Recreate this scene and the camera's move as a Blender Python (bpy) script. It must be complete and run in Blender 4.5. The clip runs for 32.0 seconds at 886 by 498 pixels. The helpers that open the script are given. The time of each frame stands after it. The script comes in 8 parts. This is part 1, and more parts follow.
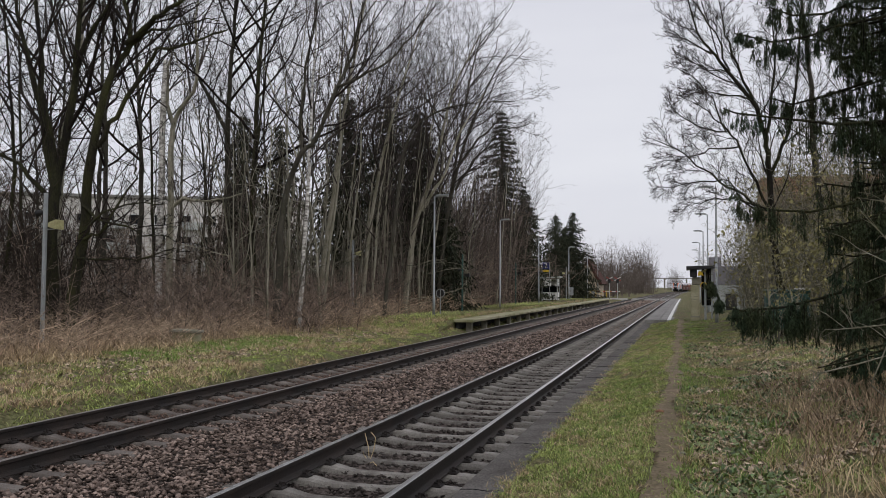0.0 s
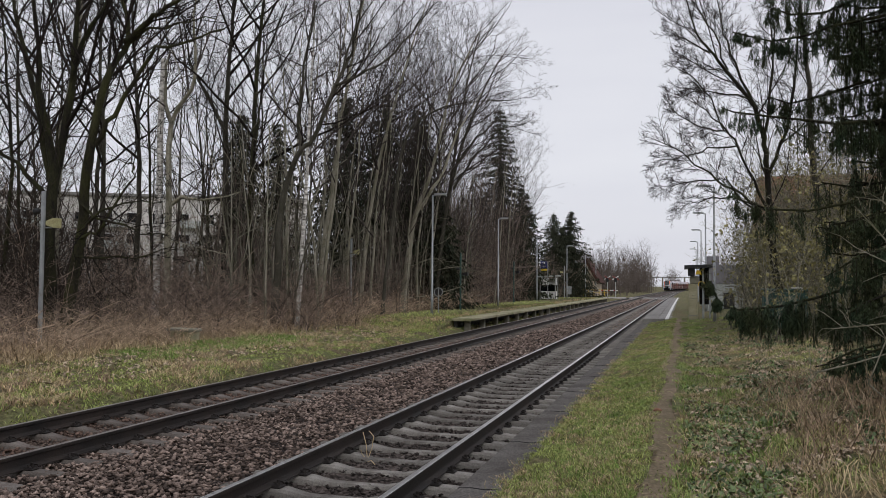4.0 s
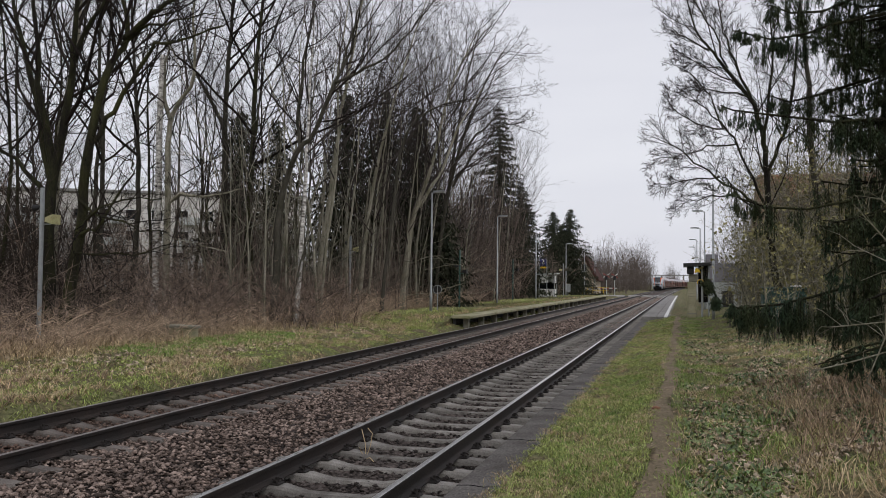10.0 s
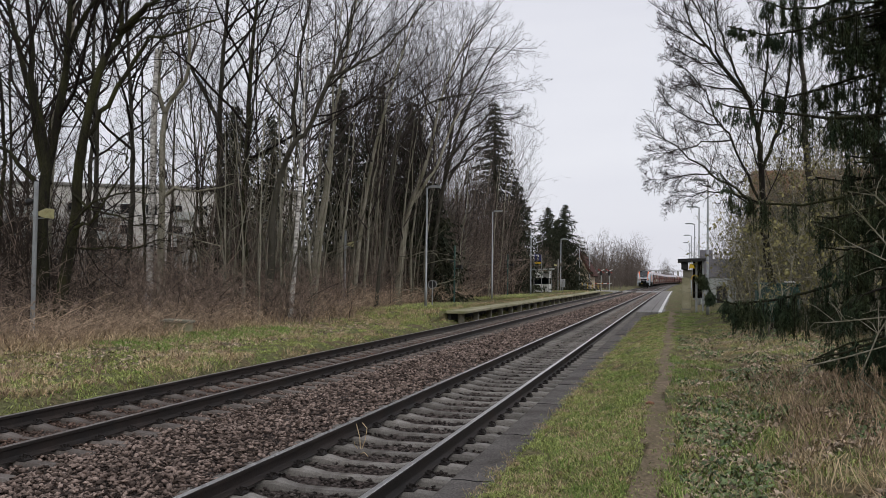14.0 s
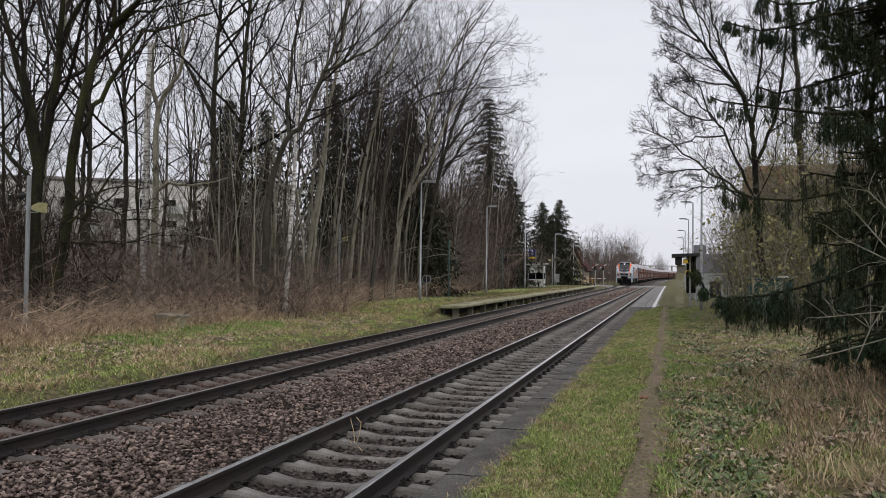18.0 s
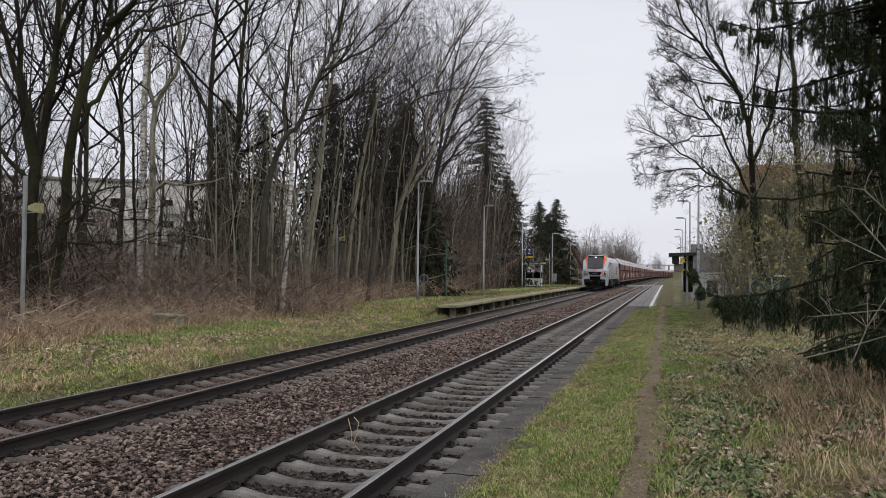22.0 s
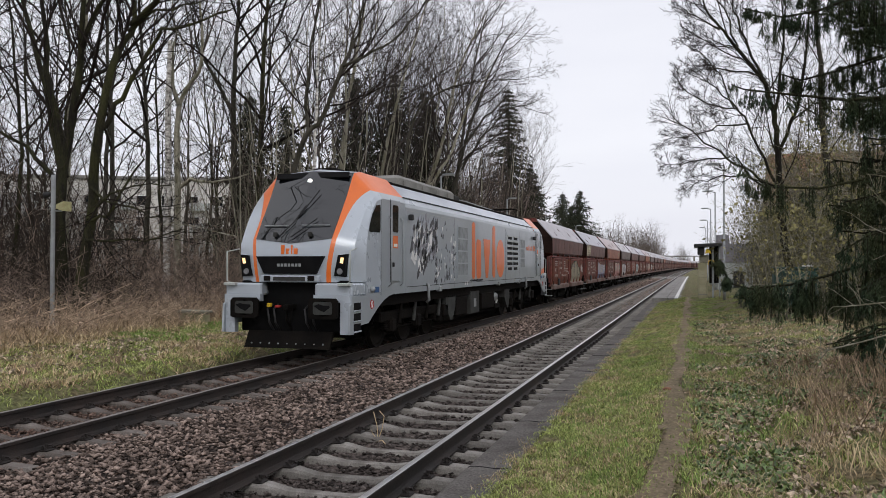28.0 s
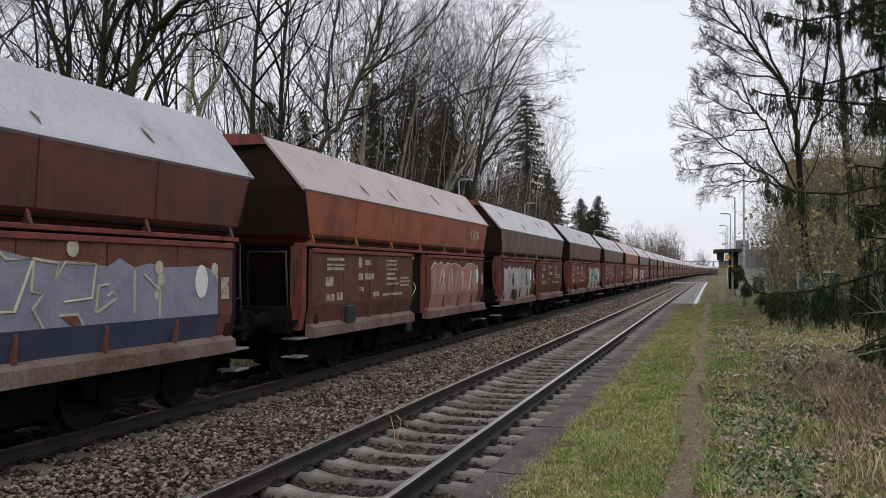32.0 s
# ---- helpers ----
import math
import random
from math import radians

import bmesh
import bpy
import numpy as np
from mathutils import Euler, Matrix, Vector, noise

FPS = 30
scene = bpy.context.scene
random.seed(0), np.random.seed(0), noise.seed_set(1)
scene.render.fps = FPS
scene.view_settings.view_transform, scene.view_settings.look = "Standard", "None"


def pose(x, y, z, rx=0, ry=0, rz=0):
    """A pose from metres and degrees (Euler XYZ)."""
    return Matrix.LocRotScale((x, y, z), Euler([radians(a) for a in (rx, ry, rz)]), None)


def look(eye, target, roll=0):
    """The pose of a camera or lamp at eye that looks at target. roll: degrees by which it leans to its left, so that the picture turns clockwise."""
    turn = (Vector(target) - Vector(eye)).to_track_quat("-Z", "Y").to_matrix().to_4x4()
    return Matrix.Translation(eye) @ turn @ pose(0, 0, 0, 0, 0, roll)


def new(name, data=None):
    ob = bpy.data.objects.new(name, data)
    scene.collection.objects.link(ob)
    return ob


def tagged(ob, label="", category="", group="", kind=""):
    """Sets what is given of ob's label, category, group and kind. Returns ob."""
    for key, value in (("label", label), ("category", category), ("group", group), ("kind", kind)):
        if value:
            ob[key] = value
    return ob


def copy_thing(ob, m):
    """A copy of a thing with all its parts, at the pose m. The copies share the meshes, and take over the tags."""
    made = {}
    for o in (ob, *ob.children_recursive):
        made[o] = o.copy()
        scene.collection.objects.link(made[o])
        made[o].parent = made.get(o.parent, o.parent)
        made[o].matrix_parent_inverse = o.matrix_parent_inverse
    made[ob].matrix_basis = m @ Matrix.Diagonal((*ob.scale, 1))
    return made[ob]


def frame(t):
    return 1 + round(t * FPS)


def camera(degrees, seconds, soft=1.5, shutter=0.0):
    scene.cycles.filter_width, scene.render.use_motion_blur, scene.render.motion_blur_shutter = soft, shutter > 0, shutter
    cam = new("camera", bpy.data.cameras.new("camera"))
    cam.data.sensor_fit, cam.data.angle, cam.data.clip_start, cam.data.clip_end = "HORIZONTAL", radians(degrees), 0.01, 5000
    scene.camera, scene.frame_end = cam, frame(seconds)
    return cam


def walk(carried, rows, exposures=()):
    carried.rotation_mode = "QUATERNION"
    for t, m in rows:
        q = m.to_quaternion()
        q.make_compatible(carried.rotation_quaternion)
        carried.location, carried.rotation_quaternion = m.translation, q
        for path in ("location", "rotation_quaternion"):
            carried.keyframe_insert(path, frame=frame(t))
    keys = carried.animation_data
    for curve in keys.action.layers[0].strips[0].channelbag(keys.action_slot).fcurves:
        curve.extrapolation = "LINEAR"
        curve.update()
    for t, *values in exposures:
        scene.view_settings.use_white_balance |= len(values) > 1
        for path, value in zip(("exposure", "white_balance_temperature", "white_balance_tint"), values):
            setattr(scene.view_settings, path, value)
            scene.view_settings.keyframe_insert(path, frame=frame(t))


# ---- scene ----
SECONDS = 32.0
cam = camera(2 * math.degrees(math.atan(784 / 1450)), SECONDS, soft=0.8)
EYE = (3.37, 0.0, 1.92)


def aim(yaw, pitch, roll):
    """A level camera at EYE, turned to the left of +y by yaw, up by pitch, leaning by roll, in degrees."""
    y, p = radians(yaw), radians(pitch)
    way = Vector((-math.sin(y) * math.cos(p), math.cos(y) * math.cos(p), math.sin(p)))
    return look(EYE, Vector(EYE) + way, roll)


# seconds, turn to the left of the track, tilt, lean: a hand-held camera that stands on the path
TURNS = [
    (0, 16.448, 2.577, 0.377),
    (0.5, 16.395, 2.546, 0.426),
    (1, 16.395, 2.547, 0.406),
    (1.5, 16.520, 2.667, 0.369),
    (2, 16.496, 2.642, 0.351),
    (2.5, 16.448, 2.627, 0.364),
    (3, 16.394, 2.569, 0.360),
    (3.5, 16.359, 2.528, 0.385),
    (5.5, 16.178, 2.357, 0.433),
    (6, 16.142, 2.309, 0.399),
    (6.5, 16.101, 2.273, 0.438),
    (7, 16.084, 2.232, 0.462),
    (7.5, 16.029, 2.178, 0.463),
    (8, 15.972, 2.134, 0.476),
    (8.5, 15.981, 2.143, 0.486),
    (9, 16.216, 2.307, 0.529),
    (9.5, 16.280, 2.369, 0.520),
    (10, 16.256, 2.314, 0.554),
    (10.5, 16.203, 2.265, 0.556),
    (11, 16.147, 2.226, 0.585),
    (11.5, 16.108, 2.184, 0.572),
    (12, 16.058, 2.129, 0.591),
    (12.5, 16.015, 2.100, 0.621),
    (13, 15.973, 2.045, 0.649),
    (13.5, 15.923, 2.007, 0.684),
    (14, 15.900, 1.973, 0.681),
    (14.5, 15.837, 1.936, 0.734),
    (16.5, 15.659, 1.754, 0.754),
    (17, 15.598, 1.712, 0.711),
    (17.5, 15.539, 1.663, 0.747),
    (18, 15.496, 1.615, 0.738),
    (18.5, 15.443, 1.579, 0.769),
    (19, 15.403, 1.527, 0.798),
    (19.5, 15.360, 1.480, 0.813),
    (20, 15.317, 1.445, 0.790),
    (20.5, 15.314, 1.503, 0.703),
    (21, 15.327, 1.587, 0.676),
    (21.5, 15.311, 1.588, 0.661),
    (22, 15.304, 1.584, 0.631),
    (22.5, 15.305, 1.604, 0.610),
    (23, 15.289, 1.583, 0.605),
    (23.5, 15.234, 1.529, 0.621),
    (24, 15.210, 1.508, 0.641),
    (24.5, 15.242, 1.559, 0.606),
    (25, 15.281, 1.580, 0.548),
    (25.5, 15.321, 1.634, 0.502),
    (27.5, 16.447, 1.318, 0.155),
    (28, 16.928, 1.128, 0.035),
    (28.5, 16.909, 1.091, 0.122),
    (29, 16.860, 1.056, 0.114),
    (29.5, 16.807, 1.017, 0.156),
    (30, 16.995, 1.019, 0.180),
    (30.5, 17.400, 1.086, 0.201),
    (31, 17.770, 1.263, 0.215),
    (31.5, 17.995, 1.371, 0.222),
    (32, 18.157, 1.440, 0.272),]
walk(cam, [(t, aim(y, p, r)) for t, y, p, r in TURNS],
     exposures=[(0, 0.03), (12, 0.08), (17, 0.15), (25.5, 0.2), (28, 0.28), (32, 0.28)])

# ---- light: an overcast winter sky ----
SUN_TILT, SUN_TURN = 38.0, 150.0
world = bpy.data.worlds.new("overcast_sky")
scene.world = world
world.use_nodes = True
wt = world.node_tree
wt.nodes.clear()
w_out = wt.nodes.new("ShaderNodeOutputWorld")
w_bg = wt.nodes.new("ShaderNodeBackground")
w_sky = wt.nodes.new("ShaderNodeTexSky")
w_sky.sky_type, w_sky.sun_disc = "NISHITA", False
w_sky.sun_elevation, w_sky.sun_rotation = radians(SUN_TILT), radians(SUN_TURN)
w_sky.dust_density, w_sky.air_density = 3.0, 1.0
w_co = wt.nodes.new("ShaderNodeTexCoord")
w_map = wt.nodes.new("ShaderNodeMapping")
w_map.inputs["Scale"].default_value = (1.0, 1.0, 4.5)
w_noise = wt.nodes.new("ShaderNodeTexNoise")
w_noise.inputs["Scale"].default_value, w_noise.inputs["Detail"].default_value = 2.2, 4.0
w_noise.inputs["Roughness"].default_value = 0.45
w_ramp = wt.nodes.new("ShaderNodeValToRGB")
w_ramp.color_ramp.elements[0].position, w_ramp.color_ramp.elements[0].color = 0.32, (7.0, 7.05, 7.75, 1)
w_ramp.color_ramp.elements[1].position, w_ramp.color_ramp.elements[1].color = 0.72, (8.0, 8.05, 8.55, 1)
w_mix = wt.nodes.new("ShaderNodeMix")
w_mix.data_type = "RGBA"
w_mix.inputs["Factor"].default_value = 0.93
wt.links.new(w_co.outputs["Generated"], w_map.inputs["Vector"])
wt.links.new(w_map.outputs["Vector"], w_noise.inputs["Vector"])
wt.links.new(w_noise.outputs["Fac"], w_ramp.inputs["Fac"])
wt.links.new(w_sky.outputs["Color"], w_mix.inputs["A"])
wt.links.new(w_ramp.outputs["Color"], w_mix.inputs["B"])
wt.links.new(w_mix.outputs["Result"], w_bg.inputs["Color"])
w_bg.inputs["Strength"].default_value = 0.1
wt.links.new(w_bg.outputs["Background"], w_out.inputs["Surface"])

sun_data = bpy.data.lights.new("sun", "SUN")
sun_data.energy, sun_data.angle, sun_data.color = 0.7, radians(25), (1.0, 0.97, 0.93)
sun = new("sun", sun_data)
sun.matrix_basis = look((0, 0, 60), Vector((0, 0, 60)) - Vector((
    math.sin(radians(SUN_TURN)) * math.cos(radians(SUN_TILT)), math.cos(radians(SUN_TURN)) * math.cos(radians(SUN_TILT)), math.sin(radians(SUN_TILT)))))


# ---- materials ----
def material(name, colour, rough=0.8, metal=0.0, second=None, scale=4.0, fine=60.0, bump=0.3, spread=0.25, stretch=(1, 1, 1),
             island=False, each=0.0, streak=None, clear=0.0, thickness=0.01, spec=None):
    """A surface: base colour with large stains towards `second`, fine grain, relief and piece-to-piece variation."""
    m = bpy.data.materials.new(name)
    m.use_nodes = True
    nt = m.node_tree
    nodes, link = nt.nodes, nt.links.new
    b = nodes["Principled BSDF"]
    co = nodes.new("ShaderNodeTexCoord")
    mp = nodes.new("ShaderNodeMapping")
    mp.inputs["Scale"].default_value = stretch
    link(co.outputs["Object"], mp.inputs["Vector"])
    big = nodes.new("ShaderNodeTexNoise")
    big.inputs["Scale"].default_value, big.inputs["Detail"].default_value = scale, 5.0
    big.inputs["Roughness"].default_value = 0.6
    small = nodes.new("ShaderNodeTexNoise")
    small.inputs["Scale"].default_value, small.inputs["Detail"].default_value = fine, 3.0
    link(mp.outputs["Vector"], big.inputs["Vector"])
    link(mp.outputs["Vector"], small.inputs["Vector"])
    ramp = nodes.new("ShaderNodeMapRange")
    ramp.inputs["From Min"].default_value, ramp.inputs["From Max"].default_value = 0.38, 0.66
    link(big.outputs["Fac"], ramp.inputs["Value"])
    mix = nodes.new("ShaderNodeMix")
    mix.data_type = "RGBA"
    mix.inputs["A"].default_value = (*colour, 1)
    mix.inputs["B"].default_value = (*(second or [c * 0.6 for c in colour]), 1)
    link(ramp.outputs["Result"], mix.inputs["Factor"])
    last = mix.outputs["Result"]
    if streak:
        sm = nodes.new("ShaderNodeMapping")
        sm.inputs["Scale"].default_value = streak[1]
        link(co.outputs["Object"], sm.inputs["Vector"])
        sn = nodes.new("ShaderNodeTexNoise")
        sn.inputs["Scale"].default_value, sn.inputs["Detail"].default_value = 1.0, 6.0
        link(sm.outputs["Vector"], sn.inputs["Vector"])
        sr = nodes.new("ShaderNodeMapRange")
        sr.inputs["From Min"].default_value, sr.inputs["From Max"].default_value = streak[2], streak[2] + 0.18
        sr.inputs["To Max"].default_value = streak[3]
        link(sn.outputs["Fac"], sr.inputs["Value"])
        sx = nodes.new("ShaderNodeMix")
        sx.data_type = "RGBA"
        sx.inputs["B"].default_value = (*streak[0], 1)
        link(sr.outputs["Result"], sx.inputs["Factor"])
        link(last, sx.inputs["A"])
        last = sx.outputs["Result"]
    hsv = nodes.new("ShaderNodeHueSaturation")
    link(last, hsv.inputs["Color"])
    grain = nodes.new("ShaderNodeMapRange")
    grain.inputs["From Min"].default_value, grain.inputs["From Max"].default_value = 0.3, 0.7
    grain.inputs["To Min"].default_value, grain.inputs["To Max"].default_value = 1 - spread, 1 + spread
    link(small.outputs["Fac"], grain.inputs["Value"])
    value = grain.outputs["Result"]
    if island or each:
        info = nodes.new("ShaderNodeNewGeometry" if island else "ShaderNodeObjectInfo")
        var = nodes.new("ShaderNodeMapRange")
        amount = each or 0.4
        var.inputs["To Min"].default_value, var.inputs["To Max"].default_value = 1 - amount, 1 + amount
        link(info.outputs["Random Per Island" if island else "Random"], var.inputs["Value"])
        mul = nodes.new("ShaderNodeMath")
        mul.operation = "MULTIPLY"
        link(value, mul.inputs[0])
        link(var.outputs["Result"], mul.inputs[1])
        value = mul.outputs["Value"]
    link(value, hsv.inputs["Value"])
    link(hsv.outputs["Color"], b.inputs["Base Color"])
    rr = nodes.new("ShaderNodeMapRange")
    rr.inputs["To Min"].default_value, rr.inputs["To Max"].default_value = max(0.02, rough - 0.12), min(1.0, rough + 0.12)
    link(big.outputs["Fac"], rr.inputs["Value"])
    link(rr.outputs["Result"], b.inputs["Roughness"])
    b.inputs["Metallic"].default_value = metal
    b.inputs["Coat Weight"].default_value = clear
    b.inputs["Specular IOR Level"].default_value = spec if spec is not None else (0.12 if rough > 0.72 else 0.5)
    if bump:
        bp = nodes.new("ShaderNodeBump")
        bp.inputs["Strength"].default_value, bp.inputs["Distance"].default_value = bump, thickness
        link(small.outputs["Fac"], bp.inputs["Height"])
        link(bp.outputs["Normal"], b.inputs["Normal"])
    return m


def lamp_material(name, colour, strength):
    m = bpy.data.materials.new(name)
    m.use_nodes = True
    b = m.node_tree.nodes["Principled BSDF"]
    b.inputs["Base Color"].default_value = (*colour, 1)
    b.inputs["Emission Color"].default_value = (*colour, 1)
    b.inputs["Emission Strength"].default_value = strength
    return m


def glass_material(name, colour, rough=0.04, ior=1.5):
    m = bpy.data.materials.new(name)
    m.use_nodes = True
    b = m.node_tree.nodes["Principled BSDF"]
    b.inputs["Base Color"].default_value = (*colour, 1)
    b.inputs["Roughness"].default_value = rough
    b.inputs["IOR"].default_value = ior
    b.inputs["Coat Weight"].default_value = 0.0
    return m


STONE = material("ballast_stone", (0.26, 0.2, 0.17), 0.9, second=(0.15, 0.113, 0.096), scale=1.2, fine=90, island=True, each=0.85, bump=0.4)
# darker stones for the gaps between the near track's sleepers
STONE_DARK = material("ballast_stone_oily", (0.1, 0.085, 0.078), 0.85, second=(0.06, 0.05, 0.046), scale=1.2, fine=90, island=True, each=0.75)
STONE_RUST = material("ballast_stone_rusty", (0.18, 0.12, 0.096), 0.9, second=(0.11, 0.085, 0.072), scale=1.2, fine=90, island=True, each=0.55)
BED = material("ballast_bed", (0.105, 0.085, 0.077), 0.95, second=(0.06, 0.048, 0.043), scale=0.9, fine=16, bump=1.0, spread=0.75, thickness=0.05)
SLEEPER = material("sleeper_concrete", (0.27, 0.255, 0.235), 0.9, second=(0.14, 0.128, 0.115), scale=3.0, fine=70, each=0.2, bump=0.4)
SLEEPER_OLD = material("sleeper_concrete_old", (0.185, 0.165, 0.15), 0.9, second=(0.11, 0.09, 0.08), scale=3.0, fine=60, each=0.16, bump=0.4)
RAIL_SIDE = material("rail_rust", (0.021, 0.0175, 0.016), 0.7, 0.2, second=(0.042, 0.03, 0.025), scale=2.0, fine=50, bump=0.3)
RAIL_HEAD = material("rail_running_surface", (0.66, 0.65, 0.64), 0.34, 1.0, second=(0.48, 0.46, 0.45), scale=2.0, fine=30, stretch=(8, 0.4, 8), bump=0.05)
RAIL_HEAD_DULL = material("rail_running_surface_dull", (0.42, 0.39, 0.37), 0.42, 0.9, second=(0.28, 0.24, 0.22), scale=2.0, fine=30, stretch=(8, 0.4, 8), bump=0.05)
CLIP = material("rail_clip_steel", (0.035, 0.028, 0.025), 0.7, 0.3, fine=80)
KERB = material("tar_strip", (0.15, 0.138, 0.13), 0.9, second=(0.085, 0.077, 0.07), scale=1.6, fine=45, bump=0.6, spread=0.4)
EARTH = material("verge_soil_and_moss", (0.13, 0.14, 0.06), 0.95, second=(0.15, 0.112, 0.07), scale=1.1, fine=14, bump=1.0, spread=0.6, thickness=0.06)
PATH = material("trodden_path", (0.235, 0.18, 0.125), 0.95, second=(0.15, 0.125, 0.075), scale=2.6, fine=26, bump=0.7, spread=0.4, thickness=0.02)
PAVING = material("platform_paving", (0.27, 0.26, 0.25), 0.85, second=(0.19, 0.18, 0.17), scale=1.2, fine=30, each=0.1)
CONCRETE = material("weathered_concrete", (0.30, 0.28, 0.235), 0.9, second=(0.17, 0.165, 0.12), scale=1.5, fine=40, bump=0.4)
CONCRETE_MOSS = material("mossy_concrete", (0.40, 0.37, 0.26), 0.92, second=(0.22, 0.22, 0.12), scale=1.0, fine=30, bump=0.5)
ROAD = material("crossing_deck", (0.42, 0.41, 0.39), 0.85, second=(0.3, 0.29, 0.28), scale=0.8, fine=20)
WHITE_LINE = material("white_line_paint", (0.72, 0.72, 0.70), 0.7, second=(0.55, 0.54, 0.52), scale=3, fine=40)
GALV = material("galvanised_steel", (0.36, 0.38, 0.385), 0.5, 0.55, second=(0.28, 0.295, 0.30), scale=3, fine=40, bump=0.1, spread=0.08)
GALV_LIGHT = material("pale_painted_steel", (0.46, 0.48, 0.47), 0.6, 0.1, second=(0.36, 0.39, 0.36), scale=2, fine=40, bump=0.1, spread=0.08)
GREEN_POST = material("green_painted_post", (0.06, 0.13, 0.11), 0.6, 0.1, fine=40)
DARK = material("dark_plastic", (0.02, 0.02, 0.021), 0.6, fine=40)
YELLOW = material("yellow_paint", (0.72, 0.48, 0.02), 0.6, second=(0.55, 0.36, 0.02), fine=40)
BEIGE = material("aged_plastic", (0.42, 0.40, 0.20), 0.6, second=(0.3, 0.27, 0.12), scale=9, fine=40)
BLUE = material("sign_blue", (0.014, 0.028, 0.16), 0.5, fine=40)
PLATE_BLUE = material("plate_blue", (0.03, 0.10, 0.26), 0.5, fine=40)
WHITE = material("white_paint", (0.78, 0.78, 0.77), 0.5, second=(0.68, 0.68, 0.67), scale=2, fine=40, bump=0.05, spread=0.08)
RED = material("red_paint", (0.45, 0.03, 0.025), 0.5, fine=40)
BARK_DARK = material("dark_bark", (0.022, 0.019, 0.016), 0.95, second=(0.045, 0.046, 0.022), scale=1.6, fine=14, stretch=(3, 3, 0.7), bump=0.9, each=0.15, thickness=0.04)
BARK_GREY = material("grey_bark", (0.082, 0.075, 0.062), 0.95, second=(0.042, 0.041, 0.028), scale=1.4, fine=16, stretch=(3, 3, 0.8), bump=0.8, each=0.3, thickness=0.03)
BARK_MOSS = material("mossy_bark", (0.03, 0.027, 0.02), 0.95, second=(0.06, 0.062, 0.026), scale=1.1, fine=14, stretch=(2.4, 2.4, 0.7), bump=0.9, thickness=0.04)
BARK_PALE = material("pale_bark", (0.3, 0.28, 0.225), 0.95, second=(0.12, 0.115, 0.075), scale=1.4, fine=16, stretch=(3, 3, 0.8), bump=0.7, island=True, each=0.6, thickness=0.03)
BIRCH = material("birch_bark", (0.74, 0.72, 0.68), 0.85, second=(0.12, 0.105, 0.09), scale=3.2, fine=9, stretch=(1.2, 1.2, 2.6), bump=0.4, spread=0.3)
TWIG = material("bare_twigs", (0.017, 0.0135, 0.0115), 0.95, second=(0.026, 0.02, 0.017), scale=0.6, fine=4, bump=0, each=0.25, spread=0.2)
TWIG_GREY = material("grey_twigs", (0.068, 0.057, 0.051), 0.95, second=(0.04, 0.033, 0.03), scale=0.6, fine=4, bump=0, island=True, each=0.45, spread=0.2)
TWIG_BROWN = material("brown_twigs", (0.06, 0.046, 0.037), 0.95, second=(0.036, 0.028, 0.023), scale=0.6, fine=4, bump=0, each=0.3, spread=0.2)
TWIG_RED = material("reddish_brush", (0.38, 0.295, 0.24), 0.95, second=(0.072, 0.054, 0.044), scale=1.6, fine=4, bump=0, island=True, each=0.85, spread=0.25)
TWIG_MID = material("grey_brown_brush", (0.2, 0.16, 0.135), 0.95, second=(0.1, 0.08, 0.067), scale=0.5, fine=4, bump=0, island=True, each=0.75, spread=0.2)
TWIG_FAR = material("far_grey_brush", (0.16, 0.133, 0.116), 0.95, second=(0.1, 0.083, 0.072), scale=0.3, fine=4, bump=0, island=True, each=0.4, spread=0.2)
CANES = material("straw_coloured_canes", (0.62, 0.48, 0.35), 0.95, second=(0.22, 0.155, 0.11), scale=3.2, fine=4, bump=0, island=True, each=0.7, spread=0.25)
SPRUCE = material("spruce_needles", (0.026, 0.033, 0.021), 0.85, second=(0.045, 0.044, 0.027), scale=1.0, fine=20, bump=0, island=True, each=0.55)
SPRUCE_NEAR = material("spruce_needles_close", (0.034, 0.056, 0.032), 0.8, second=(0.058, 0.064, 0.03), scale=1.6, fine=30, bump=0, island=True, each=0.6)
GRASS = material("green_grass", (0.44, 0.505, 0.18), 0.8, second=(0.22, 0.232, 0.082), scale=5.0, fine=5, bump=0, island=True, each=0.65)
GRASS_BRIGHT = material("lush_grass", (0.27, 0.4, 0.11), 0.8, second=(0.17, 0.235, 0.07), scale=6.0, fine=5, bump=0, island=True, each=0.4)
GRASS_DRY = material("dry_grass", (0.63, 0.5, 0.315), 0.9, second=(0.3, 0.225, 0.13), scale=5.0, fine=5, bump=0, island=True, each=0.55)
STALKS = material("dead_stalks", (0.54, 0.405, 0.28), 0.9, second=(0.22, 0.158, 0.105), scale=4.0, fine=5, bump=0, island=True, each=0.55)
OLIVE = material("olive_shrub_leaves", (0.27, 0.245, 0.115), 0.85, second=(0.17, 0.16, 0.07), scale=1.5, fine=10, bump=0, island=True, each=0.5)
LEAF_DEAD = material("fallen_leaves", (0.52, 0.42, 0.32), 0.9, second=(0.22, 0.165, 0.115), scale=5.0, fine=30, bump=0, island=True, each=0.65)
LEAF_GREEN = material("ground_ivy_leaves", (0.115, 0.178, 0.068), 0.6, second=(0.17, 0.225, 0.09), scale=1.5, fine=30, bump=0, island=True, each=0.6)

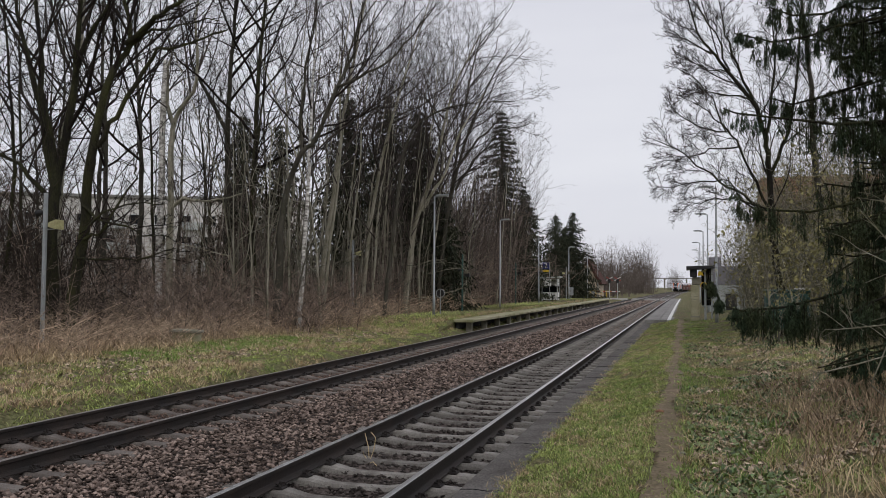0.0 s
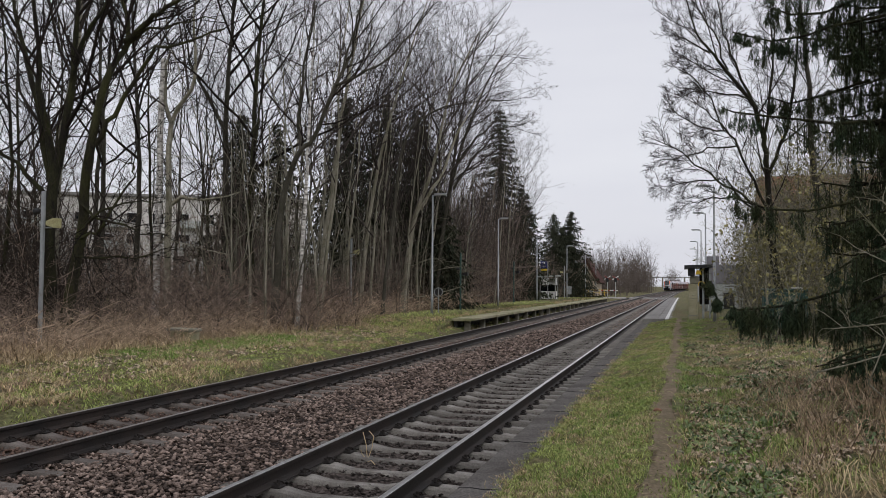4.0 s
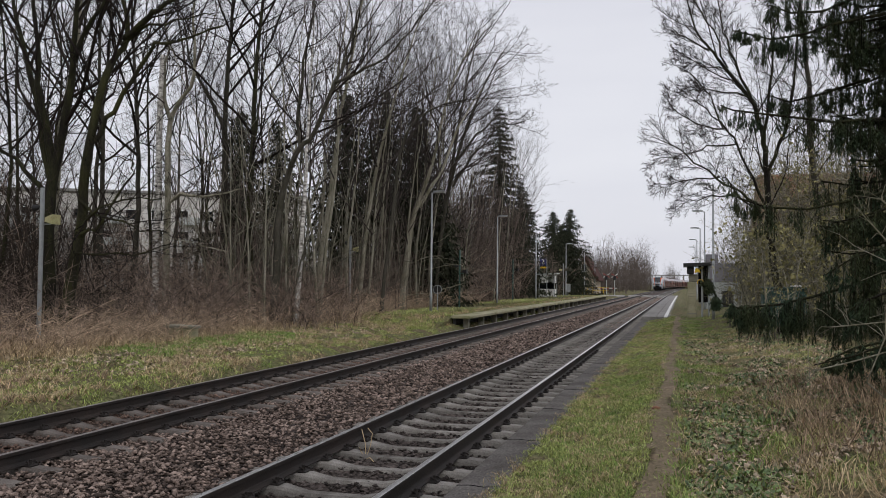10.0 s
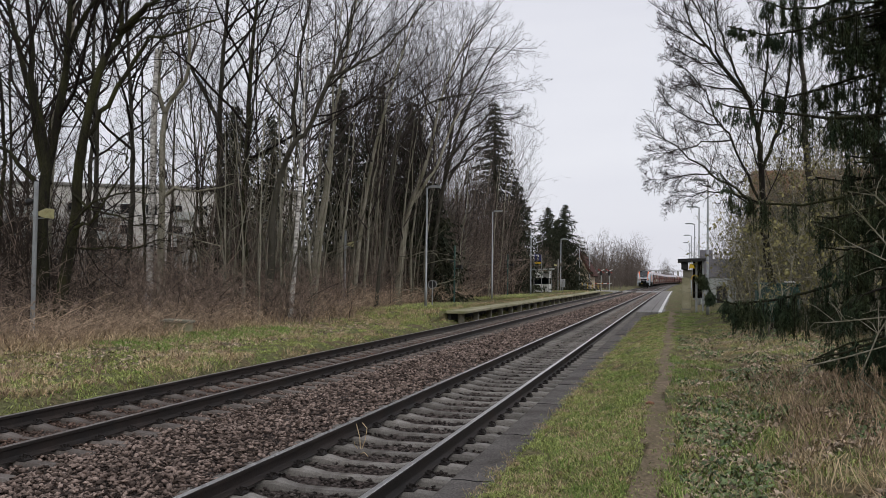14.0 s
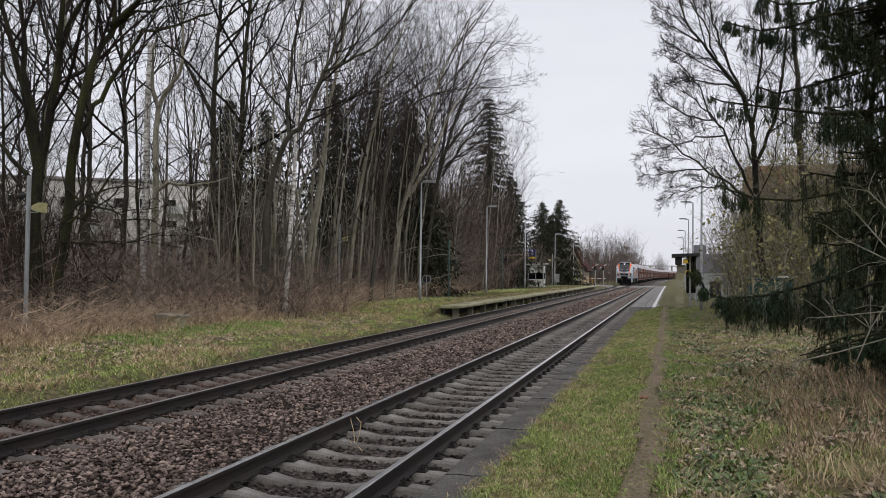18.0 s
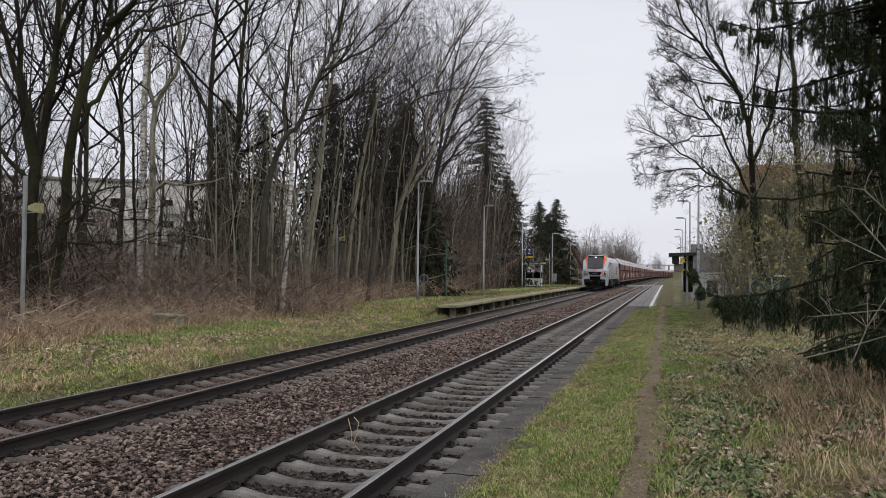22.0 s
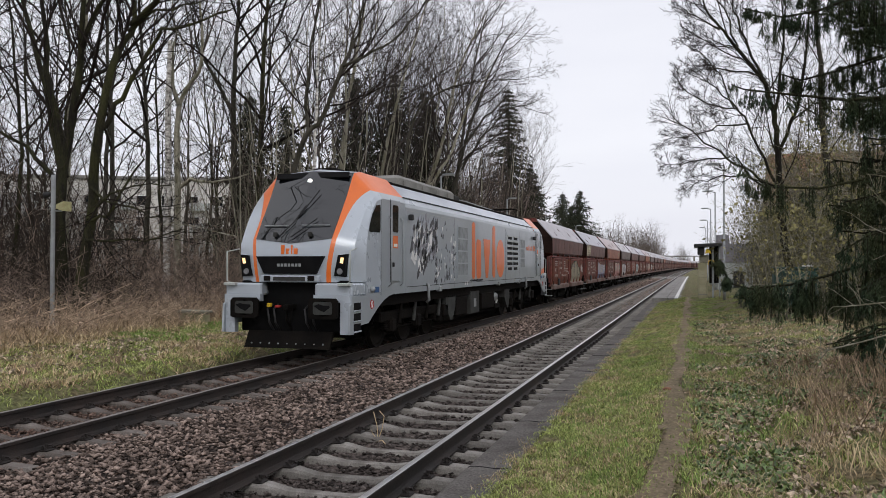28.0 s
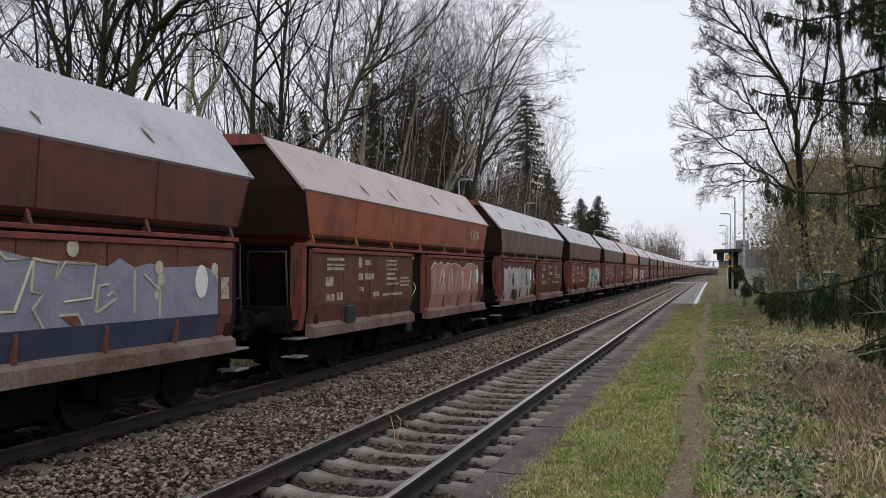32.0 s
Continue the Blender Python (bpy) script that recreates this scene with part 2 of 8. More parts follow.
SILVER = material("grey_metallic_paint", (0.388, 0.426, 0.462), 0.38, 0.25, second=(0.35, 0.384, 0.415), scale=0.7, fine=200, bump=0.02, spread=0.05, clear=0.3)
SILVER_LIGHT = material("light_silver_paint", (0.425, 0.458, 0.52), 0.34, 0.3, second=(0.365, 0.393, 0.445), scale=0.6, fine=200, bump=0.02, spread=0.05, clear=0.2)
WHITE_CAB = material("light_grey_cab_paint", (0.46, 0.505, 0.56), 0.3, 0.15, second=(0.42, 0.46, 0.51), scale=0.9, fine=120, bump=0.02, spread=0.05, clear=0.3)
ORANGE = material("orange_paint", (0.80, 0.165, 0.018), 0.38, second=(0.71, 0.14, 0.016), scale=0.9, fine=120, bump=0.02, spread=0.05, clear=0.2)
BLACK = material("black_paint", (0.006, 0.006, 0.0065), 0.65, fine=100, bump=0.03, spec=0.1)
# grime, with the shade under the train deepened in the base colour
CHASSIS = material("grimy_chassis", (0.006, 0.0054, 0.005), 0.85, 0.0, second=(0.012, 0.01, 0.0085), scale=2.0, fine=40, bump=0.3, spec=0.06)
CHASSIS_GREY = material("grey_chassis_box", (0.06, 0.063, 0.06), 0.75, 0.0, second=(0.034, 0.033, 0.031), scale=2, fine=40, bump=0.1, spread=0.08)
# wheel steel, likewise darkened in colour for the shade below the frames
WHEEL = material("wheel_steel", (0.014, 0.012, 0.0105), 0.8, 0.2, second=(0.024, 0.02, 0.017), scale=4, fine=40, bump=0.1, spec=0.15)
TREAD = material("wheel_tread", (0.5, 0.49, 0.47), 0.25, 0.9, fine=40, bump=0)
ROOF_GREY = material("roof_equipment_grey", (0.25, 0.245, 0.23), 0.7, 0.1, second=(0.17, 0.165, 0.15), scale=2, fine=40, bump=0.1, spread=0.08)
SPLINTER_GREY = material("splinter_grey_film", (0.30, 0.30, 0.335), 0.45, fine=60, bump=0, spread=0.06)
SPLINTER_DARK = material("splinter_dark_film", (0.06, 0.06, 0.07), 0.45, fine=60, bump=0, spread=0.06)
VENT_GREY = material("vent_mesh_grey", (0.3, 0.322, 0.33), 0.6, fine=120, bump=0.1, spread=0.08)
WINDSCREEN = glass_material("tinted_windscreen", (0.004, 0.005, 0.006), 0.01, 1.85)
WINDOW = glass_material("window_glass", (0.006, 0.008, 0.009), 0.03, 1.32)
HEADLIGHT = lamp_material("lit_headlight", (1.0, 0.66, 0.32), 1.0)
TOPLIGHT = lamp_material("lit_top_light", (1.0, 0.97, 0.9), 3.0)
LENS = glass_material("unlit_lens", (0.2, 0.2, 0.21), 0.1)


# ---- mesh helpers ----
class Shape:
    """Collects vertices and faces of one mesh."""

    def __init__(self):
        self.v, self.f = [], []

    def add(self, verts, faces):
        n = len(self.v)
        self.v += [tuple(p) for p in verts]
        self.f += [tuple(i + n for i in q) for q in faces]
        return self

    def box(self, x0, x1, y0, y1, z0, z1, b=0.0):
        if b <= 0:
            return self.add([(x, y, z) for z in (z0, z1) for y in (y0, y1) for x in (x0, x1)],
                            [(0, 2, 3, 1), (4, 5, 7, 6), (0, 1, 5, 4), (2, 6, 7, 3), (0, 4, 6, 2), (1, 3, 7, 5)])
        b = min(b, abs(x1 - x0) * 0.4, abs(y1 - y0) * 0.4, abs(z1 - z0) * 0.4)
        rings = []
        for z, e in ((z0, b), (z0 + b, 0), (z1 - b, 0), (z1, b)):
            a, c, d, g = x0 + e, x1 - e, y0 + e, y1 - e
            rings.append([(a + b, d, z), (c - b, d, z), (c, d + b, z), (c, g - b, z), (c - b, g, z), (a + b, g, z), (a, g - b, z), (a, d + b, z)])
        verts = [p for r in rings for p in r]
        faces = [tuple(range(7, -1, -1)), tuple(range(24, 32))]
        for k in range(3):
            faces += [(8 * k + i, 8 * k + (i + 1) % 8, 8 * k + 8 + (i + 1) % 8, 8 * k + 8 + i) for i in range(8)]
        return self.add(verts, faces)

    def prism(self, profile, axis, lo, hi):
        """A closed outline of (a, b), pushed along an axis: x takes (y, z), y takes (x, z), z takes (x, y)."""
        def place(a, b, c):
            return {"x": (c, a, b), "y": (a, c, b), "z": (a, b, c)}[axis]
        n = len(profile)
        area = sum(profile[i][0] * profile[(i + 1) % n][1] - profile[(i + 1) % n][0] * profile[i][1] for i in range(n))
        if (area > 0) == (axis == "y"):
            profile = profile[::-1]
        verts = [place(a, b, lo) for a, b in profile] + [place(a, b, hi) for a, b in profile]
        faces = [tuple(range(n - 1, -1, -1)), tuple(range(n, 2 * n))]
        faces += [(i, (i + 1) % n, n + (i + 1) % n, n + i) for i in range(n)]
        return self.add(verts, faces)

    def tube(self, points, radii, sides=6, caps=True):
        if not hasattr(radii, "__len__"):
            radii = [radii] * len(points)
        pts = [Vector(p) for p in points]
        rings, u = [], None
        for i, p in enumerate(pts):
            t = (pts[min(i + 1, len(pts) - 1)] - pts[max(i - 1, 0)]).normalized()
            if u is None:
                u = t.orthogonal().normalized()
            u = (u - t * u.dot(t)).normalized()
            w = t.cross(u)
            rings += [p + (u * math.cos(2 * math.pi * k / sides) + w * math.sin(2 * math.pi * k / sides)) * radii[i] for k in range(sides)]
        faces = []
        for i in range(len(pts) - 1):
            faces += [(i * sides + k, i * sides + (k + 1) % sides, (i + 1) * sides + (k + 1) % sides, (i + 1) * sides + k) for k in range(sides)]
        if caps:
            faces += [tuple(range(sides - 1, -1, -1)), tuple(range((len(pts) - 1) * sides, len(pts) * sides))]
        return self.add(rings, faces)

    def lathe(self, rings, axis="x", centre=(0, 0, 0), sides=20):
        """Turned about an axis: rings of (along, radius)."""
        verts, faces = [], []
        for a, r in rings:
            for k in range(sides):
                c, s = r * math.cos(2 * math.pi * k / sides), r * math.sin(2 * math.pi * k / sides)
                p = {"x": (a, c, s), "y": (s, a, c), "z": (c, s, a)}[axis]
                verts.append((p[0] + centre[0], p[1] + centre[1], p[2] + centre[2]))
        for i in range(len(rings) - 1):
            faces += [(i * sides + k, i * sides + (k + 1) % sides, (i + 1) * sides + (k + 1) % sides, (i + 1) * sides + k) for k in range(sides)]
        faces += [tuple(range(sides - 1, -1, -1)), tuple(range((len(rings) - 1) * sides, len(rings) * sides))]
        return self.add(verts, faces)

    def mesh(self, name, smooth=False):
        me = bpy.data.meshes.new(name)
        me.from_pydata(self.v, [], self.f)
        if smooth:
            me.shade_smooth()
        me.update()
        return me


def part(name, shape, mat, parent=None, label="", smooth=False, at=None):
    """One mesh object, under a thing or a part, or a thing of its own."""
    me = shape.mesh(name, smooth) if isinstance(shape, Shape) else shape
    if mat and not me.materials:
        me.materials.append(mat)
    ob = new(name, me)
    if parent:
        ob.parent = parent
    if at is not None:
        ob.matrix_basis = at
    if label:
        ob["label"] = label
    return ob


def thing(name, label, category, m=None, group="", kind=""):
    ob = new(name)
    ob.empty_display_size = 0.3
    if m is not None:
        ob.matrix_basis = m
    return tagged(ob, label, category, group, kind)


def mesh_from_arrays(name, verts, quads, smooth=False):
    """A mesh from numpy arrays: verts (n, 3), faces (m, 3 or 4)."""
    me = bpy.data.meshes.new(name)
    k = quads.shape[1]
    me.vertices.add(len(verts))
    me.vertices.foreach_set("co", np.asarray(verts, np.float32).ravel())
    me.loops.add(quads.size)
    me.loops.foreach_set("vertex_index", np.asarray(quads, np.int32).ravel())
    me.polygons.add(len(quads))
    me.polygons.foreach_set("loop_start", np.arange(0, quads.size, k, dtype=np.int32))
    if smooth:
        me.polygons.foreach_set("use_smooth", np.ones(len(quads), bool))
    me.update(calc_edges=True)
    return me


# ---- the plan: the track runs along +y, rail top is z = 0 ----
LEFT, RIGHT = -4.485, 0.0


def bend(y):
    """How far the line swings to the right, far off."""
    return max(0.0, y - 60) ** 2 / 38000 + max(0.0, y - 330) ** 2 / 2400


def heading(y):
    return math.degrees(math.atan((bend(y + 0.5) - bend(y - 0.5))))


def smoothstep(a, b, x):
    t = np.clip((x - a) / (b - a), 0, 1)
    return t * t * (3 - 2 * t)


def ground_z(x, y):
    """Height of the verge at (x, y), measured across the line."""
    x = np.asarray(x, float)
    y = np.asarray(y, float)
    s = x - np.where(y > 60, (y - 60) ** 2 / 38000, 0) - np.where(y > 330, (y - 330) ** 2 / 2400, 0)
    z = -0.42 + 0.32 * smoothstep(-6.0, -6.9, s) + 0.22 * smoothstep(-7.5, -13, s) + 0.35 * smoothstep(-14, -40, s)
    z = z + 0.33 * smoothstep(1.22, 1.34, s) + 0.26 * smoothstep(1.7, 3.1, s) + 0.36 * smoothstep(3.4, 6.5, s) + 0.3 * smoothstep(7, 20, s)
    bumps = 0.03 * np.sin(x * 2.1 + 0.7 * np.sin(y * 1.3)) * np.sin(y * 1.7 + x) + 0.02 * np.sin(x * 5.3 + y * 3.1)
    return z + bumps * np.where((s > 1.75) | (s < -6.9), 1, 0) * np.where(np.abs(s - 3.1) < 0.25, 0.4, 1)


def spaced(*runs):
    out = []
    for a, b, n in runs:
        out += list(np.linspace(a, b, n, endpoint=False))
    return np.array(out + [runs[-1][1]])


gx = spaced((-1500, -120, 12), (-120, -30, 24), (-30, -14, 32), (-14, -6, 40), (-6, 1.2, 10), (1.2, 1.5, 6), (1.5, 8, 44), (8, 40, 30), (40, 1500, 14))
gy = spaced((-200, -12, 14), (-12, 3, 20), (3, 30, 110), (30, 70, 60), (70, 160, 40), (160, 420, 40), (420, 3000, 24))
GX, GY = np.meshgrid(gx, gy)
shift = np.where(GY > 60, (GY - 60) ** 2 / 38000, 0) + np.where(GY > 330, (np.minimum(GY, 700) - 330) ** 2 / 2400, 0)
GXS = GX + shift * np.where(np.abs(GX) < 40, 1, 0)
GZ = ground_z(GXS, GY)
gv = np.stack([GXS.ravel(), GY.ravel(), GZ.ravel()], 1)
ny, nx = GX.shape
idx = np.arange(ny * nx).reshape(ny, nx)
gq = np.stack([idx[:-1, :-1].ravel(), idx[:-1, 1:].ravel(), idx[1:, 1:].ravel(), idx[1:, :-1].ravel()], 1)
ground = part("ground", mesh_from_arrays("ground", gv, gq, True), EARTH)
tagged(ground, "winter verge of soil, moss and short grass along the railway", "ground", kind="structure")


def strip(name, x0, x1, y0, y1, z, mat, steps, thick=0.0, lift=0.0, wobble=0.0):
    """A sheet along the line between two offsets; z None lets it follow the ground."""
    ys = np.linspace(y0, y1, steps)
    sh = Shape()
    n = 5
    for y in ys:
        e = bend(y)
        for k in range(n):
            x = x0 + (x1 - x0) * k / (n - 1) + (wobble * math.sin(y * 0.9 + 3 * k) * (1 if k in (0, n - 1) else 0)) + e
            sh.v.append((x, y, (float(ground_z(x, y)) if z is None else z) + lift))
    for i in range(steps - 1):
        for k in range(n - 1):
            a = i * n + k
            sh.f.append((a, a + 1, a + n + 1, a + n))
    return part(name, sh, mat, smooth=True)


tagged(strip("track_bed", -6.15, 1.3, -40, 700, -0.27, BED, 300), "brown-grey crushed stone ballast bed under two tracks", "ballast", kind="structure")
kerb = Shape().prism([(1.2, -0.4), (1.66, -0.4), (1.66, -0.09), (1.63, -0.075), (1.24, -0.085), (1.2, -0.11)], "y", -12, 46.5)
tagged(part("kerb_strip", kerb, KERB), "dark tarred edge strip beside the track", "kerb", kind="structure")
tagged(strip("path", 2.99, 3.28, -6, 46, None, PATH, 300, lift=0.014, wobble=0.08), "narrow trodden earth path through the grass", "path", kind="structure")

# kerb strip: cracks between the cast slabs
for k, yy in enumerate((7.9, 10.4, 13.1, 15.6, 18.4, 21.0, 24.1, 27.0, 30.4, 34.0)):
    cr = Shape()
    cr.tube([(1.23, yy, -0.085), (1.36, yy + 0.03, -0.081), (1.5, yy - 0.02, -0.078), (1.63, yy + 0.02, -0.075)], 0.007, 4)
    part("joint", cr, BLACK, bpy.data.objects["kerb_strip"])

# ---- tracks ----
RAIL_PROFILE = [(-0.07, -0.172), (0.07, -0.172), (0.07, -0.162), (0.016, -0.145), (0.009, -0.13), (0.009, -0.05), (0.034, -0.036), (0.036, -0.006), (0.028, 0.0),
                (-0.028, 0.0), (-0.036, -0.006), (-0.034, -0.036), (-0.009, -0.05), (-0.009, -0.13), (-0.016, -0.145), (-0.07, -0.162)]


def rail_mesh(offset, head):
    ys = list(np.arange(-40, 60, 5.0)) + list(np.arange(60, 330, 15.0)) + list(np.arange(330, 720, 10.0))
    prof = [(-0.031, -0.001), (0.031, -0.001), (0.031, 0.001), (0.026, 0.003), (-0.026, 0.003), (-0.031, 0.001)] if head else RAIL_PROFILE
    n = len(prof)
    sh = Shape()
    for y in ys:
        e = bend(y) + offset
        sh.v += [(e + a, y, b) for a, b in prof]
    for i in range(len(ys) - 1):
        sh.f += [(i * n + (k + 1) % n, i * n + k, (i + 1) * n + k, (i + 1) * n + (k + 1) % n) for k in range(n)]
    return sh


def sleeper_shape(seed):
    """A concrete sleeper with high ends under the rails and a lower waist."""
    rng = random.Random(seed)
    sh = Shape()
    top = [(-1.3, -0.215), (-1.27, -0.19), (-0.95, -0.178), (-0.55, -0.178), (-0.3, -0.225), (0.3, -0.225), (0.55, -0.178), (0.95, -0.178), (1.27, -0.19), (1.3, -0.215)]
    half = [0.09, 0.1, 0.105, 0.105, 0.08, 0.08, 0.105, 0.105, 0.1, 0.09]
    for (x, z), h in zip(top, half):
        j = rng.uniform(-0.004, 0.004)
        sh.v += [(x, -h, z - 0.16), (x, -h * 0.9, z - 0.03), (x, -h * 0.72, z + j), (x, h * 0.72, z + j), (x, h * 0.9, z - 0.03), (x, h, z - 0.16)]
    for i in range(len(top) - 1):
        sh.f += [(i * 6 + k, i * 6 + 6 + k, i * 6 + 7 + k, i * 6 + k + 1) for k in range(5)]
    sh.f += [(0, 1, 2, 3, 4, 5), tuple((len(top) - 1) * 6 + k for k in (5, 4, 3, 2, 1, 0))]
    return sh


def clip_shape():
    sh = Shape()
    sh.box(-0.055, 0.055, -0.07, 0.07, -0.18, -0.155, 0.01)
    sh.tube([(-0.04, -0.055, -0.15), (-0.02, -0.06, -0.128), (0.03, -0.035, -0.128), (0.035, 0, -0.14), (0.03, 0.035, -0.128), (-0.02, 0.06, -0.128), (-0.04, 0.055, -0.15)], 0.011, 4)
    sh.lathe([(-0.16, 0.02), (-0.105, 0.02), (-0.1, 0.012)], "z", (0.0, 0, 0), 6)
    return sh


CLIP_MESH = clip_shape().mesh("clip")
CLIP_MESH.materials.append(CLIP)
for side, (name, head, mat, step, phase, label) in enumerate((
        ("track_main", RAIL_HEAD_DULL, SLEEPER_OLD, 0.6165, 0.2, "through track with dull worn rails on grey concrete sleepers"),
        ("track_platform", RAIL_HEAD, SLEEPER, 0.6165, 7.72 - 0.6165 * 30, "near track with bright rails on grey concrete sleepers"))):
    centre = (LEFT, RIGHT)[side]
    track = thing(name, label, "railway track", kind="structure")
    for sgn in (-1, 1):
        r = part("rail", rail_mesh(centre + sgn * 0.7535, False), RAIL_SIDE, track, "rusty brown steel rail with a worn top")
        part("running_surface", rail_mesh(centre + sgn * 0.7535, True), head, r)
    meshes = []
    for s in range(3):
        me = sleeper_shape(s).mesh("sleeper")
        me.materials.append(mat)
        meshes.append(me)
    rng = random.Random(5 + side)
    y = phase
    count = 0
    while y < 150:
        if y > -8:
            sl = part("sleeper", meshes[count % 3], None, track, at=pose(centre + bend(y), y, rng.uniform(-0.006, 0.004), 0, 0, rng.uniform(-0.5, 0.5)))
            if 3 < y < 26:
                for sgn in (-1, 1):
                    for o in (-0.115, 0.115):
                        part("clip", CLIP_MESH, None, sl, at=pose(sgn * 0.7535 + o, 0, 0, 0, 0, 180 if o > 0 else 0))
            count += 1
        y += step
    # beyond: the same sleepers in one piece
    far = Shape()
    while y < 480:
        e = centre + bend(y)
        far.box(e - 1.3, e + 1.3, y - 0.13, y + 0.13, -0.3, -0.18)
        y += step
    tagged(part("far_sleepers", far, mat, track), kind="stuff")


# ---- ballast: loose stones, denser close by ----
def scatter_stones(name, count, xr, yr, z_of, size, mat, seed, label, parent=None):
    rng = np.random.default_rng(seed)
    x = rng.uniform(xr[0], xr[1], count)
    u = rng.uniform(0, 1, count)
    y = yr[0] * (yr[1] / yr[0]) ** u if yr[0] > 0 else rng.uniform(yr[0], yr[1], count)
    z = z_of(x, y, rng)
    base = np.array([(1, 0, 0), (0, 1, 0), (-1, 0, 0), (0, -1, 0), (0.2, 0.1, 0.9), (-0.15, 0.1, -0.8)], float)
    faces = np.array([(0, 1, 4), (1, 2, 4), (2, 3, 4), (3, 0, 4), (1, 0, 5), (2, 1, 5), (3, 2, 5), (0, 3, 5)])
    s = rng.uniform(size[0], size[1], (count, 1, 1)) * (1 + np.maximum(0, y - 14) / 45)[:, None, None]
    v = (base[None] + rng.uniform(-0.35, 0.35, (count, 6, 3))) * s * rng.uniform(0.55, 1.2, (count, 6, 1)) * np.array([1.15, 0.85, 1.0])
    a = rng.uniform(0, 2 * np.pi, count)
    t = rng.uniform(-0.6, 0.6, count)
    ca, sa, ct, st = np.cos(a), np.sin(a), np.cos(t), np.sin(t)
    vx = v[..., 0] * ca[:, None] - v[..., 1] * sa[:, None]
    vy = v[..., 0] * sa[:, None] + v[..., 1] * ca[:, None]
    vz = v[..., 2] * 0.62
    vy, vz = vy * ct[:, None] - vz * st[:, None], vy * st[:, None] + vz * ct[:, None]
    verts = np.stack([vx + x[:, None], vy + y[:, None], vz + z[:, None]], -1).reshape(-1, 3)
    fs = (faces[None] + (np.arange(count) * 6)[:, None, None]).reshape(-1, 3)
    ob = part(name, mesh_from_arrays(name, verts, fs), mat, parent)
    return tagged(ob, label, "ballast", kind="stuff")


def between(x, y, rng):
    z = -0.25 + 0.06 * np.exp(-((x + 2.25) / 0.9) ** 2) + rng.uniform(-0.02, 0.04, len(x))
    return z


scatter_stones("ballast_middle", 24000, (-3.75, -0.95), (4.2, 45), between, (0.022, 0.05), STONE, 1, "loose brown-grey crushed stones between the two tracks")
scatter_stones("ballast_near_track", 21000, (-0.95, 1.22), (5.5, 40), lambda x, y, r: -0.272 + r.uniform(-0.03, 0.03, len(x)), (0.018, 0.042), STONE_DARK, 2, "loose crushed stones between the sleepers of the near track")
scatter_stones("ballast_main_track", 16000, (-5.9, -3.5), (8, 48), lambda x, y, r: -0.256 + r.uniform(-0.02, 0.03, len(x)), (0.02, 0.042), STONE_RUST, 3, "rusty crushed stones between the sleepers of the far track")


scatter_stones("ballast_far", 16000, (-5.9, 1.15), (40, 135), lambda x, y, r: -0.262 + 0.05 * np.exp(-((x + 2.25 - np.maximum(0, y - 60) ** 2 / 38000) / 0.9) ** 2) + r.uniform(-0.015, 0.03, len(x)), (0.02, 0.042), STONE, 4, "crushed stone ballast further along the line")


# ---- the train: local y = 0 at the leading buffer faces, +y towards the tail, z = 0 at the rails ----
LOCO_LENGTH, WAGON_LENGTH, WAGONS = 22.9, 13.30, 36


def wheelset(parent, y, radius, name="wheelset"):
    ws = part(name, Shape().lathe([(-0.95, 0.08), (-0.8, 0.085), (-0.79, 0.06), (0.79, 0.06), (0.8, 0.085), (0.95, 0.08)], "x", sides=10), WHEEL, parent,
              "dark steel axle with two wheels", at=pose(0, y, radius))
    for sgn in (-1, 1):
        wheel = Shape().lathe([(sgn * 0.685, radius + 0.028), (sgn * 0.715, radius + 0.028), (sgn * 0.722, radius), (sgn * 0.82, radius - 0.008), (sgn * 0.82, radius - 0.06),
                               (sgn * 0.79, radius - 0.09), (sgn * 0.79, 0.16), (sgn * 0.84, 0.13), (sgn * 0.84, 0.04)], "x", sides=28)
        part("wheel", wheel, WHEEL, ws)
    return ws


# cab shell: rows run up the nose and windscreen to the roof, columns from the middle outwards
CAB = [
    [(0, 0.36, 1.57), (0.76, 0.42, 1.57), (0.85, 0.45, 1.57), (1.25, 0.62, 1.57), (1.43, 0.90, 1.57)],
    [(0, 0.30, 1.92), (0.79, 0.37, 1.92), (0.88, 0.40, 1.92), (1.28, 0.58, 1.92), (1.43, 0.90, 1.92)],
    [(0, 0.32, 2.36), (0.86, 0.46, 2.46), (0.95, 0.49, 2.45), (1.31, 0.62, 2.38), (1.43, 0.92, 2.30)],
    [(0, 0.66, 2.90), (0.88, 0.80, 2.93), (0.99, 0.84, 2.88), (1.32, 0.84, 2.74), (1.43, 1.00, 2.64)],
    [(0, 1.02, 3.42), (0.895, 1.14, 3.40), (1.10, 1.17, 3.28), (1.34, 1.14, 3.10), (1.43, 1.20, 3.00)],
    [(0, 1.38, 3.95), (0.91, 1.48, 3.90), (1.27, 1.50, 3.52), (1.38, 1.50, 3.38), (1.43, 1.50, 3.28)],
    [(0, 1.70, 4.03), (0.93, 1.75, 3.95), (1.35, 1.78, 3.50), (1.40, 1.78, 3.42), (1.43, 1.78, 3.36)],
    [(0, 3.30, 4.03), (0.95, 3.30, 3.93), (1.36, 3.30, 3.50), (1.41, 3.30, 3.42), (1.43, 3.30, 3.36)],
]


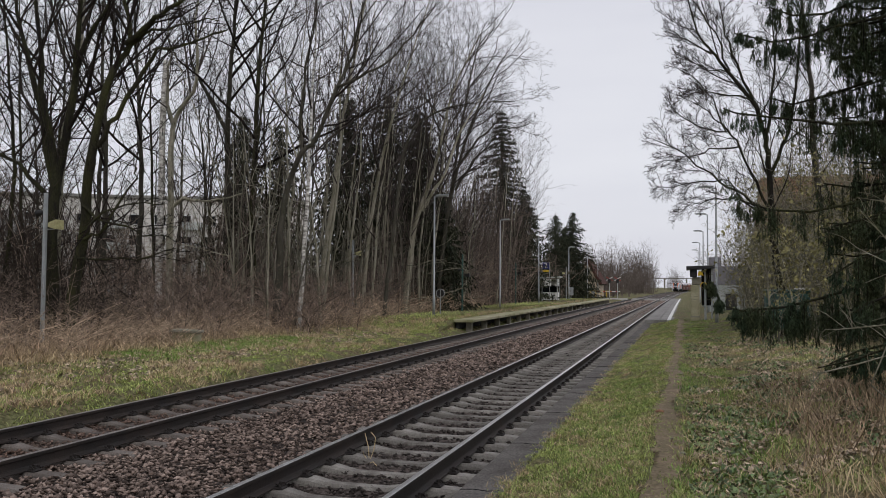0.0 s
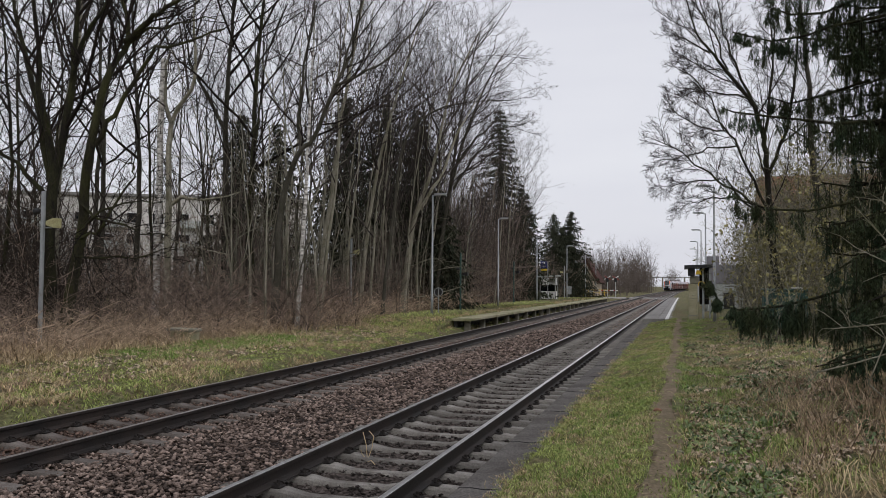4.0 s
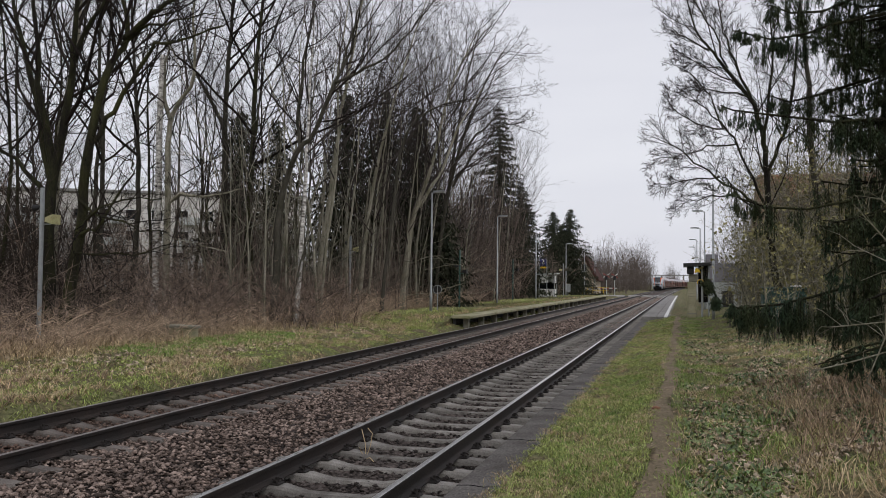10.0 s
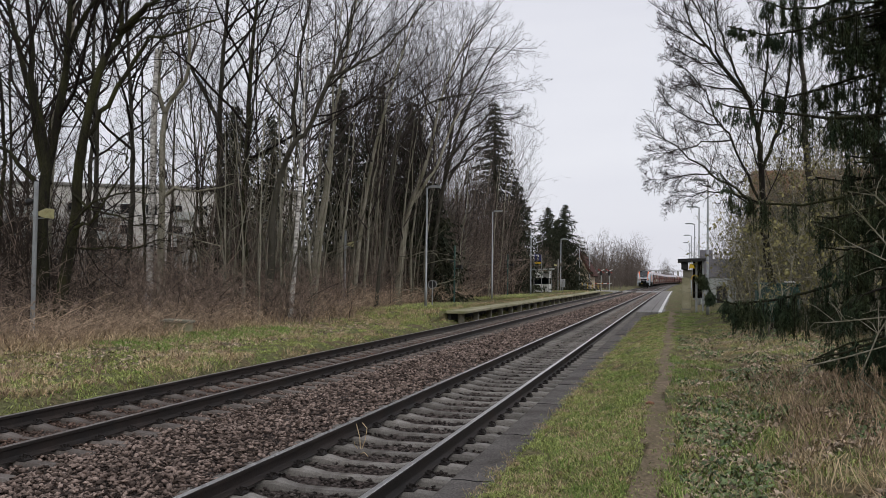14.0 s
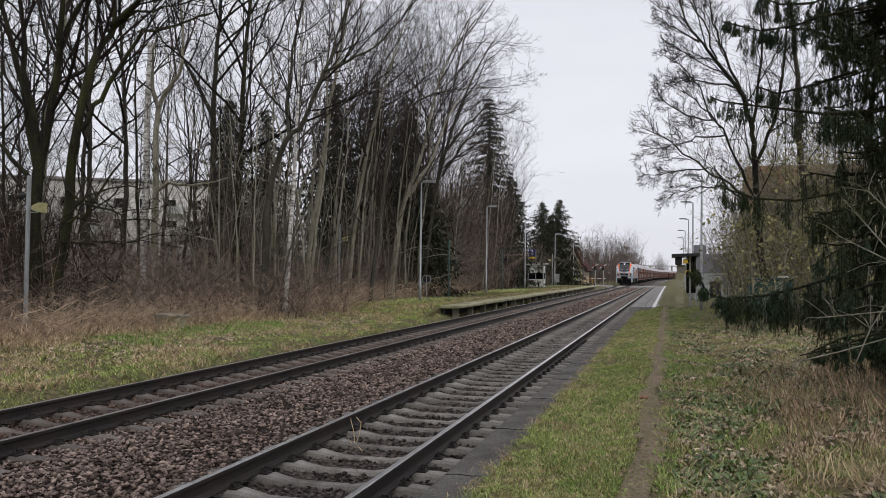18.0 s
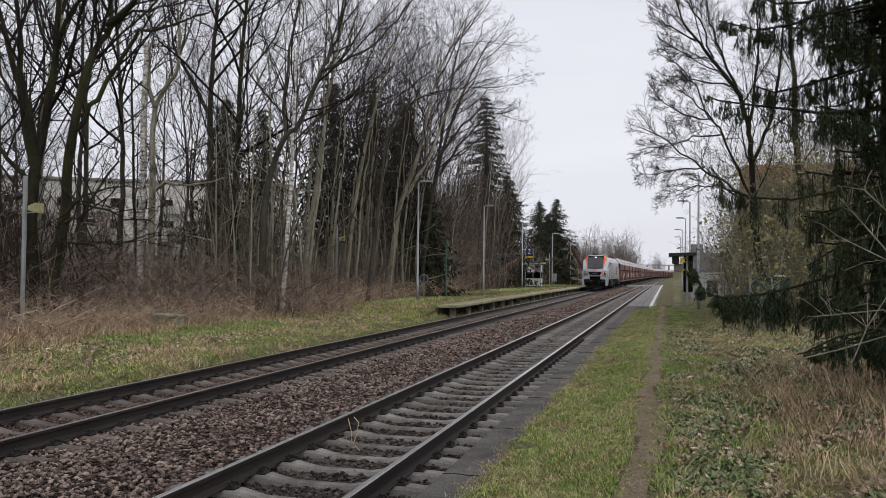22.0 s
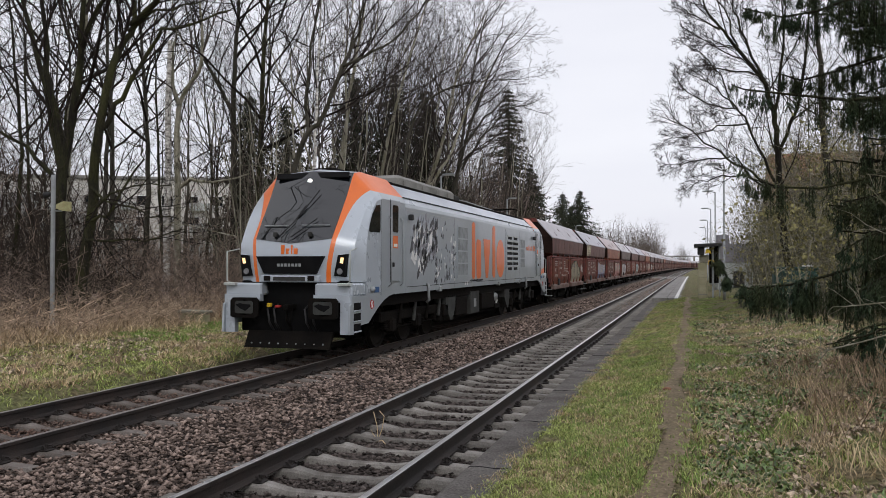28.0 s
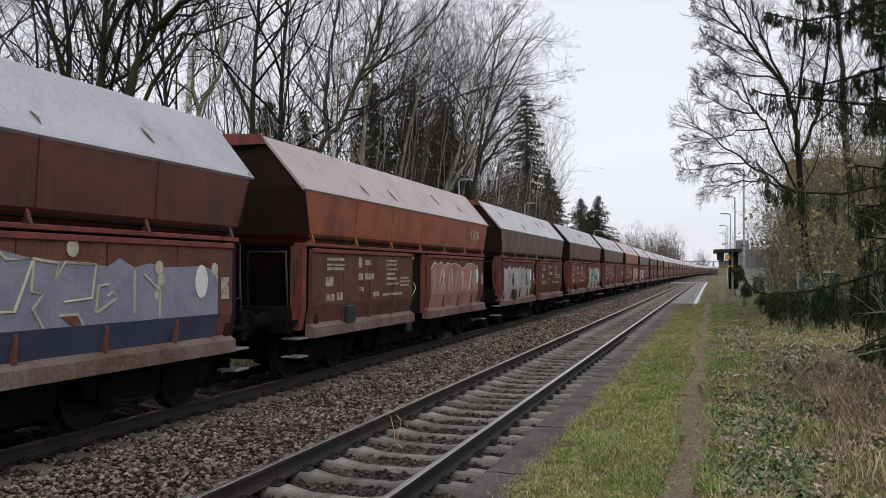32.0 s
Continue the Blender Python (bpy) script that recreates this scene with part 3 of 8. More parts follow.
def shell_patch(rows, cols, sgn, rear, lift=0.0):
    """Part of the cab shell as a thin skin of its own."""
    def at(r, c):
        x, y, z = CAB[r][c]
        y -= lift * (1 if r < 6 else 0)
        z += lift * (1 if r >= 3 else 0)
        return (sgn * x, LOCO_LENGTH - y if rear else y, z)
    sh = Shape()
    flip = (sgn < 0) != rear
    sub = 3
    grid = []
    for r in range(rows[0], rows[1]):
        for i in range(sub if r < rows[1] - 1 else sub + 1):
            t = i / sub
            line = []
            for c in range(cols[0], cols[1] + 1):
                pts = [Vector(at(max(0, min(len(CAB) - 1, r + o)), c)) for o in (-1, 0, 1, 2)]
                a, b, d, e = pts
                soft_a, soft_b = (d - a) * 0.5, (e - b) * 0.5
                if r in (2, 5, 6):
                    soft_a, soft_b = d - b, d - b
                p = b * (2 * t ** 3 - 3 * t ** 2 + 1) + soft_a * (t ** 3 - 2 * t ** 2 + t) + d * (3 * t ** 2 - 2 * t ** 3) + soft_b * (t ** 3 - t ** 2)
                line.append(p)
            grid.append(line)
    n = len(grid[0])
    sh.v = [tuple(p) for l in grid for p in l]
    for i in range(len(grid) - 1):
        for k in range(n - 1):
            q = (i * n + k, i * n + k + 1, (i + 1) * n + k + 1, (i + 1) * n + k)
            sh.f.append(q[::-1] if flip else q)
    return sh


def both(sh_a, sh_b):
    return Shape().add(sh_a.v, sh_a.f).add(sh_b.v, sh_b.f)


def loco_end(loco, rear):
    """Cab, bumper, buffers, lights and steps of one end."""
    def Y(y):
        return LOCO_LENGTH - y if rear else y

    def span(a, b):
        return (Y(b), Y(a)) if rear else (Y(a), Y(b))

    nose = part("nose", both(shell_patch((0, 2), (0, 1), 1, rear), shell_patch((0, 2), (0, 1), -1, rear)), WHITE_CAB, loco, "light grey nose panel", True)
    wind = part("windscreen", both(shell_patch((2, 5), (0, 1), 1, rear, 0.006), shell_patch((2, 5), (0, 1), -1, rear, 0.006)), WINDSCREEN, loco, "large dark sloping windscreen", True)
    part("cab_roof", both(shell_patch((5, 7), (0, 1), 1, rear), shell_patch((5, 7), (0, 1), -1, rear)), SILVER_LIGHT, loco, "", True)
    for sgn in (1, -1):
        part("orange_stripe", shell_patch((0, 7), (1, 2), sgn, rear), ORANGE, loco, "orange stripe from nose to roof", True)
        part("cheek", shell_patch((0, 6), (2, 3), sgn, rear), WHITE_CAB, loco, "light grey rounded cab cheek", True)
        part("cab_corner", shell_patch((0, 6), (3, 4), sgn, rear), WHITE_CAB, loco, "", True)
        part("cab_eave", shell_patch((6, 7), (2, 4), sgn, rear), SILVER, loco, "", True)
        # flat cab side with the wheel arch cut into its lower edge
        edge = [(CAB[r][4][1], CAB[r][4][2]) for r in range(7, -1, -1)]
        side = edge + [(0.9, 1.3), (0.2, 1.3), (0.2, 1.16), (0.10, 1.12), (0.06, 0.55), (0.26, 0.55), (0.62, 0.7), (1.05, 0.72)]
        side += [(1.05 + 1.5 * u, 0.72 + 0.55 * math.sin(u * math.pi / 2)) for u in (0.2, 0.4, 0.6, 0.8, 1.0)] + [(3.3, 1.27)]
        lo, hi = sorted((sgn * 1.425, sgn * 1.385))
        body = part("cab_side", Shape().prism([(Y(a), b) for a, b in side], "x", lo, hi), SILVER, loco, "grey cab side with an arched lower edge")
        px = sgn * 1.427

        def plate(name, outline, mat, label="", depth=0.012, parent=body, out=0.0):
            a, b = sorted((px + sgn * out, px + sgn * (out + depth)))
            return part(name, Shape().prism([(Y(p), q) for p, q in outline], "x", a, b), mat, parent, label)

        plate("cab_front_panel", [p for p in edge if p[0] < 1.74] + [(0.92, 1.34), (1.74, 1.34), (1.74, 3.34)], WHITE_CAB, "light grey front part of the cab side", 0.003)
        plate("side_window", [(1.05, 2.64), (1.08, 2.76), (1.26, 3.02), (1.45, 3.19), (1.66, 3.22), (1.68, 3.2), (1.68, 2.67), (1.64, 2.62), (1.1, 2.61)], WINDOW, "dark triangular cab window", 0.014)
        door = plate("cab_door", [(2.33, 1.6), (2.36, 1.56), (2.83, 1.56), (2.86, 1.6), (2.86, 3.33), (2.83, 3.37), (2.36, 3.37), (2.33, 3.33)], SILVER, "grey cab door", 0.018)
        plate("door_window", [(2.42, 2.7), (2.46, 2.66), (2.73, 2.66), (2.77, 2.7), (2.77, 3.23), (2.73, 3.27), (2.46, 3.27), (2.42, 3.23)], WINDOW, "dark door window", 0.008, door, 0.018)
        plate("door_sticker", [(2.44, 2.3), (2.75, 2.3), (2.75, 2.58), (2.44, 2.58)], ORANGE, "orange square sticker", 0.003, door, 0.018)
        plate("sticker_bar", [(2.48, 2.33), (2.71, 2.33), (2.71, 2.4), (2.48, 2.4)], WHITE, "", 0.002, door, 0.021)
        # door seams
        for a, b in (((2.31, 1.54), (2.33, 3.39)), ((2.86, 1.54), (2.88, 3.39))):
            plate("door_seam", [a, (b[0], a[1]), b, (a[0], b[1])], CHASSIS, "", 0.004)
        plate("panel_seam", [(1.74, 1.28), (1.755, 1.28), (1.755, 3.34), (1.74, 3.34)], CHASSIS, "", 0.004)
        for hy in (2.22, 2.98):
            rail = Shape().tube([(px, Y(hy), 1.45), (px + sgn * 0.06, Y(hy), 1.5), (px + sgn * 0.06, Y(hy), 2.95), (px, Y(hy), 3.0)], 0.014, 6)
            part("handrail", rail, GALV, body, "grey steel handrail", True)
        part("door_handle", Shape().box(*sorted((px, px + sgn * 0.05)), *sorted((Y(2.4), Y(2.48))), 1.88, 1.98, 0.01), DARK, door)
        part("mirror_camera", Shape().box(*sorted((px, px + sgn * 0.12)), *sorted((Y(3.5), Y(3.62))), 2.98, 3.12, 0.02), DARK, body)
        plate("maker_plate", [(1.34, 1.34), (1.64, 1.34), (1.64, 1.46), (1.34, 1.46)], PLATE_BLUE if sgn > 0 else DARK, "small blue plate", 0.004)
        part("side_light", Shape().lathe([(0, 0.07), (sgn * 0.06, 0.065), (sgn * 0.09, 0.03)], "x", (px, Y(1.18), 1.42), 12), GALV, body)
        part("jacking_sign", Shape().lathe([(0, 0.085), (sgn * 0.004, 0.085)], "x", (px, Y(1.22), 1.1), 16), WHITE, body, "round white sign with a red rim")
        part("sign_rim", Shape().tube([(px + sgn * 0.005, Y(1.22) + 0.088 * math.cos(q * math.pi / 10), 1.1 + 0.088 * math.sin(q * math.pi / 10)) for q in range(21)], 0.011, 5), RED, body)
        part("sign_bar", Shape().tube([(px + sgn * 0.006, Y(1.16), 1.04), (px + sgn * 0.006, Y(1.28), 1.16)], 0.008, 4), RED, body)
        # bumper wing with steps
        a, b = sorted((sgn * 0.60, sgn * 1.42))
        part("bumper_wing", Shape().box(a, b, *span(0.2, 0.9), 1.3, 1.55, 0.03), WHITE_CAB, loco, "light grey bumper wing over the buffer")
        part("bumper_front", Shape().prism([(sgn * 0.60, 1.18), (sgn * 1.18, 1.18), (sgn * 1.18, 0.54), (sgn * 1.42, 0.54), (sgn * 1.42, 1.32), (sgn * 0.60, 1.32)], "y", *span(0.16, 0.3)), WHITE_CAB, loco, "light grey front leg of the cab steps")
        # flat black plates paint the dark of the step recesses on the side
        for z in (0.60, 0.81, 1.02):
            well = plate("step_well", [(0.27, z), (0.62, z), (0.62, z + 0.145), (0.27, z + 0.145)], BLACK, "black plate for the shade in a step opening", 0.004)
            part("step", Shape().box(*sorted((sgn * 1.38, sgn * 1.445)), *span(0.25, 0.64), z - 0.03, z, 0.006), WHITE_CAB, well)
        # buffer
        buf = part("buffer", Shape().lathe([(0, 0.16), (0.03, 0.16), (0.04, 0.10), (0.5, 0.13), (0.6, 0.16)] if not rear else [(0, 0.16), (-0.03, 0.16), (-0.04, 0.10), (-0.5, 0.13), (-0.6, 0.16)],
                                           "y", (sgn * 0.875, Y(0), 1.06), 18), CHASSIS, loco, "dark steel buffer")
        face = [(-0.33, -0.19), (-0.27, -0.23), (0.27, -0.23), (0.33, -0.19), (0.33, 0.12), (0.27, 0.18), (-0.27, 0.18), (-0.33, 0.12)]
        part("buffer_head", Shape().prism([(sgn * 0.875 + p * 0.95, 1.08 + q) for p, q in face], "y", *span(0.0, 0.07)), CHASSIS, buf, "worn grey rounded buffer head")
        inner = [(p * 0.62, q * 0.62) for p, q in face]
        part("buffer_plate", Shape().prism([(sgn * 0.875 + p, 1.08 + q) for p, q in inner], "y", *span(-0.012, 0.0)), CHASSIS_GREY, buf)
        blot = [(0.16 * math.cos(k * 0.7) * (1 + 0.3 * math.sin(k * 2.1)), 0.07 * math.sin(k * 0.7) * (1 + 0.4 * math.cos(k * 1.7))) for k in range(9)]
        part("grease_mark", Shape().prism([(sgn * 0.875 + p, 1.08 + q) for p, q in blot], "y", *span(-0.016, -0.012)), BLACK, buf)
        # headlight cluster
        hl = part("headlight", Shape().prism([(sgn * 0.93, 1.70), (sgn * 1.16, 1.68), (sgn * 1.20, 2.14), (sgn * 1.02, 2.12)], "y", *span(0.40, 0.62)), BLACK, loco, "black headlight cluster with a lit lamp")
        part("lamp", Shape().prism([(sgn * 1.07, 1.96), (sgn * 1.13, 1.95), (sgn * 1.15, 2.07), (sgn * 1.09, 2.07)], "y", *span(0.385, 0.40)), HEADLIGHT if not rear else LENS, hl, "warm lit lamp" if not rear else "")
        part("lens", Shape().lathe([(0, 0.065), (-0.02 if not rear else 0.02, 0.055)], "y", (sgn * 1.06, Y(0.40), 1.79), 16), LENS, hl)
        # handrails at the front corners
        part("corner_rail", Shape().tube([(sgn * 1.32, Y(0.24), 1.55), (sgn * 1.38, Y(0.18), 1.6), (sgn * 1.38, Y(0.18), 2.2), (sgn * 1.34, Y(0.6), 2.26)], 0.016, 6), GALV_LIGHT, loco, "", True)
        part("wing_step", Shape().box(*sorted((sgn * 1.15, sgn * 1.40)), *span(0.08, 0.3), 1.5, 1.56, 0.01), GALV_LIGHT, loco)
    # black grille and the lettering on it as bars
    grille = part("grille", Shape().prism([(-0.76, 2.1), (-0.58, 1.74), (0.58, 1.74), (0.76, 2.1)], "y", *span(0.27, 0.40)), BLACK, loco, "black trapezoid grille")
    for k in range(7):
        part("badge_bar", Shape().box(-0.27 + k * 0.08, -0.215 + k * 0.08, *span(0.265, 0.271), 1.89, 1.95), GALV, grille)
    part("lower_nose_bar", Shape().box(-0.66, 0.66, *span(0.26, 0.42), 1.57, 1.71, 0.02), WHITE_CAB, loco, "light grey bar under the grille")
    part("number_plate", Shape().box(-0.36, 0.36, *span(0.253, 0.26), 1.6, 1.68), CHASSIS_GREY, loco, "blurred grey number plate")
    for sgn in (-1, 1):
        part("jumper_socket", Shape().box(*sorted((sgn * 0.42, sgn * 0.57)), *span(0.24, 0.27), 1.6, 1.7, 0.01), CHASSIS, loco)
    # emblem on the nose: four plain orange bars of the emblem's size
    for k, (a, w, h) in enumerate(((-0.20, 0.075, 0.19), (-0.09, 0.085, 0.12), (0.02, 0.04, 0.19), (0.085, 0.085, 0.12))):
        part("emblem_bar", Shape().box(a, a + w, *span(0.29, 0.32), 2.14, 2.14 + h, 0.006), ORANGE, nose)
    # black band under the glass, with wiper and marker lamps
    part("screen_band", both(shell_patch((2, 3), (0, 1), 1, rear, 0.012), shell_patch((2, 3), (0, 1), -1, rear, 0.012)), WINDSCREEN, wind, "", True)
    wy = 1 if not rear else -1
    for a in (((0.28, 0.42, 2.5), (0.05, 0.58, 2.78), (-0.12, 0.82, 3.15)), ((0.0, 0.36, 2.47), (-0.25, 0.52, 2.68), (-0.45, 0.66, 2.86))):
        part("wiper", Shape().tube([(-x, Y(y - 0.03), z + 0.02) for x, y, z in a], [0.010, 0.008, 0.010], 5), BLACK, wind)
    part("wiper_blade", Shape().tube([(0.02, Y(0.62), 2.9), (0.32, Y(1.02), 3.5)], 0.009, 4), BLACK, wind)
    for sgn in (-1, 1):
        part("screen_washer", Shape().box(*sorted((sgn * 0.36, sgn * 0.43)), *span(0.38, 0.46), 2.5, 2.6, 0.01), CHASSIS_GREY, wind)
        part("screen_rail", Shape().tube([(sgn * 0.15, Y(0.52), 2.74), (sgn * 0.75, Y(0.6), 2.74)], 0.012, 5), GALV, wind)
    part("top_lamp", Shape().lathe([(0, 0.055), (-0.03 * wy, 0.045)], "y", (0, Y(1.22), 3.72), 16), TOPLIGHT if not rear else LENS, wind, "bright top headlamp" if not rear else "")
    part("sun_blind", Shape().prism([(Y(1.28), 3.80), (Y(1.36), 3.92), (Y(1.39), 3.9), (Y(1.31), 3.78)], "x", -0.85, 0.85), BLACK, wind)
    # dark hollow of the coupler
    hollow = part("headstock", Shape().box(-1.22, 1.22, *span(0.5, 0.7), 0.55, 1.6, 0.02), BLACK, loco, "black headstock behind the coupling")
    part("draw_hook", Shape().box(-0.06, 0.06, *span(0.1, 0.5), 1.0, 1.12, 0.02), CHASSIS, hollow)
    part("screw_coupling", Shape().tube([(0.05, Y(0.3), 1.04), (0.05, Y(0.22), 0.8), (0.02, Y(0.35), 0.6), (-0.05, Y(0.25), 0.8), (-0.05, Y(0.3), 1.0)], 0.025, 6), CHASSIS, hollow)
    for k, x in enumerate((-0.5, -0.36, 0.34, 0.5)):
        part("brake_hose", Shape().tube([(x, Y(0.5), 1.1), (x, Y(0.3), 1.02), (x + 0.05, Y(0.28), 0.75), (x + 0.1, Y(0.38), 0.58)], 0.022, 6), DARK, hollow, "", True)
    part("yellow_tap", Shape().box(-0.5, -0.42, *span(0.25, 0.35), 1.06, 1.14, 0.01), YELLOW, hollow)
    part("red_tap", Shape().box(-0.32, -0.2, *span(0.25, 0.33), 1.05, 1.1, 0.01), RED, hollow)
    plough = [(Y(0.14), 0.24), (Y(0.2), 0.24), (Y(0.42), 0.55), (Y(0.34), 0.58)]
    pl = part("snow_plough", Shape().prism(plough, "x", -0.95, 0.95), CHASSIS, loco, "dark rail guard plate across the front")
    for k in range(9):
        part("bolt", Shape().lathe([(0, 0.018), (-0.015 * wy, 0.014)], "y", (-0.8 + k * 0.2, Y(0.19), 0.33), 6), GALV, pl)


def build_locomotive():
    loco = thing("locomotive", "grey six-axle diesel locomotive with orange cab stripes", "locomotive")
    for rear in (False, True):
        loco_end(loco, rear)
    y0, y1 = 3.3, LOCO_LENGTH - 3.3
    prof = [(-1.43, 1.27), (1.43, 1.27), (1.43, 3.28), (1.415, 3.36), (1.39, 3.36), (1.36, 3.30), (-1.36, 3.30), (-1.39, 3.36), (-1.415, 3.36), (-1.43, 3.28)]
    body = part("body_shell", Shape().prism(prof, "y", y0, y1), SILVER, loco, "smooth metallic grey body side")
    for sgn in (-1, 1):
        sh = Shape().prism([(sgn * 1.40, 3.365), (sgn * 1.36, 3.50), (sgn * 1.30, 3.50), (sgn * 1.34, 3.365)], "y", y0, y1)
        part("gutter_band", sh, WHITE_CAB, loco, "light grey band below the roof")
        part("roof_slope", Shape().prism([(sgn * 1.36, 3.505), (sgn * 1.0, 3.83), (sgn * 0.9, 3.83), (sgn * 1.25, 3.505)], "y", y0, y1), SILVER_LIGHT, loco, "light silver sloping roof edge")
        part("gutter", Shape().box(*sorted((sgn * 1.36, sgn * 1.385)), y0, y1, 3.495, 3.515), CHASSIS_GREY, loco)
    part("roof_deck", Shape().box(-0.98, 0.98, y0, y1, 3.72, 3.84, 0.02), ROOF_GREY, loco)
    for sgn in (-1, 1):
        part("roof_edge", Shape().box(*sorted((sgn * 0.86, sgn * 0.98)), y0, y1, 3.84, 3.9, 0.01), CHASSIS, loco)
    # roof gear
    part("roof_box", Shape().box(-0.8, 0.8, 4.6, 9.6, 3.84, 4.2, 0.08), ROOF_GREY, loco, "long grey roof equipment box")
    for yy in (4.58, 6.1, 7.4, 8.5):
        part("roof_box_vent", Shape().box(0.79, 0.83, yy + 0.3, yy + 0.9, 3.92, 4.08, 0.01), ROOF_GREY, loco)
    part("roof_hatch", Shape().box(-0.75, 0.75, 9.8, 10.4, 3.84, 4.12, 0.04), CHASSIS_GREY, loco)
    part("roof_duct", Shape().box(-0.7, 0.7, 10.6, 13.4, 3.84, 3.98, 0.04), CHASSIS, loco)
    part("roof_duct", Shape().box(-0.6, 0.6, 13.6, 15.2, 3.84, 4.02, 0.04), ROOF_GREY, loco)
    panto = part("pantograph", Shape().box(-0.6, 0.6, 17.0, 19.4, 3.9, 3.97, 0.02), CHASSIS, loco, "folded dark pantograph on insulators")
    part("lower_arm", Shape().tube([(0, 19.2, 4.0), (0, 17.2, 4.12)], 0.045, 8), CHASSIS, panto)
    for sgn in (-1, 1):
        part("upper_arm", Shape().tube([(sgn * 0.1, 17.2, 4.14), (sgn * 0.45, 19.0, 4.2)], 0.025, 6), CHASSIS, panto)
        part("contact_strip", Shape().tube([(-0.85, 18.9 + 0.14 * sgn, 4.22), (-0.6, 18.9 + 0.14 * sgn, 4.27), (0.6, 18.9 + 0.14 * sgn, 4.27), (0.85, 18.9 + 0.14 * sgn, 4.22)], 0.02, 6), CHASSIS, panto)
        for yy in (17.1, 19.3):
            part("insulator", Shape().lathe([(3.84, 0.07), (3.87, 0.09), (3.9, 0.06), (3.93, 0.09), (3.97, 0.05)], "z", (sgn * 0.5, yy, 0), 10), BEIGE, panto)
    for k, yy in enumerate((2.5, 2.95, 3.5)):
        part("roof_aerial", Shape().lathe([(3.98, 0.09), (4.1, 0.08), (4.14, 0.02)], "z", (0.15 * k - 0.2, yy, 0), 10), DARK, loco)
    part("roof_horn", Shape().box(-0.45, 0.15, 2.2, 2.9, 4.0, 4.13, 0.05), CHASSIS, loco)
    part("high_voltage_line", Shape().tube([(0.35, 9.7, 4.1), (0.35, 13, 4.12), (0.3, 17, 4.08)], 0.02, 6), GALV, loco)

    # body sides
    for sgn in (1, -1):
        px = sgn * 1.432

        def plate(name, outline, mat, label="", depth=0.008, parent=body, out=0.0):
            a, b = sorted((px + sgn * out, px + sgn * (out + depth)))
            if sgn < 0:
                outline = [(LOCO_LENGTH - p, q) for p, q in outline]
            return part(name, Shape().prism(outline, "x", a, b), mat, parent, label)

        def rect(a, b, c, d):
            return [(a, c), (b, c), (b, d), (a, d)]

        plate("lower_seam", rect(3.4, 19.6, 1.40, 1.415), CHASSIS_GREY, "", 0.003)
        plate("upper_seam", rect(3.4, 8.6, 3.2, 3.21), GALV_LIGHT, "", 0.003)
        for a in (7.4, 14.05, 16.45):
            plate("panel_seam", rect(a, a + 0.012, 1.3, 3.24), CHASSIS_GREY, "", 0.003)
        # louvred panel of five grey fields
        panel = plate("vent_panel", rect(7.72, 8.86, 1.56, 3.06), SILVER, "grey slatted ventilation panel", 0.012)
        for k in range(4):
            plate("vent_field", rect(7.78, 8.80, 1.64 + k * 0.355, 1.955 + k * 0.355), VENT_GREY, "", 0.006, panel, 0.012)
        # large orange emblem: four plain bars of its size
        for k, (a, b, c, d) in enumerate(((9.36, 9.72, 1.5, 3.24), (9.9, 10.46, 1.5, 2.72), (10.78, 11.72, 1.5, 2.76), (12.02, 12.42, 1.5, 3.24), (12.62, 13.84, 1.5, 2.8))):
            r = 0.1
            outline = [(a + r, c), (b - r, c), (b, c + r), (b, d - r), (b - r, d), (a + r, d), (a, d - r), (a, c + r)]
            if k == 2:
                outline = [(11.1, c), (11.4, c), (b, d), (a, d)]
            if k == 4:
                outline = [(13.23 + 0.61 * math.cos(q * math.pi / 12), 2.15 + 0.66 * math.sin(q * math.pi / 12)) for q in range(24)]
            plate("emblem_bar", outline, ORANGE, "orange stroke of the large side emblem", 0.004)
        # twin louvre grilles
        grill = plate("louvre_frame", rect(14.12, 16.3, 1.6, 3.13), SILVER, "grey frame of the twin louvres", 0.014)
        for col in (14.28, 15.28):
            for k in range(7):
                z = 1.74 + k * 0.187
                inset = 0.12 if k in (0, 6) else 0.0
                plate("louvre_gap", rect(col + inset, col + 0.88 - inset, z, z + 0.1), BLACK, "", 0.006, grill, 0.014)
                plate("louvre_slat", rect(col - 0.02, col + 0.9, z + 0.1, z + 0.14), GALV_LIGHT, "", 0.02, grill, 0.014)
        hatch = plate("service_hatch", rect(16.6, 17.6, 1.78, 2.98), SILVER, "", 0.012)
        for k in range(3):
            plate("hatch_field", rect(16.67, 17.53, 1.84 + k * 0.38, 2.16 + k * 0.38), VENT_GREY, "", 0.004, hatch, 0.012)
        # plain bars for the small lettering at the sill
        for k in range(16):
            plate("inscription_bar", rect(9.1 + k * 0.1, 9.17 + k * 0.1, 1.43, 1.48), CHASSIS, "", 0.003)
        for k in range(2):
            plate("label_mark", rect(8.55 + k * 0.22, 8.66 + k * 0.22, 1.33, 1.43), WHITE, "", 0.003)
        for k, (a, mat) in enumerate(((14.9, GALV), (15.6, BEIGE), (16.9, GALV), (17.8, BEIGE), (18.9, GALV))):
            plate("label_mark", rect(a, a + 0.1, 1.33, 1.42), mat, "", 0.003)
        plate("bull_mark", [(21.2, 1.5), (21.5, 1.56), (21.9, 1.55), (22.0, 1.7), (21.95, 1.82), (21.7, 1.75), (21.45, 1.78), (21.3, 1.66)], ORANGE, "orange cut-out mark on the cab side", 0.004)
        # splinter pattern in white, grey and black, dissolving towards the tail
        rng = random.Random(11)
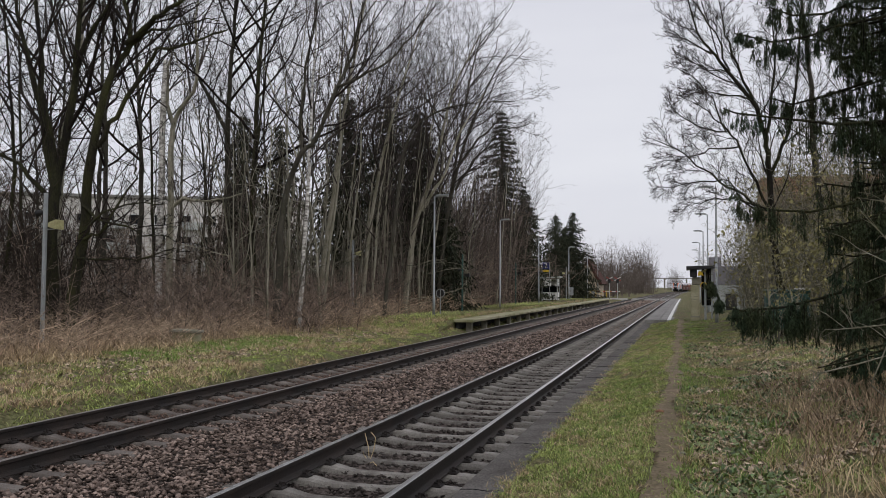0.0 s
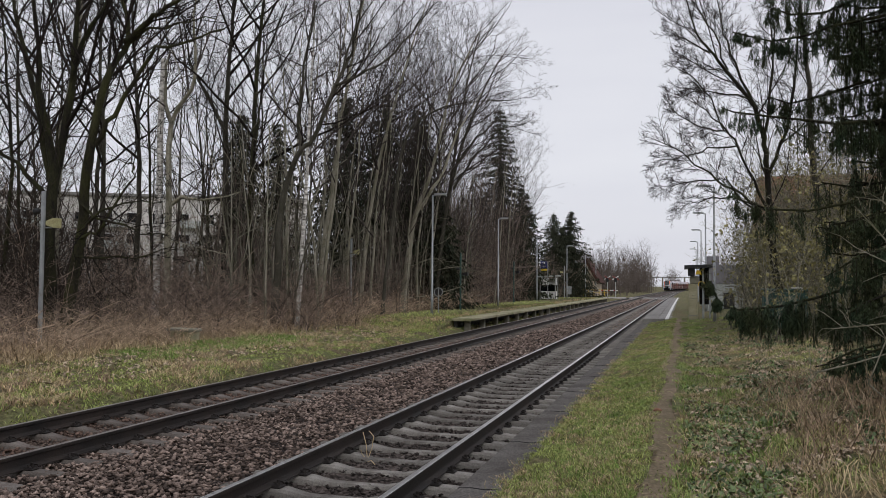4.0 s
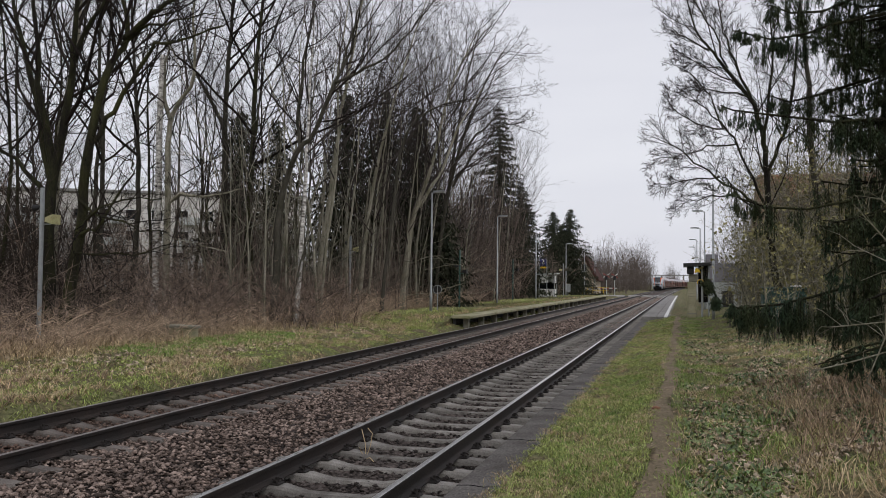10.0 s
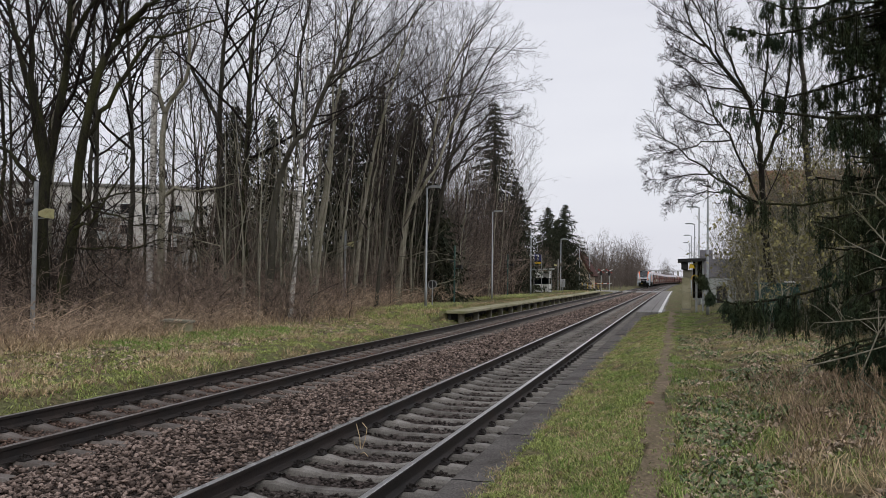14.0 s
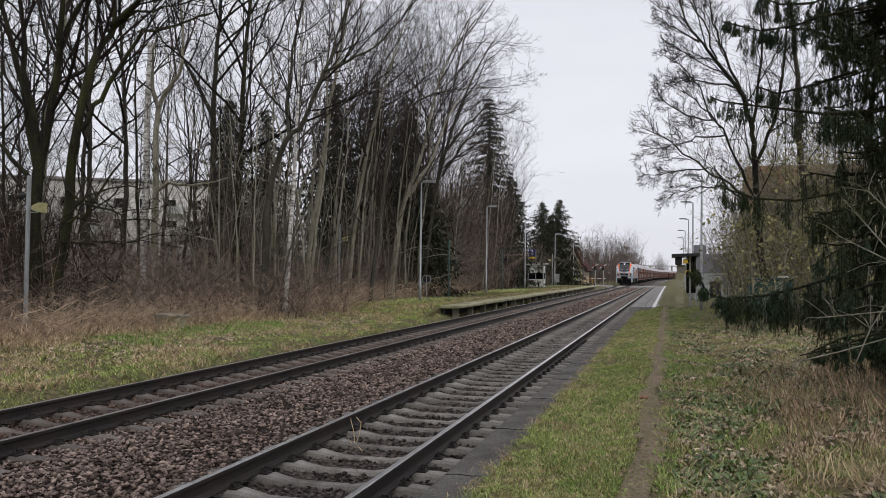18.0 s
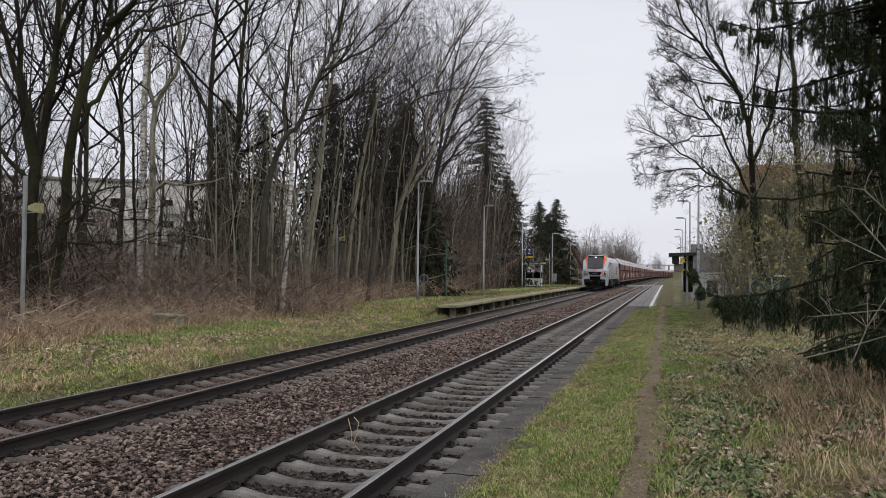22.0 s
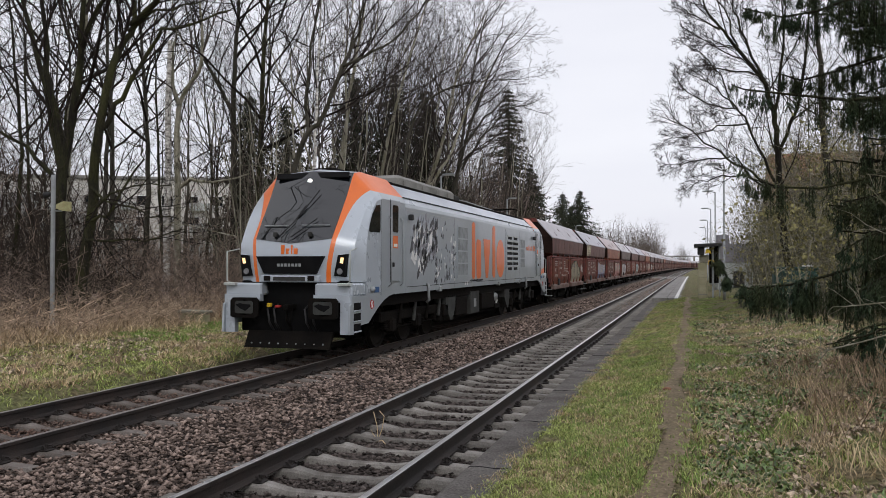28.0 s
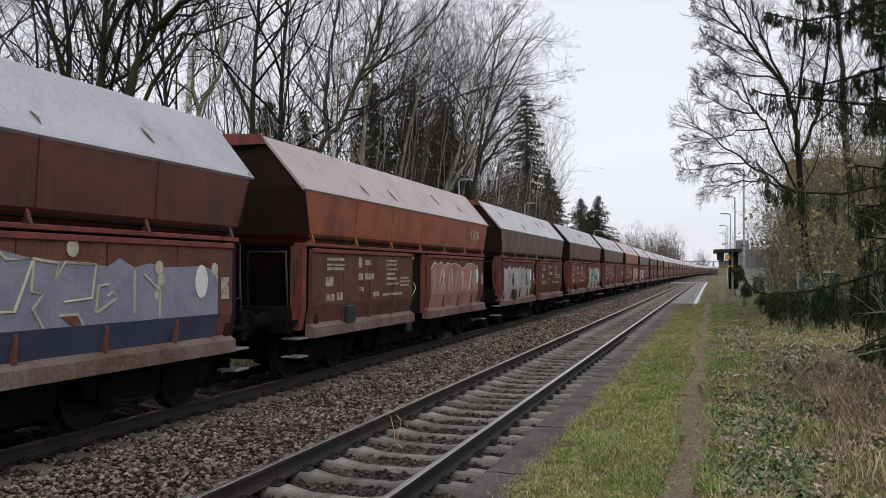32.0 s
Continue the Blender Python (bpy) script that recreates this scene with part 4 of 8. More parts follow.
        tones = (WHITE, SPLINTER_GREY, SPLINTER_DARK, SILVER_LIGHT, SPLINTER_DARK)
        for k in range(420):
            if k < 300:
                u, w = rng.random(), rng.random()
                cx = 3.75 + 2.05 * u
                top = 3.14 - 0.25 * abs(u - 0.55)
                cz = 1.62 + (top - 1.62) * w
                if (cz < 1.62 + 0.9 * u - 0.2) or (cz < 2.0 and u < 0.25) or (u < 0.12 and not 2.1 < cz < 2.9):
                    continue
                s = rng.uniform(0.12, 0.27)
            else:
                cx, cz = rng.uniform(5.4, 7.65), rng.triangular(1.4, 3.2, 1.55)
                s = rng.uniform(0.05, 0.14)
            ang = rng.uniform(0.9, 1.9) if k < 300 else rng.uniform(0, 6.28)
            n = rng.choice((3, 3, 4))
            pts = []
            for q in range(n):
                th = ang + q * 6.283 / n + rng.uniform(-0.4, 0.4)
                rr = s * rng.uniform(0.5, 1.0)
                pts.append((cx + rr * math.cos(th) * 0.75 + rr * math.sin(th) * 0.2, cz + rr * math.sin(th) * 1.0))
            plate("splinter", pts, tones[k % 5] if k < 300 else rng.choice(tones), "", 0.0025 + 0.0006 * (k % 7))
        # slogan, word by word
        for word, back in (("mobil", 0.0), ("seit", 0.86), ("1892", 1.4)):
            cu = bpy.data.curves.new("slogan", "FONT")
            cu.body, cu.size, cu.extrude = word, 0.315, 0.002
            txt = bpy.data.objects.new("slogan_source", cu)
            scene.collection.objects.link(txt)
            bpy.context.view_layer.update()
            me = bpy.data.meshes.new_from_object(txt.evaluated_get(bpy.context.evaluated_depsgraph_get()))
            bpy.data.objects.remove(txt)
            me.materials.append(ORANGE)
            slogan = part("slogan_word", me, None, body, "orange slogan lettering")
            slogan.matrix_basis = pose(px + sgn * 0.004, 17.85 + back if sgn > 0 else LOCO_LENGTH - 17.85 - back, 2.52, 90, 0, 90 if sgn > 0 else -90)
        num = bpy.data.curves.new("cab_digit", "FONT")
        num.body, num.size, num.extrude = "2" if sgn > 0 else "1", 0.16, 0.002
        txt = bpy.data.objects.new("digit_source", num)
        scene.collection.objects.link(txt)
        bpy.context.view_layer.update()
        me = bpy.data.meshes.new_from_object(txt.evaluated_get(bpy.context.evaluated_depsgraph_get()))
        bpy.data.objects.remove(txt)
        me.materials.append(BLACK)
        part("door_digit", me, None, body, "black door number", at=pose(px + sgn * 0.016, 20.28 if sgn > 0 else LOCO_LENGTH - 20.28, 2.1, 90, 0, 90 if sgn > 0 else -90))
        # sandboxes and grab hooks along the sill
        for yy in (4.9, 17.6):
            part("sill_bracket", Shape().tube([(px, yy, 1.45), (px + sgn * 0.05, yy, 1.42), (px + sgn * 0.05, yy + 0.05, 1.05), (px - sgn * 0.02, yy + 0.06, 0.98)], 0.036, 8), GALV, loco, "", True)
        for yy in (6.0, 12.9, 16.4):
            part("sill_lamp", Shape().box(*sorted((px - sgn * 0.1, px + sgn * 0.03)), yy, yy + 0.18, 1.22, 1.36, 0.02), GALV, loco)

    # underframe and bogies
    frame_ob = part("underframe", Shape().box(-1.3, 1.3, 1.1, LOCO_LENGTH - 1.1, 1.02, 1.28), CHASSIS, loco, "black underframe")
    for k, (a, b, c, d, mat) in enumerate(((8.0, 9.2, 0.45, 1.0, CHASSIS), (9.6, 10.7, 0.40, 1.12, CHASSIS_GREY), (11.0, 12.75, 0.48, 1.02, CHASSIS), (12.9, 13.6, 0.42, 0.6, CHASSIS), (7.2, 7.9, 0.7, 1.15, CHASSIS_GREY), (14.6, 15.2, 0.62, 1.12, CHASSIS_GREY))):
        if a in (7.2, 14.6):
            for lo, hi in ((0.95, 1.3), (-1.3, -0.95)):
                sand = part("sand_hopper", Shape().prism([(a - 0.15, 1.06), (b + 0.12, 1.06), (b + 0.08, 0.72), (a + 0.5, 0.36), (a + 0.32, 0.36), (a - 0.15, 0.76)], "x", lo, hi), mat, loco, "dark grey funnel-shaped sand box")
                part("filler_lid", Shape().box(lo + 0.08, hi - 0.08, a + 0.2, a + 0.5, 1.06, 1.1, 0.01), CHASSIS, sand)
            continue
        part("equipment_box", Shape().box(-1.32, 1.32, a, b, c, d, 0.03), mat, loco, "grey equipment box under the frame" if mat is CHASSIS_GREY else "")
    # black block added to close the view through and stand for the shade
    part("traction_gear", Shape().box(-0.62, 0.62, 2.2, LOCO_LENGTH - 2.2, 0.28, 1.04, 0.05), CHASSIS, loco, "black filler block for the shade between the wheels")
    part("box_label", Shape().box(1.32, 1.326, 10.0, 10.28, 0.62, 0.88), GALV, loco)
    part("air_tank", Shape().lathe([(12.85, 0.05), (12.9, 0.16), (13.5, 0.16), (13.55, 0.05)], "y", (1.12, 0, 0.82), 16), GALV, loco, "pale cylindrical air tank", True)
    part("air_pipe", Shape().tube([(1.2, 12.6, 1.05), (1.25, 12.62, 0.7), (1.22, 12.75, 0.55), (1.22, 13.4, 0.52), (1.22, 13.55, 0.7)], 0.04, 8), GALV_LIGHT, loco, "", True)
    wheels = []
    for cy in (4.95, LOCO_LENGTH - 4.95):
        bog = part("bogie", Shape().box(-1.0, 1.0, cy - 1.1, cy - 0.7, 0.5, 0.95), CHASSIS, loco, "dark three-axle bogie")
        part("transom", Shape().box(-1.0, 1.0, cy + 0.7, cy + 1.1, 0.5, 0.95), CHASSIS, bog)
        for o in (-2.5, 2.2):
            part("end_beam", Shape().box(-1.0, 1.0, cy + o, cy + o + 0.3, 0.55, 0.8), CHASSIS, bog)
        for sgn in (-1, 1):
            part("side_frame", Shape().box(*sorted((sgn * 1.0, sgn * 1.18)), cy - 2.6, cy + 2.6, 0.62, 0.86, 0.03), CHASSIS, bog)
        for k in (-1, 0, 1):
            for sgn in (-1, 1):
                part("axle_box", Shape().box(*sorted((sgn * 0.98, sgn * 1.24)), cy + k * 1.85 - 0.17, cy + k * 1.85 + 0.17, 0.36, 0.7, 0.05), CHASSIS, bog)
                for o in (-0.34, 0.34):
                    coil = [(sgn * 1.1 + 0.085 * math.cos(q * 1.05), cy + k * 1.85 + o + 0.085 * math.sin(q * 1.05), 0.42 + q * 0.008) for q in range(34)]
                    part("coil_spring", Shape().tube(coil, 0.02, 4), CHASSIS, bog)
        for sgn in (-1, 1):
            for o in (-1.5, -0.45, 0.55, 1.6):
                part("damper", Shape().tube([(sgn * 1.22, cy + o, 0.55), (sgn * 1.24, cy + o + 0.15, 1.12)], [0.05, 0.035], 8), CHASSIS_GREY if o in (-0.45, 1.6) else CHASSIS, bog)
            part("sand_pipe", Shape().tube([(sgn * 1.05, cy - 2.4, 1.0), (sgn * 1.0, cy - 2.7, 0.6), (sgn * 0.78, cy - 2.72, 0.12)], 0.025, 6), CHASSIS, bog)
            part("bogie_box", Shape().box(*sorted((sgn * 1.1, sgn * 1.3)), cy + 1.9, cy + 2.35, 0.5, 0.85, 0.03), CHASSIS, bog)
            part("brake_rod", Shape().tube([(sgn * 1.1, cy - 2.0, 0.45), (sgn * 1.1, cy + 2.0, 0.45)], 0.02, 5), CHASSIS, bog)
        for k in (-1, 0, 1):
            wheels.append((wheelset(loco, cy + k * 1.85, 0.533), 0.533))
    return loco, wheels


# ---- hopper wagons ----
def wagon_paints(tag, base, stain, roof, hatch, hatch_stain):
    return dict(
        body=material("wagon_body_" + tag, base, 0.5, second=stain, scale=1.3, fine=30, bump=0.15, spread=0.18, streak=((0.16, 0.065, 0.035), (4.5, 4.5, 0.5), 0.58, 0.5)),
        roof=material("wagon_roof_" + tag, roof, 0.45, 0.15, second=[c * 0.82 for c in roof], scale=1.1, fine=20, bump=0.1, spread=0.1, streak=((0.12, 0.085, 0.075), (2.2, 2.2, 2.2), 0.63, 0.8)),
        hatch=material("wagon_hatch_" + tag, hatch, 0.75, second=hatch_stain, scale=2.0, fine=30, bump=0.15, spread=0.2, streak=((0.09, 0.055, 0.042), (6, 6, 0.8), 0.57, 0.7)))


PAINTS = [
    wagon_paints("dark_brown", (0.115, 0.024, 0.013), (0.06, 0.018, 0.012), (0.43, 0.40, 0.43), (0.185, 0.064, 0.042), (0.105, 0.044, 0.032)),
    wagon_paints("rust", (0.3, 0.078, 0.026), (0.15, 0.04, 0.019), (0.46, 0.37, 0.37), (0.135, 0.062, 0.046), (0.085, 0.042, 0.033)),
    wagon_paints("grey_brown", (0.13, 0.085, 0.075), (0.075, 0.045, 0.04), (0.48, 0.46, 0.48), (0.145, 0.063, 0.042), (0.085, 0.042, 0.032)),
    wagon_paints("red_brown", (0.115, 0.022, 0.012), (0.05, 0.016, 0.012), (0.44, 0.43, 0.48), (0.16, 0.07, 0.052), (0.1, 0.048, 0.037)),
    wagon_paints("maroon", (0.09, 0.022, 0.015), (0.05, 0.016, 0.012), (0.43, 0.40, 0.42), (0.12, 0.048, 0.037), (0.07, 0.034, 0.028)),
]
WAGON_RED = material("wagon_red_beam", (0.2, 0.04, 0.03), 0.7, second=(0.1, 0.03, 0.024), scale=5, fine=40, bump=0.15, streak=((0.05, 0.025, 0.02), (7, 7, 2.0), 0.55, 0.7))
LEDGE = material("dusty_ledge", (0.20, 0.155, 0.14), 0.85, second=(0.13, 0.075, 0.06), scale=1.8, fine=30, bump=0.2)
# brown of the wagon ends, with their shade darkened into the colour
WAGON_SHADE = material("wagon_end_dark", (0.03, 0.015, 0.012), 0.85, second=(0.018, 0.012, 0.01), scale=1.2, fine=30, bump=0.15)
CHALK = material("chalky_lettering", (0.44, 0.39, 0.35), 0.8, second=(0.2, 0.13, 0.1), scale=9, fine=60)
SPRAY = [material("spray_" + n, c, 0.7, second=d, scale=2.5, fine=30, bump=0.05, spread=0.12) for n, c, d in (
    ("sage", (0.27, 0.235, 0.16), (0.19, 0.165, 0.11)), ("lilac", (0.25, 0.25, 0.32), (0.19, 0.19, 0.26)), ("pale", (0.42, 0.40, 0.38), (0.30, 0.28, 0.27)),
    ("pink", (0.36, 0.17, 0.15), (0.24, 0.11, 0.09)), ("mint", (0.28, 0.36, 0.33), (0.2, 0.26, 0.24)), ("ivory", (0.5, 0.47, 0.36), (0.38, 0.34, 0.25)), ("navy", (0.045, 0.05, 0.10), (0.03, 0.035, 0.07)), ("dark_green", (0.03, 0.045, 0.028), (0.045, 0.055, 0.035)))]


def build_wagon(style, graffiti_seed, label, far=False):
    p = PAINTS[style]
    rng = random.Random(graffiti_seed)
    w = thing("hopper_wagon", label, "freight wagon", group="hopper wagons of the train")
    L = WAGON_LENGTH
    # hopper: upper box with outward-leaning ends
    def ring(z, x, a, b):
        return [(-x, a, z), (x, a, z), (x, b, z), (-x, b, z)]
    rings = [ring(2.36, 1.30, 1.33, L - 1.33), ring(2.52, 1.42, 1.07, L - 1.07), ring(3.28, 1.465, 0.83, L - 0.83)]
    sh = Shape()
    sh.v = [q for r in rings for q in r]
    for i in range(2):
        sh.f += [(i * 4 + k, i * 4 + (k + 1) % 4, i * 4 + 4 + (k + 1) % 4, i * 4 + 4 + k) for k in range(4)]
    sh.f += [(3, 2, 1, 0), (8, 9, 10, 11)]
    box = part("hopper_box", sh, p["body"], w, "rust-streaked brown hopper side")
    for k in range(1, 1 if far else 6):
        y = 1.07 + (L - 2.14) * k / 6
        for sgn in (-1, 1):
            part("side_seam", Shape().prism([(sgn * 1.425, 2.52), (sgn * 1.47, 3.27), (sgn * 1.474, 3.27), (sgn * 1.429, 2.52)], "y", y, y + 0.02), p["body"], box)
    # end walls up to the roof
    for y, s in ((0.83, -1), (L - 0.83, 1)):
        lower = [(-1.44, y - s * 0.24, 2.52), (1.44, y - s * 0.24, 2.52), (1.467, y, 3.29), (-1.467, y, 3.29)]
        lower = [(a, q + s * 0.006, b) for a, q, b in lower] + [(a, q - s * 0.02, b) for a, q, b in lower]
        # thin skin over the box end, coloured as dark as its shade
        part("end_slope", Shape().add(lower, [(0, 1, 2, 3) if s < 0 else (3, 2, 1, 0), (7, 6, 5, 4) if s < 0 else (4, 5, 6, 7), (0, 3, 7, 4), (1, 5, 6, 2), (3, 2, 6, 7), (0, 4, 5, 1)]), WAGON_SHADE, w, "brown leaning hopper end, darkened for its shade")
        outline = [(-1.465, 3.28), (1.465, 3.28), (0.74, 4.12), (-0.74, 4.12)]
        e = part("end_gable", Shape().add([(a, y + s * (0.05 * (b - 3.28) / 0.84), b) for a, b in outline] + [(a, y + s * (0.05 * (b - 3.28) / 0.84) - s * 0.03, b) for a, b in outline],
                 [(0, 1, 2, 3) if s < 0 else (3, 2, 1, 0), (7, 6, 5, 4) if s < 0 else (4, 5, 6, 7), (0, 3, 7, 4), (1, 5, 6, 2), (3, 2, 6, 7), (0, 4, 5, 1)]), WAGON_SHADE, w, "brown end wall, darkened for its shade")
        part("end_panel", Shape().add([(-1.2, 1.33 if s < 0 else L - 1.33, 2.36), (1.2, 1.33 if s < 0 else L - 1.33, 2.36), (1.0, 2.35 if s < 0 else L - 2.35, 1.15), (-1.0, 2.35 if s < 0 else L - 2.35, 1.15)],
                                      [(0, 3, 2, 1) if s > 0 else (0, 1, 2, 3)]), WAGON_SHADE, w, "sloping lower end of the hopper")
    # roof: two swung panels and a crown
    for sgn in (-1, 1):
        v = [(sgn * 1.49, 0.78, 3.25), (sgn * 1.49, L - 0.78, 3.25), (sgn * 0.74, L - 0.74, 4.13), (sgn * 0.74, 0.74, 4.13)]
        v += [(x - sgn * 0.03, y, z - 0.03) for x, y, z in v]
        f = [(0, 1, 2, 3), (7, 6, 5, 4), (0, 4, 5, 1), (1, 5, 6, 2), (2, 6, 7, 3), (3, 7, 4, 0)]
        if sgn < 0:
            f = [q[::-1] for q in f]
        roof = part("roof_panel", Shape().add(v, f), p["roof"], w, "dusty pale swing roof panel")
        for k in range(2 if far else 4):
            u = (k + 0.7 + rng.uniform(-0.45, 0.45)) / (2.6 if far else 4.6)
            y = 1.0 + (L - 2.0) * u
            t0 = rng.uniform(0.1, 0.55)
            t1 = t0 + rng.uniform(0.12, 0.32)
            pts = [(sgn * (1.49 - 0.75 * t + 0.012), y - 0.12 + 0.3 * (1 - t) + rng.uniform(-0.02, 0.02), 3.25 + 0.88 * t + 0.006) for t in (t0, (t0 + t1) / 2, t1)]
            part("roof_dent", Shape().tube(pts, [0.006, 0.016, 0.007], 5), LEDGE, roof)
    part("roof_crown", Shape().prism([(-0.76, 4.1), (0.76, 4.1), (0.70, 4.15), (0.0, 4.19), (-0.70, 4.15)], "y", 0.72, L - 0.72), p["roof"], w, "dusty roof crown")
    part("end_lip", Shape().prism([(-0.78, 4.0), (0.78, 4.0), (0.72, 4.16), (0.0, 4.2), (-0.72, 4.16)], "y", 0.68, 0.74), WAGON_RED, w)
    # ledge, gussets and pipe between box and hatches
    for sgn in (-1, 1):
        ledge = part("side_ledge", Shape().box(*sorted((sgn * 1.2, sgn * 1.45)), 0.95, L - 1.1, 2.30, 2.36, 0.01), WAGON_RED, w, "reddish ledge over the hatches")
        part("side_pipe", Shape().tube([(sgn * 1.38, 1.0, 2.44), (sgn * 1.38, L - 1.1, 2.44)], 0.022, 6), CHASSIS, ledge)
        for k in range(0 if far else 7):
            y = 1.2 + (L - 2.5) * k / 6
            part("gusset", Shape().prism([(sgn * 1.32, 2.36), (sgn * 1.46, 2.36), (sgn * 1.40, 2.53), (sgn * 1.34, 2.53)], "y", y, y + 0.05), p["body"], ledge)
        # hatches
        for h, (a, b) in enumerate(((1.12, 5.97), (6.97, 12.0))):
            if sgn < 0:
                a, b = L - b, L - a
            prof = [(sgn * 1.47, 2.26), (sgn * 1.47, 1.30), (sgn * 1.40, 0.98), (sgn * 1.34, 0.98), (sgn * 1.40, 1.32), (sgn * 1.40, 2.26)]
            hatch = part("hatch", Shape().prism(prof, "y", a, b), p["hatch"], w, "large brown discharge hatch with faded markings")
            part("hatch_top_bar", Shape().box(*sorted((sgn * 1.46, sgn * 1.50)), a, b, 2.20, 2.27, 0.008), WAGON_RED, hatch)
            part("hatch_sill", Shape().prism([(sgn * 1.36, 0.76), (sgn * 1.52, 0.76), (sgn * 1.52, 0.93), (sgn * 1.40, 1.0), (sgn * 1.36, 1.0)], "y", a - 0.03, b + 0.03), LEDGE, hatch, "pale dusty sill below the hatch")
            for k in range(1, 1 if far else 4):
                y = a + (b - a) * k / 4
                part("hatch_rib", Shape().prism([(sgn * 1.47, 1.30), (sgn * 1.40, 0.98), (sgn * 1.47, 0.98), (sgn * 1.485, 1.22)], "y", y, y + 0.04), p["hatch"], hatch)
                part("hatch_seam", Shape().box(*sorted((sgn * 1.468, sgn * 1.474)), y, y + 0.01, 1.3, 2.2), WAGON_SHADE, hatch)
            if h == 0:
                part("hatch_box", Shape().box(*sorted((sgn * 1.40, sgn * 1.56)), a + 1.25, a + 1.6, 0.94, 1.26, 0.02), DARK, hatch)
            px = sgn * 1.471

            def mark(name, outline, mat, out, lab=""):
                lo, hi = sorted((px + sgn * out, px + sgn * (out + 0.003)))
                part(name, Shape().prism([((y if sgn > 0 else a + b - y), z) for y, z in outline], "x", lo, hi), mat, hatch, lab)

            if far:
                mark("marking_block", [(a + 0.5, 1.5), (a + 1.2, 1.5), (a + 1.2, 2.05), (a + 0.5, 2.05)], CHALK, 0.002)
                continue
            if h == (1 if graffiti_seed == 2 else 0):
                # plain bars in place of the painted inscriptions
                for (c, d, z, hh) in ((0.55, 1.25, 2.07, 0.05), (0.55, 1.3, 1.98, 0.035), (0.55, 1.25, 1.9, 0.05), (0.5, 0.8, 1.62, 0.16), (0.5, 0.85, 1.36, 0.12), (0.95, 1.2, 1.36, 0.14),
                                      (1.9, 2.06, 1.95, 0.2), (2.2, 2.5, 2.0, 0.1), (1.9, 2.1, 1.72, 0.12), (2.2, 2.65, 1.72, 0.12), (1.9, 2.15, 1.5, 0.08), (3.3, 3.9, 2.08, 0.04), (3.3, 3.85, 1.99, 0.05),
                                      (3.3, 3.95, 1.9, 0.04), (3.3, 3.8, 1.8, 0.05), (3.3, 3.9, 1.7, 0.06), (3.3, 4.0, 1.6, 0.04), (4.1, 4.6, 1.72, 0.04), (4.1, 4.65, 1.64, 0.04), (4.1, 4.6, 1.56, 0.04), (2.6, 2.9, 1.38, 0.09), (3.1, 4.2, 1.38, 0.05)):
                    mark("inscription_bar", [(a + c, z), (a + d, z), (a + d, z + hh), (a + c, z + hh)], CHALK, 0.002)
            else:
                mark("round_mark", [(b - 0.75 + 0.14 * math.cos(q * math.pi / 8), 1.75 + 0.22 * math.sin(q * math.pi / 8)) for q in range(16)], WHITE, 0.014, "white painted oval")
                mark("small_sign", [(b - 0.3, 1.5), (b - 0.1, 1.5), (b - 0.1, 1.8), (b - 0.3, 1.8)], CHALK, 0.012)
            paint = graffiti_seed * 2 + h
            if h == (0 if graffiti_seed == 2 else 1) and graffiti_seed in (0, 2, 3, 4, 5):
                # sprayed patch: flat fields with broad outlines, no letters; y runs back from the hatch's end
                main = SPRAY[(0, 0, 2, 1, 3, 4)[graffiti_seed]]
                line = SPRAY[(7, 0, 6, 5, 5, 6)[graffiti_seed]]
                lower = [(sgn * 1.474, 1.30), (sgn * 1.406, 0.99), (sgn * 1.409, 0.99), (sgn * 1.477, 1.30)]

                def stroke(path, r=0.016, mat=None):
                    part("sprayed_line", Shape().tube([(px + sgn * 0.004, (y if sgn > 0 else a + b - y), z) for y, z in path], r, 4), mat or line, hatch)

                if graffiti_seed == 0:
                    edge = [(-4.8, 1.7), (-4.7, 1.95), (-4.4, 1.98), (-4.29, 1.81), (-4.19, 2.06), (-3.82, 2.04), (-3.78, 1.77), (-3.75, 2.14), (-3.34, 2.13), (-2.61, 2.17), (-2.58, 1.95), (-2.3, 1.99), (-2.23, 1.84), (-2.13, 1.82), (-1.62, 1.81), (-1.37, 1.53), (-1.33, 1.305)]
                    start, end = 4.8, 1.36
                elif graffiti_seed == 3:
                    edge = [(-4.85, 1.9), (-4.5, 2.12), (-4.03, 2.1), (-3.56, 2.01), (-2.69, 1.96), (-2.5, 1.94), (-2.31, 2.03), (-2.06, 1.93), (-1.77, 1.98), (-1.51, 1.93), (-0.71, 1.95), (-0.36, 1.87), (-0.36, 1.305)]
                    start, end = 4.85, 0.36
                else:
                    edge = [(-4.75 + 4.1 * q / 16, 2.04 + rng.uniform(-0.1, 0.07)) for q in range(17)]
                    start, end = 4.75, 0.65
                edge = [(b + y, z) for y, z in edge]
                mark("sprayed_field", [(b - start, 1.305)] + edge + [(b - end, 1.305)], main, 0.003, "sprayed graffiti field")
                part("sprayed_band", Shape().prism(lower, "y", b - start if sgn > 0 else a + end, b - end if sgn > 0 else a + start), SPRAY[6] if graffiti_seed == 3 else main, hatch, "sprayed band on the lower hatch")
                if graffiti_seed == 0:
                    stroke(edge, 0.026)
                    for path in ([(-2.58, 1.95), (-2.7, 1.91)], [(-2.25, 1.84), (-2.26, 1.4)], [(-1.62, 1.35), (-2.1, 1.38), (-2.2, 1.31)], [(-3.77, 1.8), (-3.77, 1.5)]):
                        stroke([(b + y, z) for y, z in path], 0.018)
